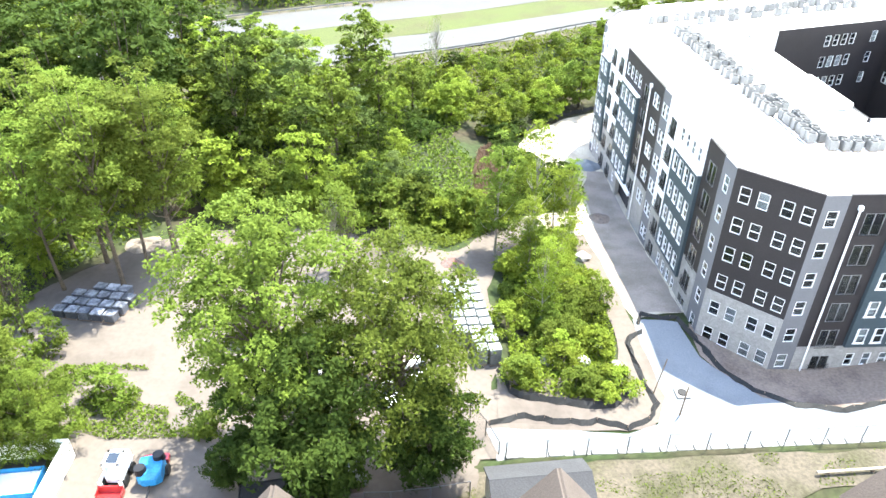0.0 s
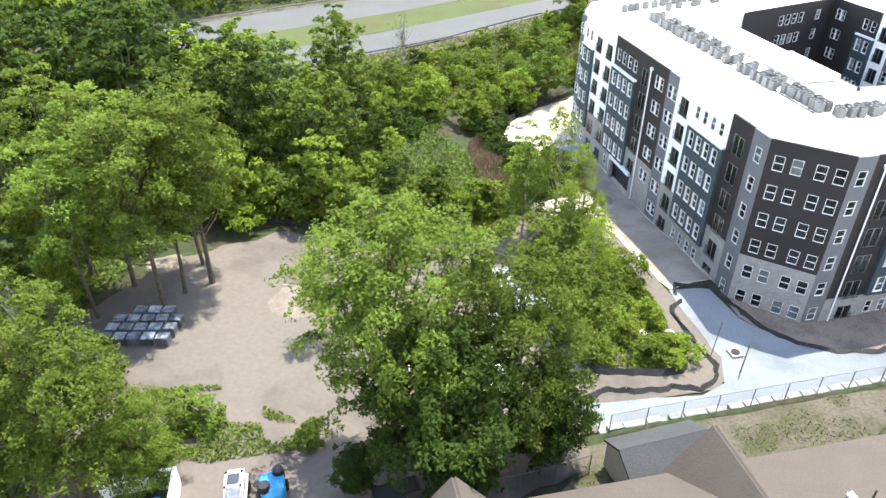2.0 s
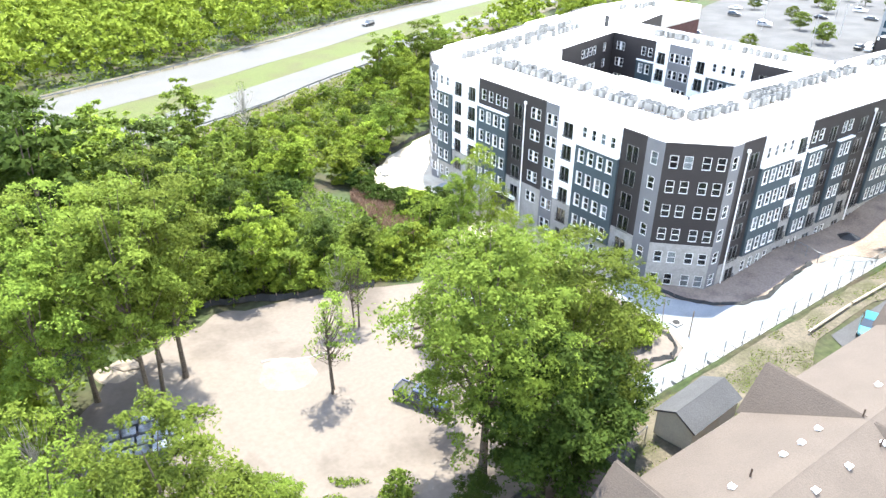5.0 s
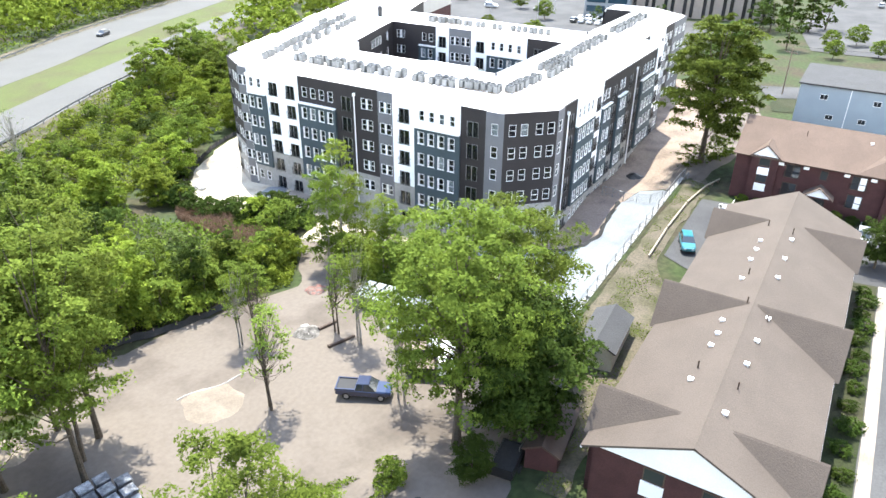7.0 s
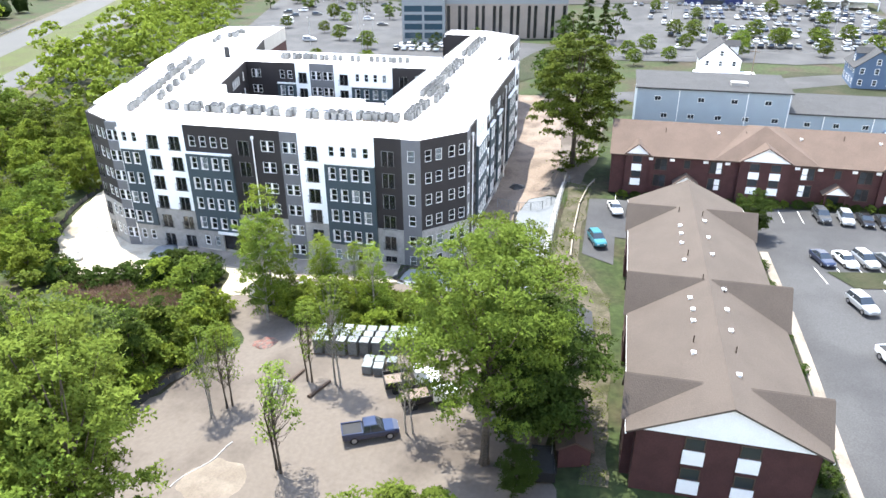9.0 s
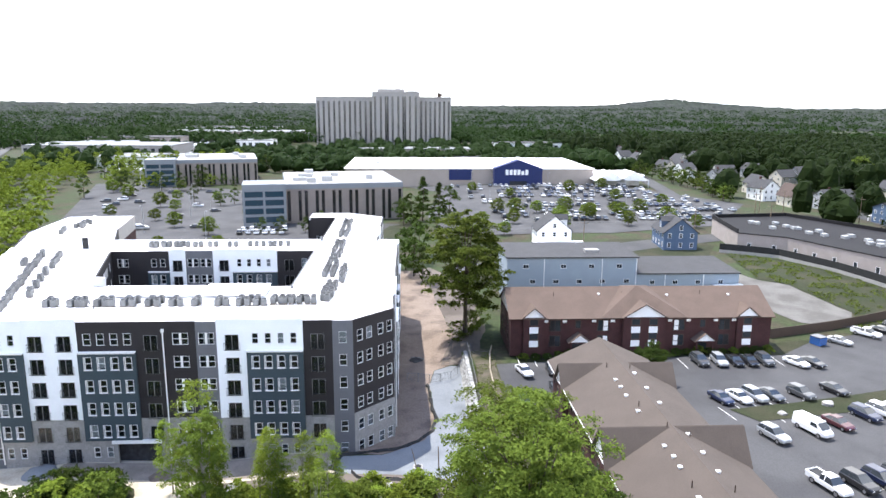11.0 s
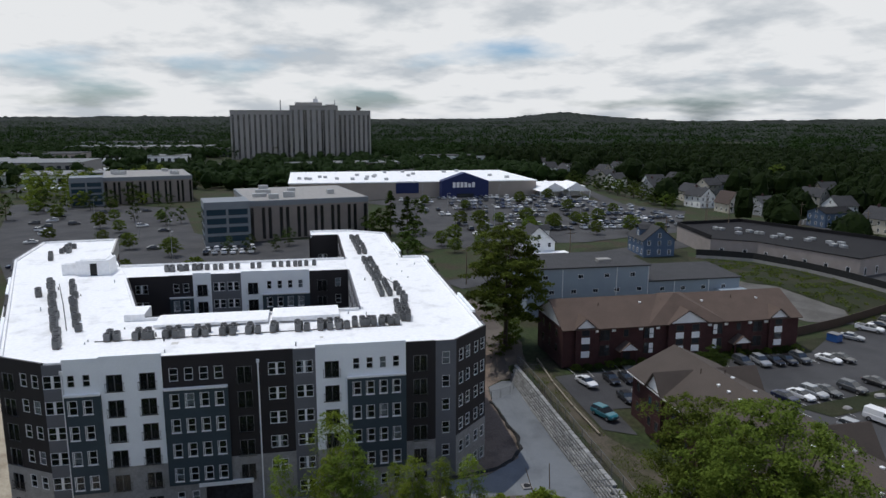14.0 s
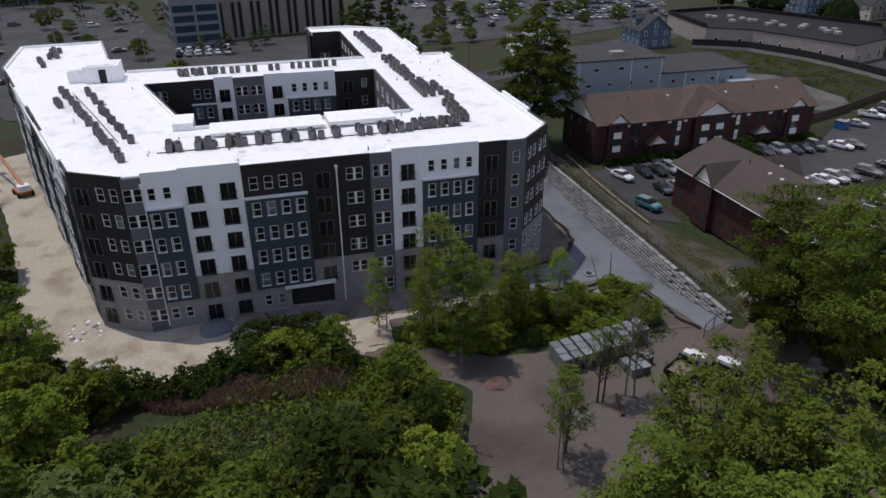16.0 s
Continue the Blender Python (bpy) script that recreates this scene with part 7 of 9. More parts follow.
# near-black mottling puts the shading between far crowns into the colour
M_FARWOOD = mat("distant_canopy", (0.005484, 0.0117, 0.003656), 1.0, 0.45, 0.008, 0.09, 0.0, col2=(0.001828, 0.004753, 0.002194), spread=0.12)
distant_hills()
rsn = np.random.default_rng(75)
far = []
for _ in range(9000):
    r, a = 720 * (3400 / 720) ** rsn.uniform(0, 1), radians(rsn.uniform(-48, 36))
    x, y = r * math.cos(a), 50 + r * math.sin(a)
    if noise.noise((x / 150, y / 150, 3.0)) < -0.25:
        continue
    far.append((x, y, hill(r, a, x, y) + rsn.uniform(4, 12), 4 + r / 420))
far = np.repeat(np.array(far), 16, axis=0)
th, ph = rsn.uniform(0, 2 * math.pi, len(far)), rsn.uniform(0, 1, len(far))
rr = far[:, 3] * np.sqrt(1 - (0.95 * ph) ** 2)
cen = np.stack([far[:, 0] + rr * np.cos(th), far[:, 1] + rr * np.sin(th), far[:, 2] + far[:, 3] * 0.9 * ph], axis=1)
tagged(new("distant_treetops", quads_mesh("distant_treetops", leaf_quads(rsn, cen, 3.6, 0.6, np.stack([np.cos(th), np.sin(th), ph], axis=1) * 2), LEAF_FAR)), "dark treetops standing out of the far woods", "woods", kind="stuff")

# ---- vehicles ----
def loft(bm, sections):
    """A closed skin through cross-sections (lists of points of equal length)."""
    rings = [[bm.verts.new(p) for p in s] for s in sections]
    n = len(rings[0])
    for r, s in zip(rings, rings[1:]):
        for k in range(n):
            bm.faces.new((r[k], r[(k + 1) % n], s[(k + 1) % n], s[k]))
    bm.faces.new(rings[0][::-1]), bm.faces.new(rings[-1])
    bmesh.ops.recalc_face_normals(bm, faces=bm.faces[:])


def ring_at(x, w, z0, z1, r=0.12):
    """An octagonal cross-section of the body at x."""
    return [(x, -w + r, z0), (x, w - r, z0), (x, w, z0 + r), (x, w, z1 - r), (x, w - r, z1), (x, -w + r, z1), (x, -w, z1 - r), (x, -w, z0 + r)]


# kind: length, half width, body stations (x, half width, bottom, top), cabin stations (x, half width at top, top), wheel places
CARS = {
    "sedan": (0.90, [(-2.3, 0.72, 0.42, 0.82), (-2.15, 0.86, 0.30, 0.98), (-1.3, 0.90, 0.26, 1.00), (1.0, 0.90, 0.26, 0.96), (1.9, 0.86, 0.28, 0.86), (2.3, 0.68, 0.38, 0.70)], [(-1.75, 0.62, 0.98), (-1.0, 0.62, 1.42), (0.15, 0.62, 1.45), (1.05, 0.70, 0.95)], (-1.4, 1.4), 0.32),
    "suv": (0.94, [(-2.3, 0.80, 0.48, 1.05), (-2.2, 0.90, 0.36, 1.12), (-1.3, 0.94, 0.32, 1.14), (1.0, 0.94, 0.32, 1.10), (1.95, 0.90, 0.34, 1.02), (2.3, 0.76, 0.42, 0.82)], [(-2.15, 0.68, 1.15), (-1.85, 0.68, 1.68), (0.1, 0.68, 1.74), (1.05, 0.74, 1.10)], (-1.4, 1.42), 0.36),
    "van": (0.98, [(-2.75, 0.86, 0.5, 1.2), (-2.7, 0.98, 0.4, 1.25), (-1.3, 0.98, 0.36, 1.25), (1.3, 0.98, 0.36, 1.25), (2.2, 0.94, 0.4, 1.2), (2.75, 0.80, 0.45, 0.95)], [(-2.7, 0.86, 1.25), (-2.65, 0.86, 2.05), (1.2, 0.84, 2.08), (2.1, 0.84, 1.25)], (-1.7, 1.75), 0.38),
    "pickup": (0.96, [(-2.75, 0.86, 0.55, 1.10), (-2.7, 0.94, 0.45, 1.15), (-1.3, 0.96, 0.40, 1.15), (1.2, 0.96, 0.40, 1.14), (2.2, 0.92, 0.42, 1.08), (2.7, 0.78, 0.5, 0.9)], [(-0.75, 0.70, 1.15), (-0.60, 0.70, 1.80), (0.55, 0.70, 1.84), (1.35, 0.76, 1.12)], (-1.65, 1.75), 0.40),
}
PAINTS = {"white": (0.72, 0.72, 0.72), "silver": (0.36, 0.37, 0.38), "black": (0.012, 0.012, 0.014), "dark grey": (0.055, 0.058, 0.062), "dark blue": (0.007, 0.013, 0.042), "maroon": (0.06, 0.012, 0.016), "teal": (0.03, 0.15, 0.18), "blue": (0.03, 0.10, 0.30), "red": (0.30, 0.02, 0.02)}
PAINT = {k: plainmat(k.replace(" ", "_") + "_paint", v, 0.28, 0.25 if k == "silver" else 0.0, 0.5, 0.6) for k, v in PAINTS.items()}
M_TYRE = mat("tyre_rubber", (0.018, 0.018, 0.018), 0.9, 0.2, 2.0, 12.0)
M_RIM = plainmat("alloy_rim", (0.35, 0.35, 0.36), 0.35, 0.8)
M_LAMP = plainmat("lamp_lens", (0.7, 0.7, 0.68), 0.15, 0.0, 0.8)
M_TAIL = plainmat("red_lamp_lens", (0.35, 0.01, 0.01), 0.2, 0.0, 0.8)
car_cache = {}


def mesh_of(name, bm, material):
    me = bpy.data.meshes.new(name)
    bm.to_mesh(me)
    bm.free()
    me.materials.append(material)
    return me


def car_parts(kind, colour):
    if (kind, colour) in car_cache:
        return car_cache[kind, colour]
    hw, body, cab, wheels, wr = CARS[kind]
    bm = bmesh.new()
    loft(bm, [ring_at(*s) for s in body])
    out = [("body", mesh_of("body", bm, PAINT[colour]), Matrix())]
    bm = bmesh.new()
    base = cab[0][2]
    (x0, w0, z0), (x1, w1, z1), (x2, w2, z2), (x3, w3, z3) = cab
    wb = hw - 0.04
    pts = [(x0, -wb, base - 0.03), (x0, wb, base - 0.03), (x1, w1, z1 - 0.05), (x1, -w1, z1 - 0.05), (x2, w2, z2 - 0.05), (x2, -w2, z2 - 0.05), (x3, wb, z3 - 0.03), (x3, -wb, z3 - 0.03)]
    solid(bm, pts, [(0, 1, 2, 3), (3, 2, 4, 5), (5, 4, 6, 7), (0, 3, 5, 7), (1, 6, 4, 2), (0, 7, 6, 1)])
    bmesh.ops.recalc_face_normals(bm, faces=bm.faces[:])
    out.append(("glasshouse", mesh_of("glasshouse", bm, M_DARKGLASS if kind != "van" else PAINT[colour]), Matrix()))
    bm = bmesh.new()
    solid(bm, [(x1 - 0.06, -w1 - 0.02, z1 - 0.08), (x1 - 0.06, w1 + 0.02, z1 - 0.08), (x2 + 0.08, w2 + 0.02, z2 - 0.09), (x2 + 0.08, -w2 - 0.02, z2 - 0.09), (x1, -w1 + 0.06, z1), (x1, w1 - 0.06, z1), (x2, w2 - 0.06, z2), (x2, -w2 + 0.06, z2)], [(3, 2, 1, 0), (4, 5, 6, 7), (0, 1, 5, 4), (1, 2, 6, 5), (2, 3, 7, 6), (3, 0, 4, 7)])
    for s in (-1, 1):
        xm = (x1 + x2) / 2
        solid(bm, [(xm - 0.05, s * (wb + 0.005), base), (xm + 0.05, s * (wb + 0.005), base), (xm + 0.05, s * (w1 + 0.012), z1 - 0.06), (xm - 0.05, s * (w1 + 0.012), z1 - 0.06)], [(0, 1, 2, 3)])
    out.append(("roof", mesh_of("roof", bm, PAINT[colour]), Matrix()))
    if kind == "van":
        out.append(("windscreen", mesh_of("windscreen", solid(bmesh.new(), [(2.13, -0.78, 1.3), (2.13, 0.78, 1.3), (1.32, 0.80, 2.0), (1.32, -0.80, 2.0)], [(0, 1, 2, 3)]), M_DARKGLASS), Matrix()))
        for s in (-1, 1):
            out.append(("side_window", mesh_of("side_window", solid(bmesh.new(), [(0.3, s * 0.955, 1.4), (1.5, s * 0.955, 1.4), (1.2, s * 0.89, 1.9), (0.3, s * 0.89, 1.9)], [(0, 1, 2, 3)]), M_DARKGLASS), Matrix()))
    if kind == "pickup":
        out.append(("bed_floor", mesh_of("bed_floor", boxes((-2.62, -0.85, -0.78, 0.78, 1.145, 1.165)), M_BLACK), Matrix()))
        out.append(("bed_rail", mesh_of("bed_rail", boxes((-2.72, -0.78, -0.95, -0.80, 1.1, 1.26), (-2.72, -0.78, 0.80, 0.95, 1.1, 1.26), (-2.76, -2.66, -0.95, 0.95, 1.0, 1.25)), PAINT[colour]), Matrix()))
    tyre, rim = car_cache.get("wheel", (None, None))
    if not tyre:
        bm = bmesh.new()
        bmesh.ops.create_cone(bm, cap_ends=True, segments=14, radius1=1.0, radius2=1.0, depth=0.22, matrix=pose(0, 0, 0, 90))
        tyre = mesh_of("tyre", bm, M_TYRE)
        bm = bmesh.new()
        bmesh.ops.create_cone(bm, cap_ends=True, segments=10, radius1=0.62, radius2=0.62, depth=0.24, matrix=pose(0, 0, 0, 90))
        rim = mesh_of("rim", bm, M_RIM)
        car_cache["wheel"] = (tyre, rim)
    for x in wheels:
        for s in (-1, 1):
            out.append(("wheel", (tyre, rim), Matrix.Translation((x, s * (hw - 0.1), wr)) @ Matrix.Diagonal((wr, 1, wr, 1))))
    xe, xb = body[-1][0], body[0][0]
    for s in (-1, 1):
        out.append(("headlight", mesh_of("headlight", boxes((xe - 0.14, xe + 0.01, s * 0.5 - 0.14, s * 0.5 + 0.14, body[-1][3] - 0.18, body[-1][3] - 0.02)), M_LAMP), Matrix()))
        out.append(("tail_light", mesh_of("tail_light", boxes((xb - 0.01, xb + 0.1, s * 0.6 - 0.1, s * 0.6 + 0.1, body[0][3] - 0.24, body[0][3] - 0.04)), M_TAIL), Matrix()))
    car_cache[kind, colour] = out
    return out


def car(x, y, rz, kind, colour, where, group="parked cars", s=0.92, full=True):
    noun = {"sedan": "sedan", "suv": "sport utility car", "van": "cargo van", "pickup": "pickup truck"}[kind]
    t = thing("car" if kind in ("sedan", "suv") else ("van" if kind == "van" else "pickup_truck"), pose(x, y, height(x, y) + 0.13, 0, 0, rz) @ Matrix.Scale(s, 4), colour + " " + noun + " parked " + where, "car" if kind in ("sedan", "suv") else noun, group)
    for n, me, m in car_parts(kind, colour):
        if n == "wheel":
            if not full:
                continue
            w = new("wheel", me[0])
            w.parent, w.matrix_basis = t, m
            if full:
                new("rim", me[1]).parent = w
        elif full or n not in ("headlight", "tail_light"):
            o = new(n, me)
            o.parent, o.matrix_basis = t, m
    return t


LOT = "by the brick house"
for x, y, rz, k, c in (
        (48.6, -2.3, 185, "suv", "dark grey"), (48.2, -5.4, 178, "suv", "silver"), (48.2, -8.0, 182, "sedan", "black"), (48.1, -10.4, 180, "sedan", "black"), (48.2, -13.0, 181, "suv", "dark grey"), (47.2, -17.8, 205, "sedan", "white"), (47.0, -20.4, 202, "sedan", "black"),
        (33.6, 0.9, 196, "sedan", "dark blue"), (33.7, -1.8, 196, "sedan", "white"), (34.0, -4.2, 195, "suv", "silver"), (34.3, -6.8, 196, "sedan", "dark grey"), (34.6, -11.4, 198, "suv", "dark grey"), (36.0, -17.2, 200, "sedan", "black"),
        (21.8, -0.6, 198, "suv", "silver"), (23.2, -6.4, 198, "van", "white"), (24.8, -10.8, 198, "sedan", "maroon"), (27.4, -16.2, 198, "suv", "dark blue"), (28.2, -19.2, 200, "suv", "white"), (29.2, -22.3, 200, "sedan", "silver"), (30.2, -25.6, 200, "suv", "black"),
        (10.4, -0.8, 196, "pickup", "white"), (10.6, -4.4, 196, "suv", "black"), (11.2, -7.3, 196, "suv", "dark blue"), (11.9, -10.2, 197, "suv", "dark grey"), (12.8, -13.4, 197, "suv", "silver"), (13.6, -16.4, 197, "sedan", "black"),
        (57.6, -31.6, 214, "sedan", "silver"), (61.6, -39.2, 214, "pickup", "white"), (63.2, -43.4, 214, "sedan", "black"), (65.0, -47.2, 214, "suv", "dark grey"),
        (47.4, 22.3, 180, "sedan", "black"), (47.3, 19.6, 180, "sedan", "black"), (47.4, 17.2, 180, "suv", "silver"), (48.0, 12.8, 180, "sedan", "black"), (48.0, 10.4, 180, "suv", "silver"), (46.3, 27.0, 195, "sedan", "white")):
    car(x, y, rz, k, c, LOT)
car(34.6, 29.2, 200, "suv", "teal", "on asphalt near the gravel yard")
car(40.0, 23.2, 180, "sedan", "black", "beside the tan-roofed house")
car(40.2, 20.6, 180, "sedan", "silver", "beside the tan-roofed house")
car(-8.8, 47.3, -64, "pickup", "dark blue", "on the dirt lot", s=0.94)
rngk = random.Random(9)
COL = ("white", "silver", "black", "dark grey", "silver", "dark blue", "silver", "black", "dark grey", "white", "dark grey", "dark grey", "silver", "black")
n = 0
for row in range(9):
    x = 292 - row * 13.0
    for k in range(38):
        y = 26 - 2.75 * k - row * 2.0
        if inside(x, y, STORELOT) and rngk.random() < (0.72 if 8 < k < 34 else 0.42) and n < 200:
            car(x + rngk.uniform(-0.5, 0.5), y, rngk.choice((0, 180)) + rngk.uniform(-4, 4), rngk.choice(("sedan", "suv", "suv")), rngk.choice(COL), "in the store car park", "store car park cars", 1.0, False)
            n += 1
OLOT = [(122, 72), (190, 48), (198, 96), (222, 112), (300, 128), (330, 185), (330, 215), (208, 176), (150, 150), (122, 136)]
for k in range(26):
    x, y = 180 + rngk.uniform(-30, 120), 130 + rngk.uniform(-30, 60)
    if inside(x, y, OLOT):
        car(x, y, -76 + rngk.choice((0, 180)), rngk.choice(("sedan", "suv")), rngk.choice(COL), "in the office car park", "office car park cars", 1.0, False)
for k in range(12):
    car(176 + (k // 6) * 6, 102 - 2.8 * (k % 6), 10, rngk.choice(("sedan", "suv")), rngk.choice(("white", "silver", "white", "black")), "beside the office block", "office car park cars", 1.0, False)
car(76.0, 206.0, 204, "suv", "black", "on the far carriageway", "highway cars", 1.0)
# cars too far off to tell apart, on the car parks of the distant shops
M_FARCAR = mat("far_car_paint", (0.55, 0.56, 0.58), 0.35, 0.3, 0.05, 1.0, island=0.75)
rngf = random.Random(44)
verts, faces = [], []
for px0, px1, py0, py1, n_ in ((520, 590, 215, 330, 120), (545, 640, 120, 200, 110), (400, 460, 190, 240, 60), (640, 740, 240, 300, 80)):
    for k in range(n_):
        x, y = px0 + 7.0 * round(rngf.uniform(0, (px1 - px0) / 7.0)), py0 + 3.0 * round(rngf.uniform(0, (py1 - py0) / 3.0))
        z, i = height(x, y) + 0.4, len(verts)
        for sx_, sy_, dz in ((2.2, 0.9, 0), (2.1, 0.88, 0.75), (1.2, 0.75, 1.25)):
            verts += [(x - sx_, y - sy_, z + dz), (x + sx_, y - sy_, z + dz), (x + sx_, y + sy_, z + dz), (x - sx_, y + sy_, z + dz)]
        for j in (0, 4):
            faces += [(i + j + q, i + j + (q + 1) % 4, i + j + 4 + (q + 1) % 4, i + j + 4 + q) for q in range(4)]
        faces.append((i + 8, i + 9, i + 10, i + 11))
me = bpy.data.meshes.new("distant_cars")
me.from_pydata(verts, [], faces)
me.materials.append(M_FARCAR)
tagged(new("distant_cars", me), "rows of small cars parked before far shops", "cars", kind="stuff")


# ---- lorries and machines on the dirt lot ----
def dump_truck(x, y, rz, label):
    t = thing("dump_truck", pose(x, y, height(x, y) + 0.08, 0, 0, rz), label, "truck", "small dump trucks")
    bm = bmesh.new()
    loft(bm, [ring_at(0.9, 0.95, 0.6, 1.5), ring_at(1.9, 0.95, 0.6, 1.45), ring_at(2.6, 0.85, 0.62, 1.2)])
    part("hood", bm, PAINT["white"], t)
    bm = bmesh.new()
    solid(bm, [(0.0, -0.95, 0.7), (0.0, 0.95, 0.7), (1.3, 0.95, 0.7), (1.3, -0.95, 0.7), (0.05, -0.82, 2.15), (0.05, 0.82, 2.15), (0.8, 0.82, 2.15), (0.8, -0.82, 2.15)], [(3, 2, 1, 0), (4, 5, 6, 7), (0, 1, 5, 4), (1, 2, 6, 5), (2, 3, 7, 6), (3, 0, 4, 7)])
    part("cab", bm, PAINT["white"], t, "white steel cab")
    part("windscreen", solid(bmesh.new(), [(1.24, -0.8, 1.45), (1.24, 0.8, 1.45), (0.88, 0.76, 2.08), (0.88, -0.76, 2.08)], [(0, 1, 2, 3)]), M_DARKGLASS, t)
    part("dump_body", boxes((-3.0, -0.15, -1.05, 1.05, 0.85, 0.95), (-3.0, -0.15, -1.08, -1.0, 0.95, 1.55), (-3.0, -0.15, 1.0, 1.08, 0.95, 1.55), (-0.22, -0.12, -1.08, 1.08, 0.95, 1.9), (-3.05, -2.97, -1.08, 1.08, 0.95, 1.5)), M_BLACK, t, "black steel tipper body")
    part("chassis", boxes((-3.0, 2.5, -0.45, 0.45, 0.45, 0.7)), M_BLACK, t)
    part("load", boxes((-2.9, -0.3, -0.95, 0.95, 0.95, 1.2)), M_SOIL, t, "heap of brown soil")
    for wx in (-2.0, 1.8):
        for s in (-1, 1):
            bm = bmesh.new()
            bmesh.ops.create_cone(bm, cap_ends=True, segments=14, radius1=0.42, radius2=0.42, depth=0.3, matrix=pose(wx, s * 0.88, 0.42, 90))
            part("wheel", bm, M_TYRE, t)
    return t


dump_truck(-2.6, 43.2, -62, "white dump truck with black tipper body on the dirt lot")
dump_truck(-0.4, 45.6, -62, "white dump truck with black tipper body on the dirt lot")


def skid_steer(x, y, rz):
    t = thing("skid_steer", pose(x, y, height(x, y) + 0.06, 0, 0, rz), "white and red compact skid-steer loader on dirt", "loader")
    part("body", boxes((-1.3, 0.6, -0.55, 0.55, 0.35, 1.15), (-1.45, -0.9, -0.6, 0.6, 0.5, 1.5)), PAINT["white"], t)
    part("cab_frame", boxes((-0.8, -0.7, -0.55, -0.45, 1.15, 2.05), (-0.8, -0.7, 0.45, 0.55, 1.15, 2.05), (0.4, 0.5, -0.55, -0.45, 1.15, 2.05), (0.4, 0.5, 0.45, 0.55, 1.15, 2.05), (-0.85, 0.55, -0.6, -0.42, 2.02, 2.12), (-0.85, 0.55, 0.42, 0.6, 2.02, 2.12), (-0.85, -0.6, -0.6, 0.6, 2.02, 2.12), (0.35, 0.55, -0.6, 0.6, 2.02, 2.12)), PAINT["white"], t, "white cab frame")
    part("cab_roof", boxes((-0.6, 0.35, -0.42, 0.42, 2.03, 2.09)), M_DARKGLASS, t)
    for s in (-1, 1):
        part("lift_arm", boxes((-1.3, 1.1, s * 0.72 - 0.08, s * 0.72 + 0.08, 0.9, 1.1), (0.95, 1.2, s * 0.72 - 0.08, s * 0.72 + 0.08, 0.3, 1.1)), PAINT["white"], t)
    part("bucket", boxes((1.15, 1.25, -0.9, 0.9, 0.1, 0.75), (1.2, 1.9, -0.9, 0.9, 0.08, 0.16), (1.2, 1.8, -0.92, -0.86, 0.1, 0.55), (1.2, 1.8, 0.86, 0.92, 0.1, 0.55)), PAINT["red"], t, "red bucket")
    for wx in (-0.75, 0.45):
        for s in (-1, 1):
            bm = bmesh.new()
            bmesh.ops.create_cone(bm, cap_ends=True, segments=14, radius1=0.4, radius2=0.4, depth=0.28, matrix=pose(wx, s * 0.72, 0.4, 90))
            part("wheel", bm, M_TYRE, t)


skid_steer(-21.7, 34.2, -92)
M_BLUEPAINT = mat("bright_blue_steel", (0.03, 0.22, 0.45), 0.45, 0.15, 1.5, 8.0)
t = thing("tow_machine", pose(-19.2, 34.3, height(-19.2, 34.3) + 0.05, 0, 0, 95), "bright blue towed machine with black drums beside the loader", "machine")
bm = bmesh.new()
loft(bm, [ring_at(-1.2, 0.5, 0.5, 1.1), ring_at(-0.9, 0.85, 0.4, 1.5), ring_at(0.6, 0.85, 0.4, 1.55), ring_at(1.1, 0.5, 0.5, 1.1)])
part("body", bm, M_BLUEPAINT, t)
for px, py in ((-0.6, 0.55), (0.5, -0.5)):
    bm = bmesh.new()
    bmesh.ops.create_cone(bm, cap_ends=True, segments=14, radius1=0.45, radius2=0.38, depth=0.5, matrix=Matrix.Translation((px, py, 1.62)))
    part("drum", bm, M_BLACK, t)
part("drawbar", boxes((-2.3, -1.1, -0.06, 0.06, 0.45, 0.55)), M_BLACK, t)
for s in (-1, 1):
    bm = bmesh.new()
    bmesh.ops.create_cone(bm, cap_ends=True, segments=14, radius1=0.4, radius2=0.4, depth=0.25, matrix=pose(0.2, s * 0.95, 0.4, 90))
    part("wheel", bm, M_TYRE, t)
part("red_guard", boxes((0.9, 1.5, -0.9, 0.9, 0.3, 0.75)), PAINT["red"], t)
# walled dumpster bay
t = thing("dumpster", pose(-28.2, 33.2, height(-28.2, 33.2), 0, 0, 4), "blue steel dumpster full of white bags beside a pale wall", "dumpster")
part("tub", boxes((-1.6, 1.6, -1.2, 1.2, 0.05, 0.12), (-1.6, -1.52, -1.2, 1.2, 0.12, 1.5), (1.52, 1.6, -1.2, 1.2, 0.12, 1.5), (-1.6, 1.6, -1.2, -1.12, 0.12, 1.5), (-1.6, 1.6, 1.12, 1.2, 0.12, 1.5)), M_BLUEPAINT, t)
part("rubbish", boxes((-1.4, 1.4, -1.0, 1.0, 0.12, 1.2)), M_TRIM, t, "white plastic bags")
part("lid", boxes((-1.6, 1.6, 1.15, 1.9, 1.5, 1.56)), M_BLACK, t)
tagged(part("enclosure_wall", boxes((-26.0, -25.7, 30.5, 36.2, 3.6, 5.9), (-31.0, -25.7, 36.2, 36.5, 3.6, 5.9)), M_TRIM, None), "white panelled dumpster enclosure", "wall")


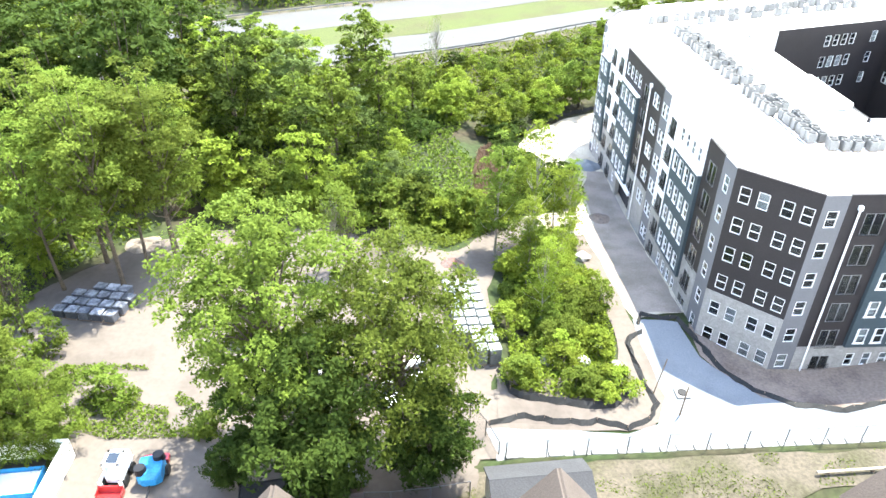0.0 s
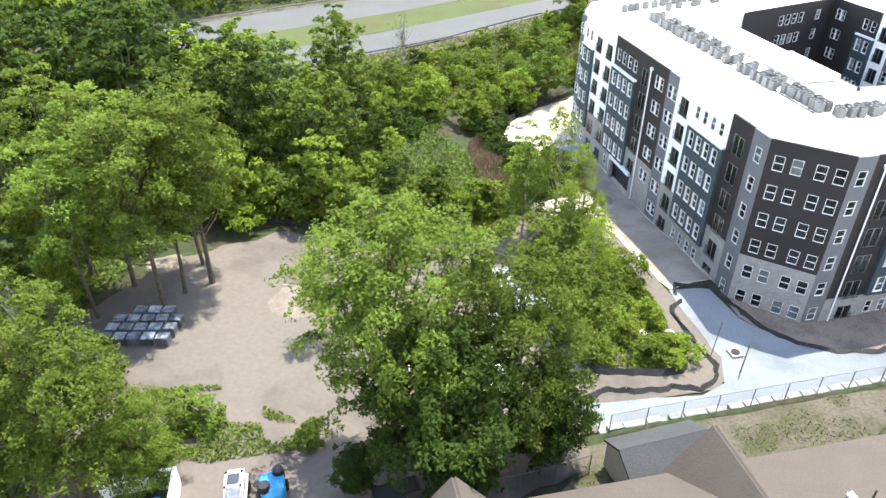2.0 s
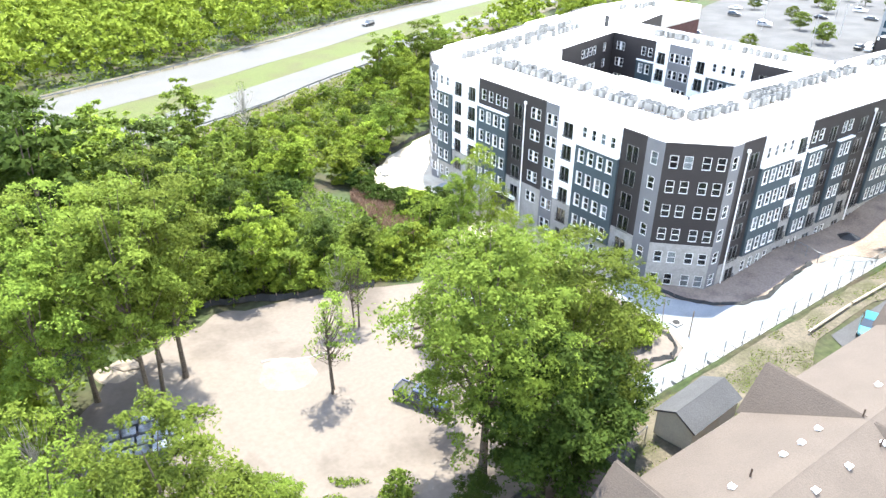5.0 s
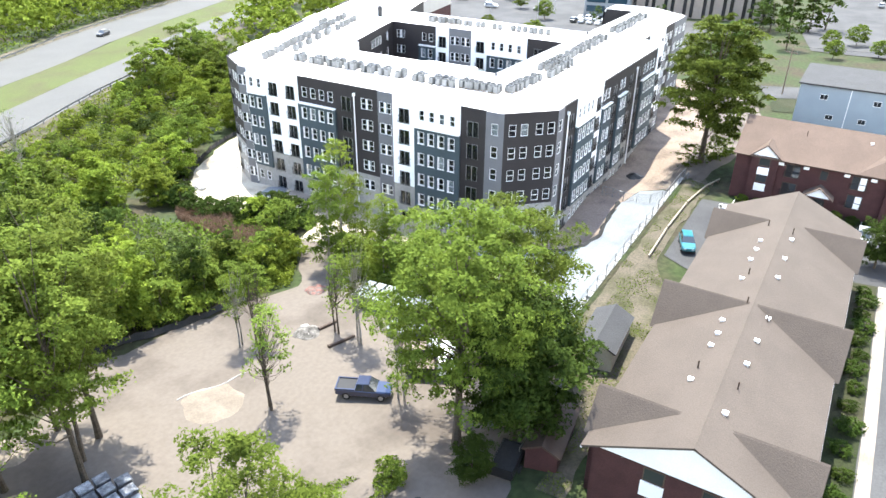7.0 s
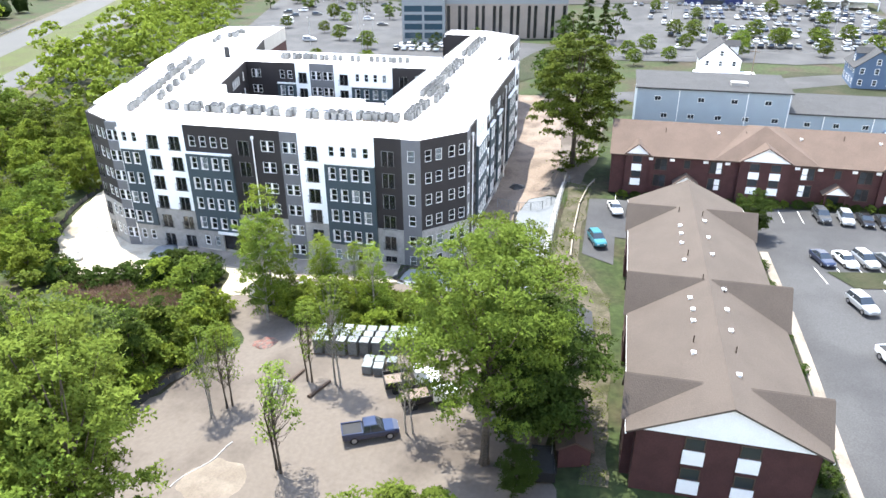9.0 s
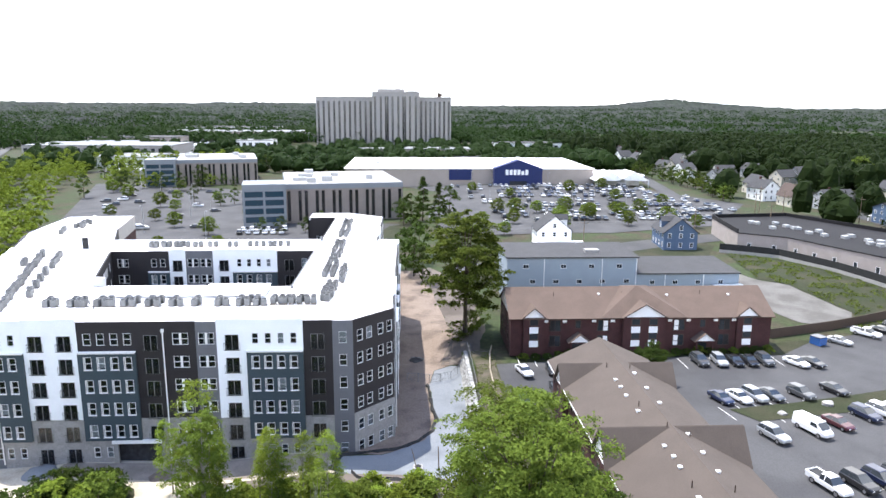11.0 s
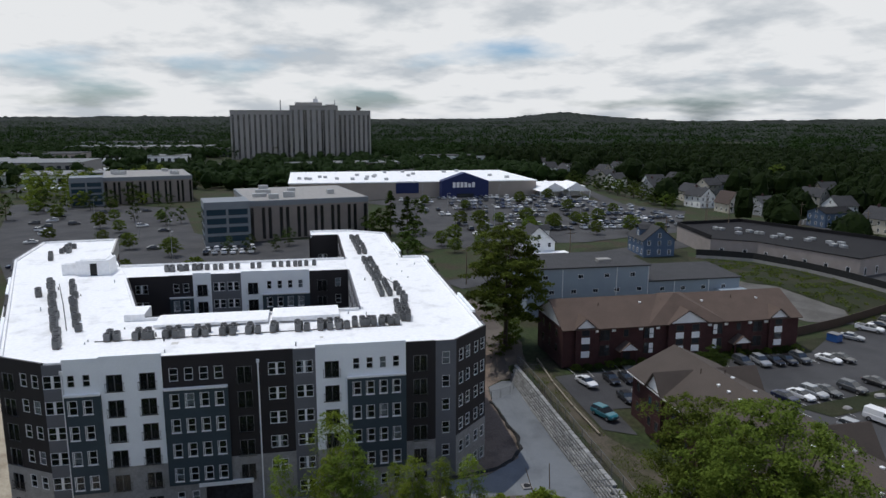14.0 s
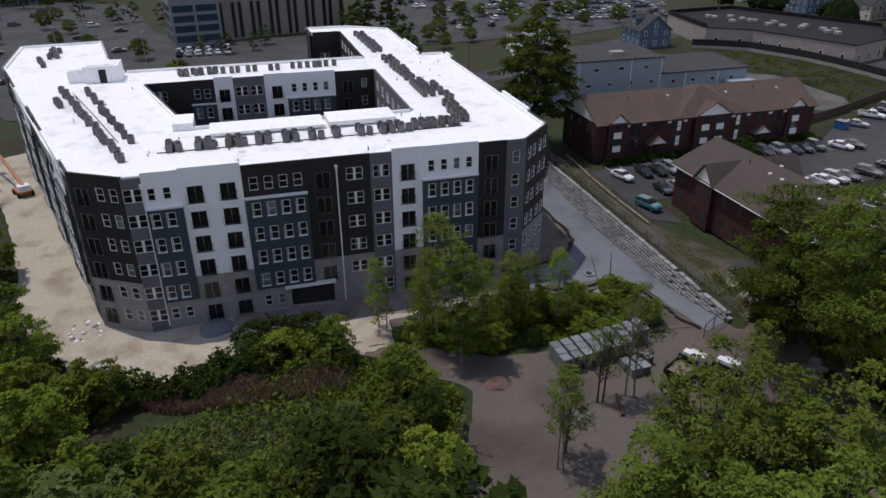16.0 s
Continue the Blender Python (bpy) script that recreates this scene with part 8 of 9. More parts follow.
# ---- sheds ----
def shed(x, y, rz, w, d, h, rh, wallm, roofm, label):
    z = height(x, y)
    t = thing("shed", pose(x, y, z, 0, 0, rz), label, "shed", "sheds")
    bm = bmesh.new()
    gable_body(bm, -w / 2, w / 2, -d / 2, d / 2, -0.3, h, h + rh)
    part("wall", bm, wallm, t)
    bm = bmesh.new()
    gable_roof(bm, -w / 2, w / 2, -d / 2, d / 2, h, h + rh, 0.2, 0.15)
    part("roof", bm, roofm, t)
    part("door", boxes((w / 2, w / 2 + 0.05, -0.6, 0.6, 0.05, 1.9)), M_BROWNTRIM, t)
    return t


shed(8.2, 30.6, 4, 6.8, 3.4, 2.1, 0.9, M_HOUSEBEIGE, M_GREYROOF, "small beige shed with grey gable roof")
shed(-6.9, 29.6, 8, 6.2, 2.6, 2.0, 0.7, M_BRICKRED, M_BROWNTRIM, "dark red shed with mossy brown roof")
t = thing("utility_trailer", pose(-10.8, 31.6, height(-10.8, 31.6), 0, 0, 8), "small dark utility trailer with mesh cover under trees", "trailer")
part("bed", boxes((-1.6, 1.6, -0.9, 0.9, 0.5, 0.58), (-1.6, 1.6, -0.92, -0.86, 0.58, 1.5), (-1.6, 1.6, 0.86, 0.92, 0.58, 1.5), (-1.62, -1.56, -0.9, 0.9, 0.58, 1.5), (1.56, 1.62, -0.9, 0.9, 0.58, 1.5)), M_BLACK, t)
part("cover", boxes((-1.5, 1.5, -0.85, 0.85, 1.40, 1.44)), M_SILT, t)
for s in (-1, 1):
    bm = bmesh.new()
    bmesh.ops.create_cone(bm, cap_ends=True, segments=12, radius1=0.35, radius2=0.35, depth=0.2, matrix=pose(0, s * 1.05, 0.35, 90))
    part("wheel", bm, M_TYRE, t)

# ---- pallets of stone ----
M_PALLETSTONE = mat("wrapped_grey_pavers", (0.15, 0.155, 0.155), 0.6, 0.2, 1.0, 6.0, 0.2, rnd=0.2)
M_PALLETTOP = mat("pale_plastic_cover", (0.175, 0.19, 0.19), 0.45, 0.15, 1.0, 6.0, rnd=0.25)
M_DARKWRAP = mat("dark_shrink_wrap", (0.095, 0.10, 0.115), 0.3, 0.25, 1.5, 7.0, rnd=0.3)
M_GREYWRAP = mat("silvery_shrink_wrap", (0.26, 0.27, 0.29), 0.3, 0.3, 1.5, 7.0, col2=(0.08, 0.085, 0.10), rnd=0.35)
rngp = random.Random(6)
pal_mesh = {}
for key, h, top, side in (("tall", 1.9, M_PALLETTOP, M_PALLETSTONE), ("low", 1.05, M_PALLETTOP, M_PALLETSTONE), ("wrap", 1.0, M_GREYWRAP, M_DARKWRAP)):
    a = mesh_of("wooden_base", boxes((-0.55, 0.55, -0.5, 0.5, 0.0, 0.12)), M_TIMBER)
    bm = boxes((-0.53, 0.53, -0.48, 0.48, 0.12, h))
    bmesh.ops.bevel(bm, geom=bm.edges[:], offset=0.05, segments=1, affect="EDGES")
    b = mesh_of("load", bm, side)
    c_ = mesh_of("cover", boxes((-0.545, 0.545, -0.495, 0.495, h - 0.12, h + 0.012)), top)
    pal_mesh[key] = (("wooden_base", a), ("load", b), ("cover", c_))


def pallet(x, y, rz, key, label, group):
    t = thing("pallet", pose(x, y, height(x, y) + 0.06, 0, 0, rz + rngp.uniform(-3, 3)), label, "pallet", group)
    for n, me in pal_mesh[key]:
        new(n, me).parent = t


for r in range(9):
    for c_ in range(3):
        if r < 2 and c_ == 0:
            continue
        x, y = 3.4 + 1.22 * c_ + 0.16 * r * -1 + 1.2, 47.2 + 1.28 * r
        pallet(x, y, 6, "tall", "pallet of grey stone blocks under pale plastic covers", "stone pallets")
for x, y in ((0.9, 49.8), (2.1, 50.0), (2.2, 48.7), (0.9, 51.0), (2.0, 51.2)):
    pallet(x, y, 6, "low", "low pallet of grey stone blocks under pale plastic covers", "stone pallets")
for r in range(5):
    for c_ in range(4):
        if (r, c_) in ((4, 3), (0, 3)):
            continue
        x, y = -34.0 + 1.28 * r + 0.45 * c_, 54.2 + 1.25 * c_ - 0.25 * r
        pallet(x, y, -12, "wrap", "pallet of pavers in dark shrink wrap on dirt", "wrapped pallets")
for x, y in ((-5.6, 34.2), (-4.4, 33.6), (-5.0, 35.4), (-6.4, 35.6)):
    pallet(x, y, 20, "low", "low pallet of grey stone blocks under trees", "stone pallets")

# ---- heaps, logs, rocks, hose ----
M_WALLGREY = mat("grey_rubble", (0.15, 0.14, 0.13), 0.95, 0.35, 1.6, 7.0, 0.6, col2=(0.06, 0.055, 0.05))
M_PALESAND = mat("pale_sand", (0.18, 0.1523, 0.1239), 1.0, 0.1, 0.5, 5.0, 0.3, col2=(0.1381, 0.1147, 0.09207))
def heap(name, x, y, r, h, material, label, category, seed, n=11):
    bm = bmesh.new()
    rows = []
    z = height(x, y)
    for i in range(n + 1):
        q = i / n
        row = []
        for k in range(22):
            a = 2 * math.pi * k / 22
            rr = r * q * (1 + 0.25 * noise.noise((math.cos(a) * 1.5 + seed, math.sin(a) * 1.5, q * 2)))
            px, py = x + rr * math.cos(a), y + rr * math.sin(a)
            hz = h * (1 - q) ** 0.9 * (1 + 0.5 * noise.noise((px * 0.8, py * 0.8, seed)))
            row.append(bm.verts.new((px, py, height(px, py) + hz - (0.1 if i == n else -0.05))))
        rows.append(row)
    for a, b in zip(rows, rows[1:]):
        for k in range(22):
            bm.faces.new((a[k], b[k], b[(k + 1) % 22], a[(k + 1) % 22]))
    bmesh.ops.remove_doubles(bm, verts=bm.verts[:], dist=0.001)
    bmesh.ops.recalc_face_normals(bm, faces=bm.faces[:])
    return tagged(part(name, bm, material, None), label, category)


heap("sand_mound", -17.0, 58.6, 3.3, 0.35, M_PALESAND, "low spread heap of pale sand on the lot", "sand heap", 1.0)
heap("sand_mound", -30.5, 67.5, 2.2, 0.5, M_PALESAND, "low heap of pale sand under trees", "sand heap", 6.0)
heap("gravel_heap", 25.6, 92.0, 2.2, 1.1, M_GRAVEL, "heap of grey gravel before the building", "gravel heap", 2.0)
heap("soil_mound", 24.0, 76.5, 1.6, 0.5, M_SOIL, "small heap of brown soil before the building", "soil heap", 3.0)
heap("soil_mound", -3.6, 59.0, 1.6, 0.7, M_WALLGREY, "heap of grey-brown rubble on the lot", "rubble heap", 4.0)
heap("dark_heap", 60.8, 44.0, 1.6, 0.5, M_BLACK, "dark heap of sheeting beside the building", "heap", 5.0)
rngr = random.Random(14)


def rock(x, y, s, material=None, label="rough grey rock on the ground"):
    bm = bmesh.new()
    bmesh.ops.create_icosphere(bm, subdivisions=2, radius=1.0)
    for v in bm.verts:
        v.co *= 1 + 0.45 * noise.noise(v.co * 1.3 + Vector((x, y, 0)))
        v.co.z *= 0.7
    o = part("rock", bm, material or M_CONC, None)
    o.matrix_basis = pose(x, y, height(x, y) + s * 0.3, 0, 0, rngr.uniform(0, 360)) @ Matrix.Scale(s, 4)
    tagged(o, label, "rock", "rocks")


for x, y, s in ((21.5, 105.2, 0.5), (20.6, 104.2, 0.6), (22.6, 104.6, 0.4), (19.4, 103.4, 0.45), (20.2, 102.6, 0.7), (28.6, -5.4, 0.6), (31.6, -13.6, 0.8), (-4.0, 58.4, 0.4), (-3.0, 59.8, 0.5), (18.0, 45.6, 0.8), (17.2, 49.5, 0.7), (18.6, 47.6, 0.6), (13.0, 49.8, 0.8), (12.0, 47.6, 0.7), (15.4, 48.0, 0.7), (19.2, 70.0, 0.7), (19.6, 66.5, 0.9)):
    rock(x, y, s)
for k in range(26):
    x, y = 32.0 + rngr.uniform(-3.2, 3.2), 106.6 + rngr.uniform(-1.4, 2.2)
    rock(x - 1.2, y, rngr.uniform(0.15, 0.4), M_TRIM if k % 2 else M_CONC, "broken pale building rubble beside the wall")
for x0, y0, x1, y1 in ((-4.6, 55.2, -1.6, 54.2), (-2.6, 58.2, -0.4, 57.6)):
    bm = tube(bmesh.new(), [(x0, y0, height(x0, y0) + 0.25), (x1, y1, height(x1, y1) + 0.25)], [0.22, 0.16], 8)
    tagged(part("log", bm, M_BROWNTRIM, None), "dark felled log lying on dirt", "log", "logs")
pts = [(-18.4 + 0.7 * k, 61.6 - 0.28 * k + 0.25 * math.sin(k * 0.9), 0) for k in range(10)]
tagged(part("hose", tube(bmesh.new(), [(x, y, height(x, y) + 0.14) for x, y, _ in pts], [0.07] * 10, 6), M_CONC, None), "pale hose lying across the dirt", "hose")
heap("rubbish_mound", 4.2, 64.4, 1.5, 0.8, mat("red_and_brown_rubbish", (0.17, 0.075, 0.06), 0.8, 0.35, 2.5, 6.0, 0.3, col2=(0.10, 0.09, 0.08)), "heap of red and brown rubbish by the track", "rubbish", 9.0)
t = thing("floor_drain", pose(23.7, 44.2, height(23.7, 44.2) + 0.1), "concrete drain box with round grate in gravel", "drain")
part("box", boxes((-0.6, 0.6, -0.6, 0.6, -0.1, 0.25)), M_CONC, t)
bm = bmesh.new()
bmesh.ops.create_cone(bm, cap_ends=True, segments=16, radius1=0.42, radius2=0.42, depth=0.1, matrix=Matrix.Translation((0, 0, 0.29)))
part("grate", bm, M_BLACK, t)


# ---- retaining wall, fences, silt cloth ----
def polyline(pts, step):
    out = []
    for (ax, ay), (bx, by) in zip(pts, pts[1:]):
        n = max(1, round(math.hypot(bx - ax, by - ay) / step))
        out += [(ax + (bx - ax) * k / n, ay + (by - ay) * k / n) for k in range(n)]
    return out + [pts[-1]]


def chain_fence(name, pts, h, label, step=3.0, base=0.0, mat_=None, mesh_gap=0.22):
    """Posts, a top rail and a diagonal wire net between them."""
    t = thing(name, Matrix(), label, "fence", "fences")
    line = polyline(pts, step)
    for i, (x, y) in enumerate(line):
        z = height(x, y) + base
        part("post", tube(bmesh.new(), [(x, y, z - 0.3), (x, y, z + h)], [0.045, 0.045], 6), mat_ or M_FENCE, t)
    for (ax, ay), (bx, by) in zip(line, line[1:]):
        za, zb = height(ax, ay) + base, height(bx, by) + base
        part("rail", tube(bmesh.new(), [(ax, ay, za + h - 0.03), (bx, by, zb + h - 0.03)], [0.034, 0.034], 5), mat_ or M_FENCE, t)
        bm = bmesh.new()
        L_ = math.hypot(bx - ax, by - ay)
        n = int(L_ / mesh_gap)
        for k in range(-int(h / mesh_gap), n):
            for s in (1, -1):
                u0, u1 = k * mesh_gap, k * mesh_gap + h
                q0, q1 = (0.05, h - 0.05) if s > 0 else (h - 0.05, 0.05)
                a0, a1 = max(0, u0), min(L_, u1)
                if a1 - a0 < 0.1:
                    continue
                f0, f1 = (a0 - u0) / h, (a1 - u0) / h
                z0, z1 = q0 + (q1 - q0) * f0, q0 + (q1 - q0) * f1
                p0 = Vector((ax + (bx - ax) * a0 / L_, ay + (by - ay) * a0 / L_, za + (zb - za) * a0 / L_ + z0))
                p1 = Vector((ax + (bx - ax) * a1 / L_, ay + (by - ay) * a1 / L_, za + (zb - za) * a1 / L_ + z1))
                d = Vector((0, 0, 0.009))
                bm.faces.new([bm.verts.new(v) for v in (p0 - d, p1 - d, p1 + d, p0 + d)])
        o = part("wire_net", bm, mat_ or M_FENCE, t)
        o["kind"] = "stuff"
    return t


M_WALLBLOCK = mat("split_face_block", (0.27, 0.27, 0.265), 0.95, 0.2, 1.0, 7.0, 0.4, rnd=0.22)
rw = thing("retaining_wall", Matrix(), "dry-laid wall of rough grey concrete blocks along the gravel yard", "wall", kind="structure")
blk = bmesh.new()
box(blk, -0.64, 0.64, -0.30, 0.30, -0.19, 0.19)
bmesh.ops.bevel(blk, geom=blk.edges[:], offset=0.045, segments=1, affect="EDGES")
BLOCK = mesh_of("block", blk, M_WALLBLOCK)
rngb = random.Random(30)
x = 6.6
while x < 56:
    rows_ = min(8, math.ceil((wall_top(x) - height(x, 36.2) + 0.2) / 0.39))
    zb = wall_top(x) - 0.02 - 0.39 * rows_
    for k in range(rows_):
        o = new("block", BLOCK)
        o.parent = rw
        o.matrix_basis = pose(x + (0.65 if k % 2 else 0), 35.62 + 0.11 * (rows_ - 1 - k) + rngb.uniform(-0.04, 0.04), zb + 0.195 + 0.39 * k, 0, 0, rngb.uniform(-2.5, 2.5)) @ Matrix.Diagonal((rngb.uniform(0.94, 1.0), 1, 1, 1))
    x += 1.32
chain_fence("chain_link_fence", [(6.6, 35.3), (22, 35.3), (40, 35.3), (56.5, 35.3)], 1.9, "grey chain-link fence on top of the block wall", 3.0, 0.0)
chain_fence("chain_link_fence", [(4.3, 40.4), (5.4, 38.4), (6.2, 36.2)], 1.9, "black chain-link gate across the end of the gravel yard", 2.0, 0.0, M_BLACK)
chain_fence("chain_link_fence", [(49.4, 45.6), (48.8, 42.0), (50.5, 38.4), (56.5, 34.7)], 1.6, "thin chain-link fence round the end of the yard", 2.2)
chain_fence("chain_link_fence", [(-10, 31.0), (-2, 31.4), (3.6, 32.0)], 1.8, "grey chain-link fence under the large trees", 2.4)
M_PALETIMBER = mat("sun_bleached_timber", (0.30, 0.26, 0.20), 0.9, 0.2, 1.5, 9.0, 0.2)
t = thing("timber_rail", Matrix(), "long weathered timber guard rail along the dry verge", "fence", "fences")
for (ax, ay), (bx, by) in zip(((29, 32.4), (38, 32.6), (47, 32.4), (54.5, 31.6)), ((37.6, 32.6), (46.6, 32.4), (54.2, 31.6), (60, 30.6))):
    part("rail", tube(bmesh.new(), [(ax, ay, height(ax, ay) + 0.45), (bx, by, height(bx, by) + 0.45)], [0.12, 0.12], 6), M_PALETIMBER, t)
    for q in (0.1, 0.5, 0.9):
        x, y = ax + (bx - ax) * q, ay + (by - ay) * q
        part("post", boxes((x - 0.1, x + 0.1, y - 0.1, y + 0.1, height(x, y) - 0.3, height(x, y) + 0.5)), M_TIMBER, t)


def silt_fence(pts, label, h=0.75, seed=1):
    t = thing("silt_fence", Matrix(), label, "silt fence", "silt fences")
    line = polyline(pts, 0.8)
    bm = bmesh.new()
    prev = None
    for i, (x, y) in enumerate(line):
        x, y = x + 0.25 * noise.noise((x, y, seed)), y + 0.25 * noise.noise((y, x, seed + 3))
        hh = h * (0.55 + 0.6 * abs(noise.noise((x * 0.7, y * 0.7, seed + 9))))
        z = height(x, y)
        wl, wr = 0.15 + 0.55 * abs(noise.noise((x * 0.9, y * 0.9, seed + 20))), 0.15 + 0.6 * abs(noise.noise((y * 0.9, x * 0.9, seed + 30)))
        j = min(i + 1, len(line) - 1)
        ex, ey = line[j][0] - line[j - 1][0], line[j][1] - line[j - 1][1]
        el = math.hypot(ex, ey) + 1e-6
        ex, ey = -ey / el, ex / el
        cur = [bm.verts.new(p) for p in ((x - ex * wl, y - ey * wl, height(x - ex * wl, y - ey * wl) + 0.15), (x + 0.12 * math.sin(i), y + 0.1, z + 0.15 + hh), (x + ex * wr, y + ey * wr, height(x + ex * wr, y + ey * wr) + 0.15))]
        if prev:
            bm.faces.new((prev[0], cur[0], cur[1], prev[1])), bm.faces.new((prev[1], cur[1], cur[2], prev[2]))
        prev = cur
        if i % 3 == 0:
            part("stake", boxes((x - 0.03, x + 0.03, y - 0.03, y + 0.03, z - 0.2, z + h * 1.1)), M_TIMBER, t)
    part("cloth", bm, M_SILT, t, "sagging black silt cloth")


silt_fence([(-21, 76.5), (-14.8, 74.6), (-8.8, 71.9), (-4.6, 70.9), (-1, 69.4)], "black silt fence along the edge of the wood", 0.9)
silt_fence([(5.8, 39.7), (9, 40.6), (12, 40.2), (15, 40.4), (17.5, 40.0), (19.8, 41.0), (21.0, 43.0), (20.6, 46), (20.4, 49), (20.8, 51.6), (22.4, 52.4)], "torn black silt cloth round the overgrown patch", 0.5, 4)
silt_fence([(22.2, 53.6), (23.0, 55.2), (24.6, 54.6), (26.6, 54.4), (27.4, 51.8), (28.2, 48), (30.2, 44.2), (33, 42.2), (37, 41.4), (42, 42), (48, 42.4)], "torn black silt cloth along the bare soil", 0.4, 6)
silt_fence([(16.8, 92), (15.2, 99), (18.4, 105.4), (26, 112.3), (35, 116.2), (48, 118.8)], "black silt fence round the construction ground", 0.8, 8)
silt_fence([(7.4, 46.0), (8.0, 43.4), (9.6, 42.4), (13.4, 42.0), (16.8, 42.2), (18.6, 44.0), (18.8, 47.5)], "low black silt fence inside the overgrown patch", 0.7, 10)


# ---- highway rails ----
def guard_rail(offset, label):
    t = thing("guard_rail", Matrix(), label, "guard rail", "guard rails")
    dx, dy = 0.9119, 0.4104
    nx, ny = -dy, dx
    for s in range(-8, 20):
        u0, u1 = 12.0 * s, 12.0 * s + 11.98
        pts = []
        for u in (u0, u1):
            x, y = dx * u + nx * offset, 157.6 + dy * u + ny * offset
            pts.append((x, y, height(x, y) + 0.95))
        bm = bmesh.new()
        (ax, ay, az), (bx, by, bz) = pts
        prof = [(0.0, -0.16), (0.06, -0.10), (0.0, 0.0), (0.06, 0.10), (0.0, 0.16), (-0.02, 0.16), (-0.02, -0.16)]
        r0, r1 = [bm.verts.new((ax + nx * p, ay + ny * p, az + q)) for p, q in prof], [bm.verts.new((bx + nx * p, by + ny * p, bz + q)) for p, q in prof]
        for k in range(7):
            bm.faces.new((r0[k], r0[(k + 1) % 7], r1[(k + 1) % 7], r1[k]))
        part("beam", bm, M_FENCE, t)
        for q in (0.05, 0.38, 0.71):
            x, y = ax + (bx - ax) * q, ay + (by - ay) * q
            part("post", boxes((x - 0.08, x + 0.08, y - 0.08, y + 0.08, height(x, y) - 0.2, az + 0.16)), M_FENCE, t)


guard_rail(-17.4, "weathered steel guard rail beside the near carriageway")
guard_rail(22.8, "weathered steel guard rail beside the far carriageway")


# ---- poles and lamps ----
def utility_pole(x, y, h, rz, label="tall timber utility pole with crossarm"):
    t = thing("utility_pole", pose(x, y, height(x, y), 0, 0, rz), label, "pole", "utility poles")
    part("pole", tube(bmesh.new(), [(0, 0, -0.5), (0, 0, h)], [0.16, 0.10], 8), M_TIMBER, t)
    part("crossarm", boxes((-1.2, 1.2, -0.06, 0.06, h - 1.0, h - 0.85)), M_TIMBER, t)
    for dx in (-1.1, -0.5, 0.5, 1.1):
        part("insulator", tube(bmesh.new(), [(dx, 0, h - 0.85), (dx, 0, h - 0.65)], [0.05, 0.04], 6), M_CONC, t)


POLES = [(118, 30, 10), (133, -4, 10), (148, -42, 10), (160, -72, 10), (186, -80, 11), (196, -96, 11), (175, -112, 11), (150, -118, 11), (206, -92, 11)]
for x, y, h in POLES:
    utility_pole(x, y, h, 70)
tagged(part("wire", tube(bmesh.new(), [(POLES[0][0] + (POLES[3][0] - POLES[0][0]) * q, POLES[0][1] + (POLES[3][1] - POLES[0][1]) * q, 14.3 - 3.0 * (q * 3 % 1) * (1 - (q * 3 % 1))) for q in np.linspace(0, 1, 31)], [0.025] * 31, 4), M_BLACK, None), "sagging black overhead wire between poles", "wire")


def lamp_post(x, y, h, label, group="lamp posts"):
    t = thing("lamp_post", pose(x, y, height(x, y), 0, 0, (x * 13) % 360), label, "lamp post", group)
    part("pole", tube(bmesh.new(), [(0, 0, 0), (0, 0, h)], [0.09, 0.06], 6), M_GALV, t)
    part("arm", tube(bmesh.new(), [(0, 0, h), (0.9, 0, h + 0.1)], [0.04, 0.04], 5), M_GALV, t)
    part("lamp_head", boxes((0.6, 1.3, -0.18, 0.18, h + 0.02, h + 0.16)), M_GALV, t)


for x, y in ((240, 10), (265, -20), (215, -20), (250, -50), (200, 0), (225, -45), (275, 15), (190, 115), (215, 130), (245, 138), (180, 135), (270, 160), (300, 180), (165, 110)):
    lamp_post(x, y, 9.5, "grey steel car park lamp post")
utility = thing("site_pole", pose(22.6, 41.6, height(22.6, 41.6)), "thin leaning timber pole on the gravel yard", "pole")
part("pole", tube(bmesh.new(), [(0, 0, -0.3), (0.2, 0.1, 3.4)], [0.09, 0.06], 6), M_TIMBER, utility)
for px, py in ((20.9, 44.0),):
    t = thing("site_pole", pose(px, py, height(px, py)), "thin leaning timber pole on the gravel yard", "pole")
    part("pole", tube(bmesh.new(), [(0, 0, -0.3), (1.1, 1.0, 3.6)], [0.06, 0.05], 6), M_TIMBER, t)

# ---- dark fences and dumpster by the parking lot ----
t = thing("timber_fence", Matrix(), "long dark weathered board fence behind the parking lot", "fence", "fences")
line = polyline([(60.8, -20.5), (66, -36), (72, -52), (76, -66)], 2.4)
for (ax, ay), (bx, by) in zip(line, line[1:]):
    za, zb = height(ax, ay), height(bx, by)
    bm = bmesh.new()
    solid(bm, [(ax, ay, za), (bx, by, zb), (bx, by, zb + 1.8), (ax, ay, za + 1.8), (ax + 0.1, ay + 0.05, za), (bx + 0.1, by + 0.05, zb), (bx + 0.1, by + 0.05, zb + 1.8), (ax + 0.1, ay + 0.05, za + 1.8)], [(0, 1, 2, 3), (7, 6, 5, 4), (0, 4, 5, 1), (3, 2, 6, 7), (0, 3, 7, 4), (1, 5, 6, 2)])
    part("panel", bm, M_BROWNTRIM, t)
t = thing("screen_fence", Matrix(), "green-black screened fence on a pale low wall by the warehouse", "fence", "fences")
line = polyline([(129, -41.6), (119.5, -53.6), (104, -59.5), (80, -65.5), (66, -74)], 3.0)
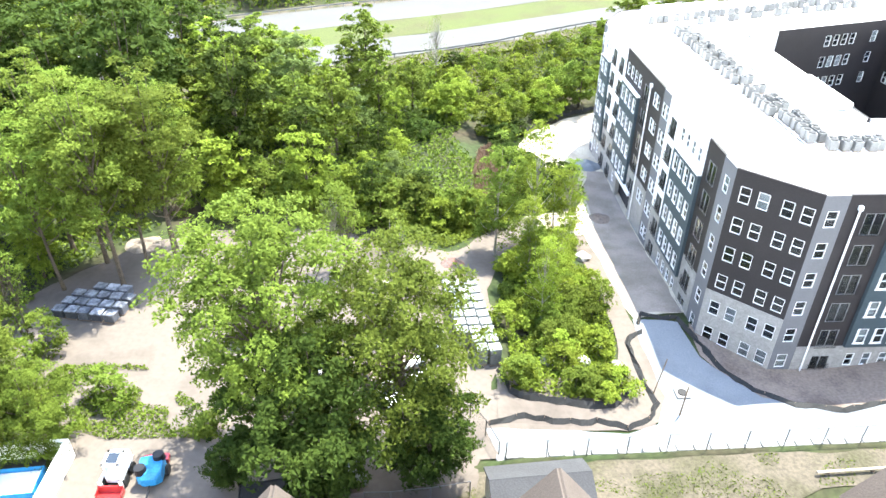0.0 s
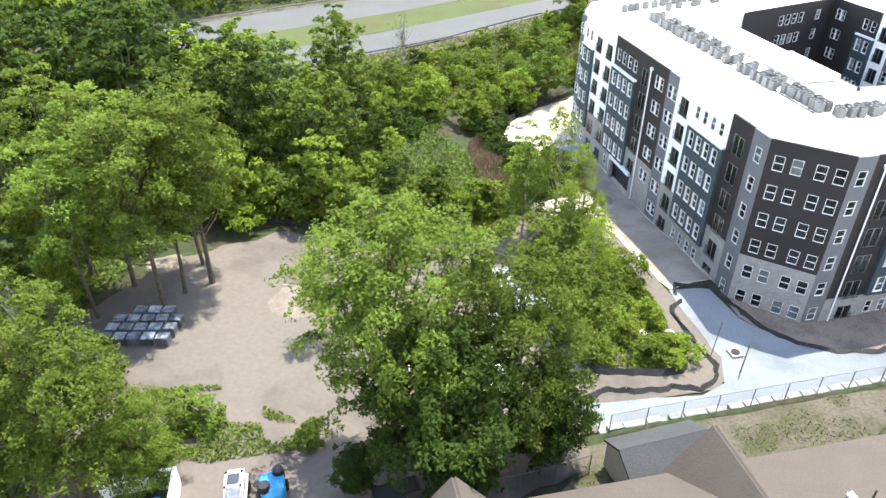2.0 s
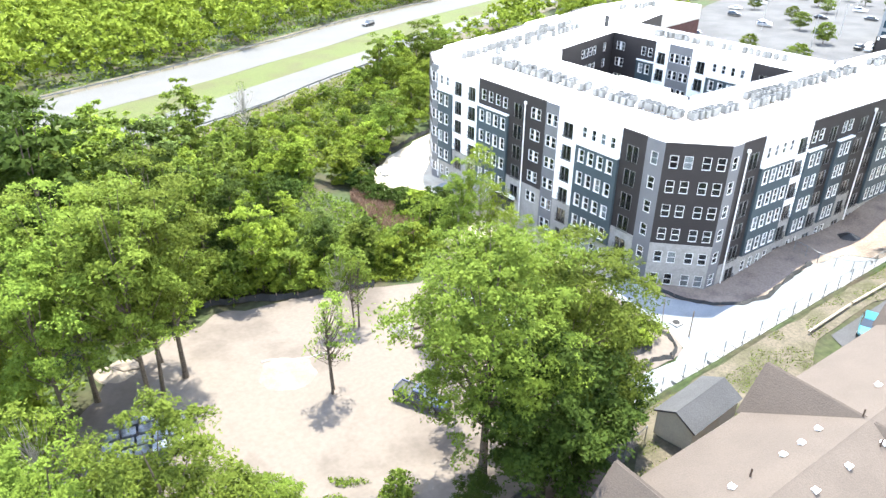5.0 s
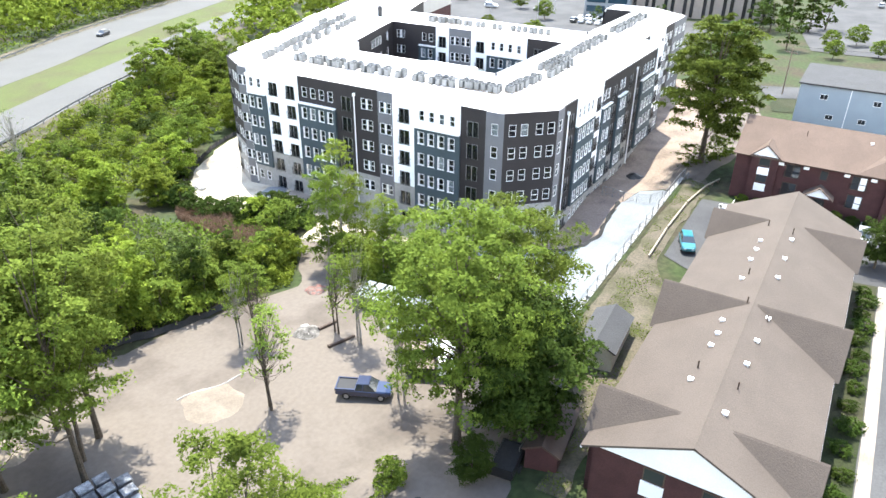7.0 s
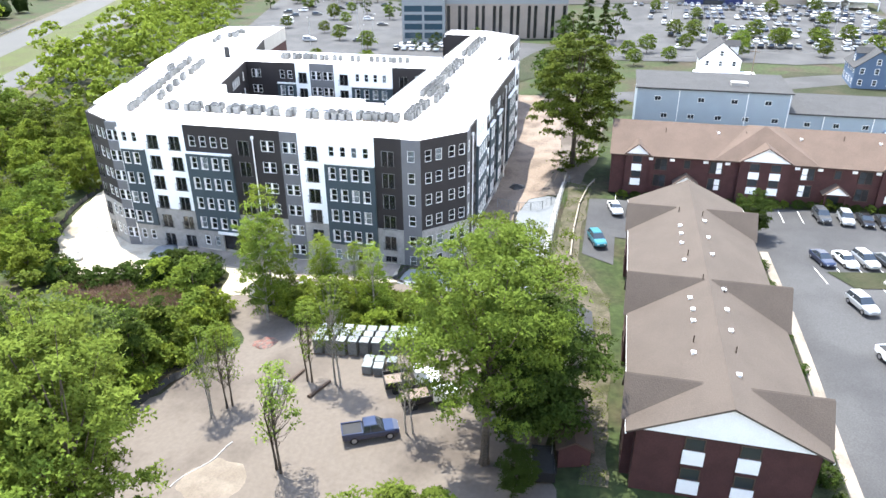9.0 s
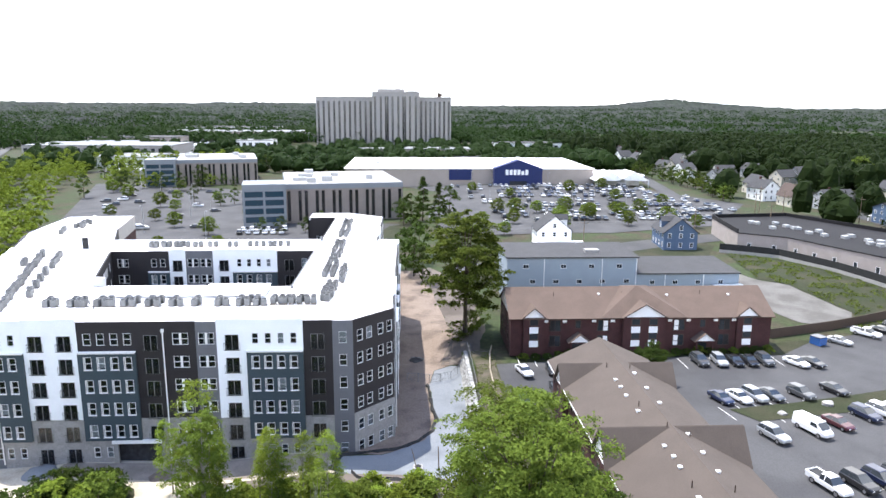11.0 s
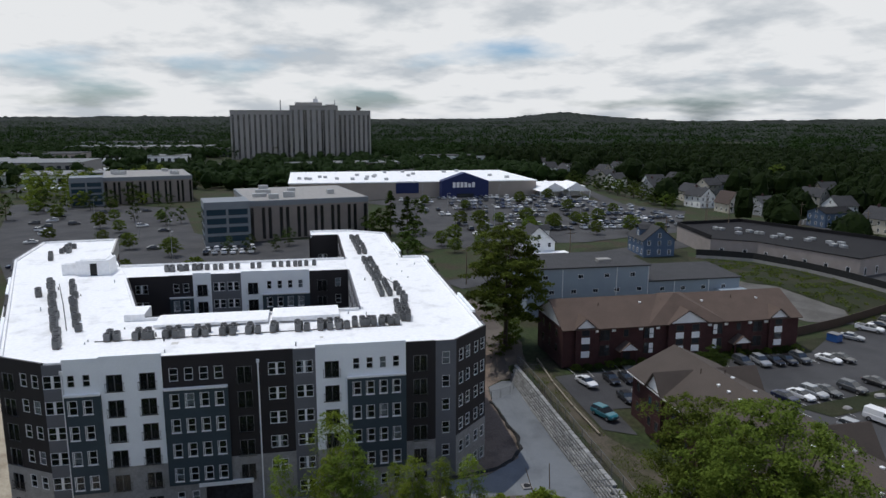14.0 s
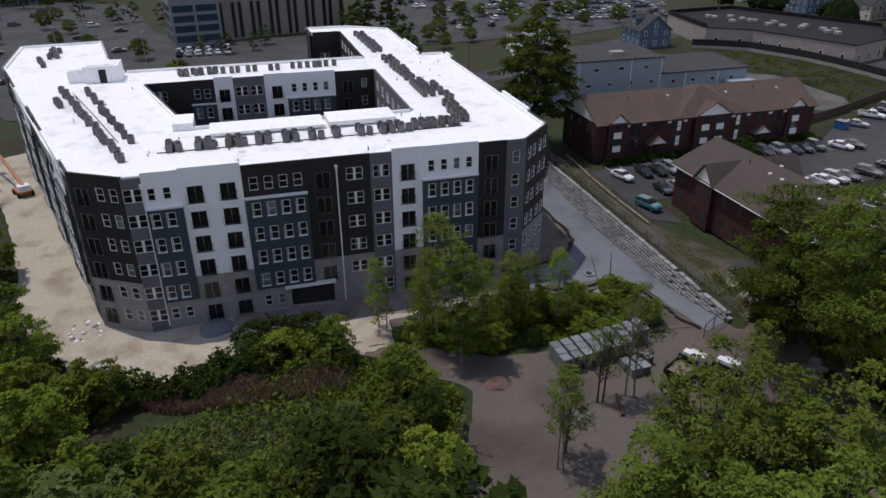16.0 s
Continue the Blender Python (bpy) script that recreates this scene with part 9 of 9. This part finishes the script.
for (ax, ay), (bx, by) in zip(line, line[1:]):
    za, zb = height(ax, ay), height(bx, by)
    for nm, lo, hi, mm in (("low_wall", -0.3, 0.9, M_CONC), ("screen", 0.9, 2.6, M_SILT)):
        bm = bmesh.new()
        solid(bm, [(ax, ay, za + lo), (bx, by, zb + lo), (bx, by, zb + hi), (ax, ay, za + hi), (ax - 0.12, ay + 0.2, za + lo), (bx - 0.12, by + 0.2, zb + lo), (bx - 0.12, by + 0.2, zb + hi), (ax - 0.12, ay + 0.2, za + hi)], [(3, 2, 1, 0), (4, 5, 6, 7), (1, 5, 4, 0), (7, 6, 2, 3), (4, 7, 3, 0), (2, 6, 5, 1)])
        part(nm, bm, mm, t)
t = thing("dumpster", pose(57.2, -27.4, height(57.2, -27.4) + 0.1, 0, 0, 20), "dark blue steel dumpster at the edge of the parking lot", "dumpster")
part("tub", boxes((-1.0, 1.0, -0.9, 0.9, 0.1, 1.5)), PAINT["blue"], t)
part("lid", boxes((-1.05, 1.05, -0.95, 0.95, 1.5, 1.6)), PAINT["dark blue"], t)

# ---- boom lift beside the left flank ----
M_ORANGE = mat("orange_machine_paint", (0.45, 0.13, 0.03), 0.5, 0.12, 1.5, 8.0)
t = thing("boom_lift", pose(76.3, 123.1, height(76.3, 123.1), 0, 0, 28), "orange telescopic boom lift beside the building", "lift")
part("chassis", boxes((-1.6, 1.6, -1.1, 1.1, 0.5, 1.1)), M_ORANGE, t)
part("counterweight", boxes((-1.9, -0.3, -0.9, 0.9, 1.1, 2.1)), M_TRIM, t)
part("boom", tube(bmesh.new(), [(-1.0, 0, 2.0), (16, 1.0, 9.0)], [0.28, 0.2], 6), M_ORANGE, t)
part("basket", boxes((15.6, 17.2, 0.2, 1.8, 8.6, 8.7), (15.6, 17.2, 0.2, 0.26, 8.7, 9.7), (15.6, 17.2, 1.74, 1.8, 8.7, 9.7)), M_BLACK, t)
for wx in (-1.2, 1.2):
    for s in (-1, 1):
        bm = bmesh.new()
        bmesh.ops.create_cone(bm, cap_ends=True, segments=14, radius1=0.5, radius2=0.5, depth=0.35, matrix=pose(wx, s * 1.1, 0.5, 90))
        part("wheel", bm, M_TYRE, t)

# ---- dead reeds in the marsh ----
rsr = np.random.default_rng(44)
cent = []
while len(cent) < 6500:
    x, y = rsr.uniform(4, 17), rsr.uniform(76, 102)
    if inside(x, y, [(8, 79), (13.2, 77.5), (14.6, 86), (14.8, 95), (12.5, 99.5), (10, 96), (8.5, 88)]) and noise.noise((x * 0.25, y * 0.25, 3)) > -0.25:
        cent.append((x, y, height(x, y) + rsr.uniform(0.1, 0.8)))
cent = np.array(cent)
a = rsr.uniform(0, 2 * math.pi, len(cent))
dx = np.stack([np.cos(a), np.sin(a), np.zeros(len(cent))], axis=1) * 0.035
up = np.stack([rsr.normal(size=len(cent)) * 0.15, rsr.normal(size=len(cent)) * 0.2, np.full(len(cent), 0.4)], axis=1)
tagged(new("reeds", quads_mesh("reeds", np.stack([cent - dx - up, cent + dx - up, cent + dx + up, cent - dx + up], axis=1), LEAF_REED)), "patch of dead reddish reeds in the marsh", "reeds", kind="stuff")


# ---- low green growth ----
def tufts(name, poly, n, size, leafm, label, seed, zmax=0.5, thr=-0.05):
    r_ = np.random.default_rng(seed)
    xs_, ys_ = [p[0] for p in poly], [p[1] for p in poly]
    out = []
    while len(out) < n:
        x, y = r_.uniform(min(xs_), max(xs_)), r_.uniform(min(ys_), max(ys_))
        if inside(x, y, poly) and noise.noise((x * 0.3, y * 0.3, seed)) > thr:
            out.append((x, y, height(x, y) + r_.uniform(0.0, zmax)))
    me = quads_mesh(name, leaf_quads(r_, np.array(out), size, 0.6), leafm)
    tagged(new(name, me), label, "grass", kind="stuff")


tufts("undergrowth", [(-34, 47), (-24, 47), (-18, 42), (-15, 38), (-24, 38), (-34, 42)], 7000, 0.24, LEAF_OAK, "bright green weeds on the dirt lot", 81, 0.4, -0.05)
tufts("undergrowth", [(-90, 35), (-36, 34), (-38, 60), (-30, 72), (-60, 76), (-90, 70)], 22000, 0.5, LEAF_OAK, "low green growth beside the dirt lot", 86, 0.9, -0.5)
tufts("undergrowth", PATCH, 14000, 0.32, LEAF_LIGHT, "low weeds covering the overgrown patch", 82, 0.6, -0.3)
tufts("undergrowth", [(-20, 79), (-12, 75.6), (0, 71.6), (9, 73.5), (15, 79), (16, 86), (9, 92), (6, 100), (10, 110), (0, 125), (-30, 110), (-40, 80)], 26000, 0.45, LEAF_OAK, "dense low green growth between woodland trees", 83, 1.0, -0.5)
tufts("undergrowth", [(10, 108), (28, 121), (60, 132), (100, 140), (80, 175), (40, 155), (0, 138), (-10, 128), (0, 118)], 26000, 0.50, LEAF_LIGHT, "dense bright green growth below the highway", 84, 1.0, -0.5)
tufts("undergrowth", [(-120, 140), (-40, 170), (40, 206), (150, 255), (130, 330), (-120, 260)], 26000, 0.9, LEAF_OAK, "rough green growth beyond the highway", 85, 1.2, -0.4)
tufts("undergrowth", [(3.5, 68), (9, 71.8), (14.5, 77.4), (8, 82), (-4, 80), (-2, 71)], 9000, 0.34, LEAF_LIGHT, "rank green weeds between the lot and the marsh", 88, 0.7, -1.0)
tufts("grass_tufts", VERGE, 12000, 0.16, LEAF_OAK, "sparse green tufts on the dry verge", 86, 0.15, 0.05)
tufts("grass_tufts", FIELD, 6000, 0.40, LEAF_OAK, "tufts of rough grass on the field", 87, 0.35, 0.0)
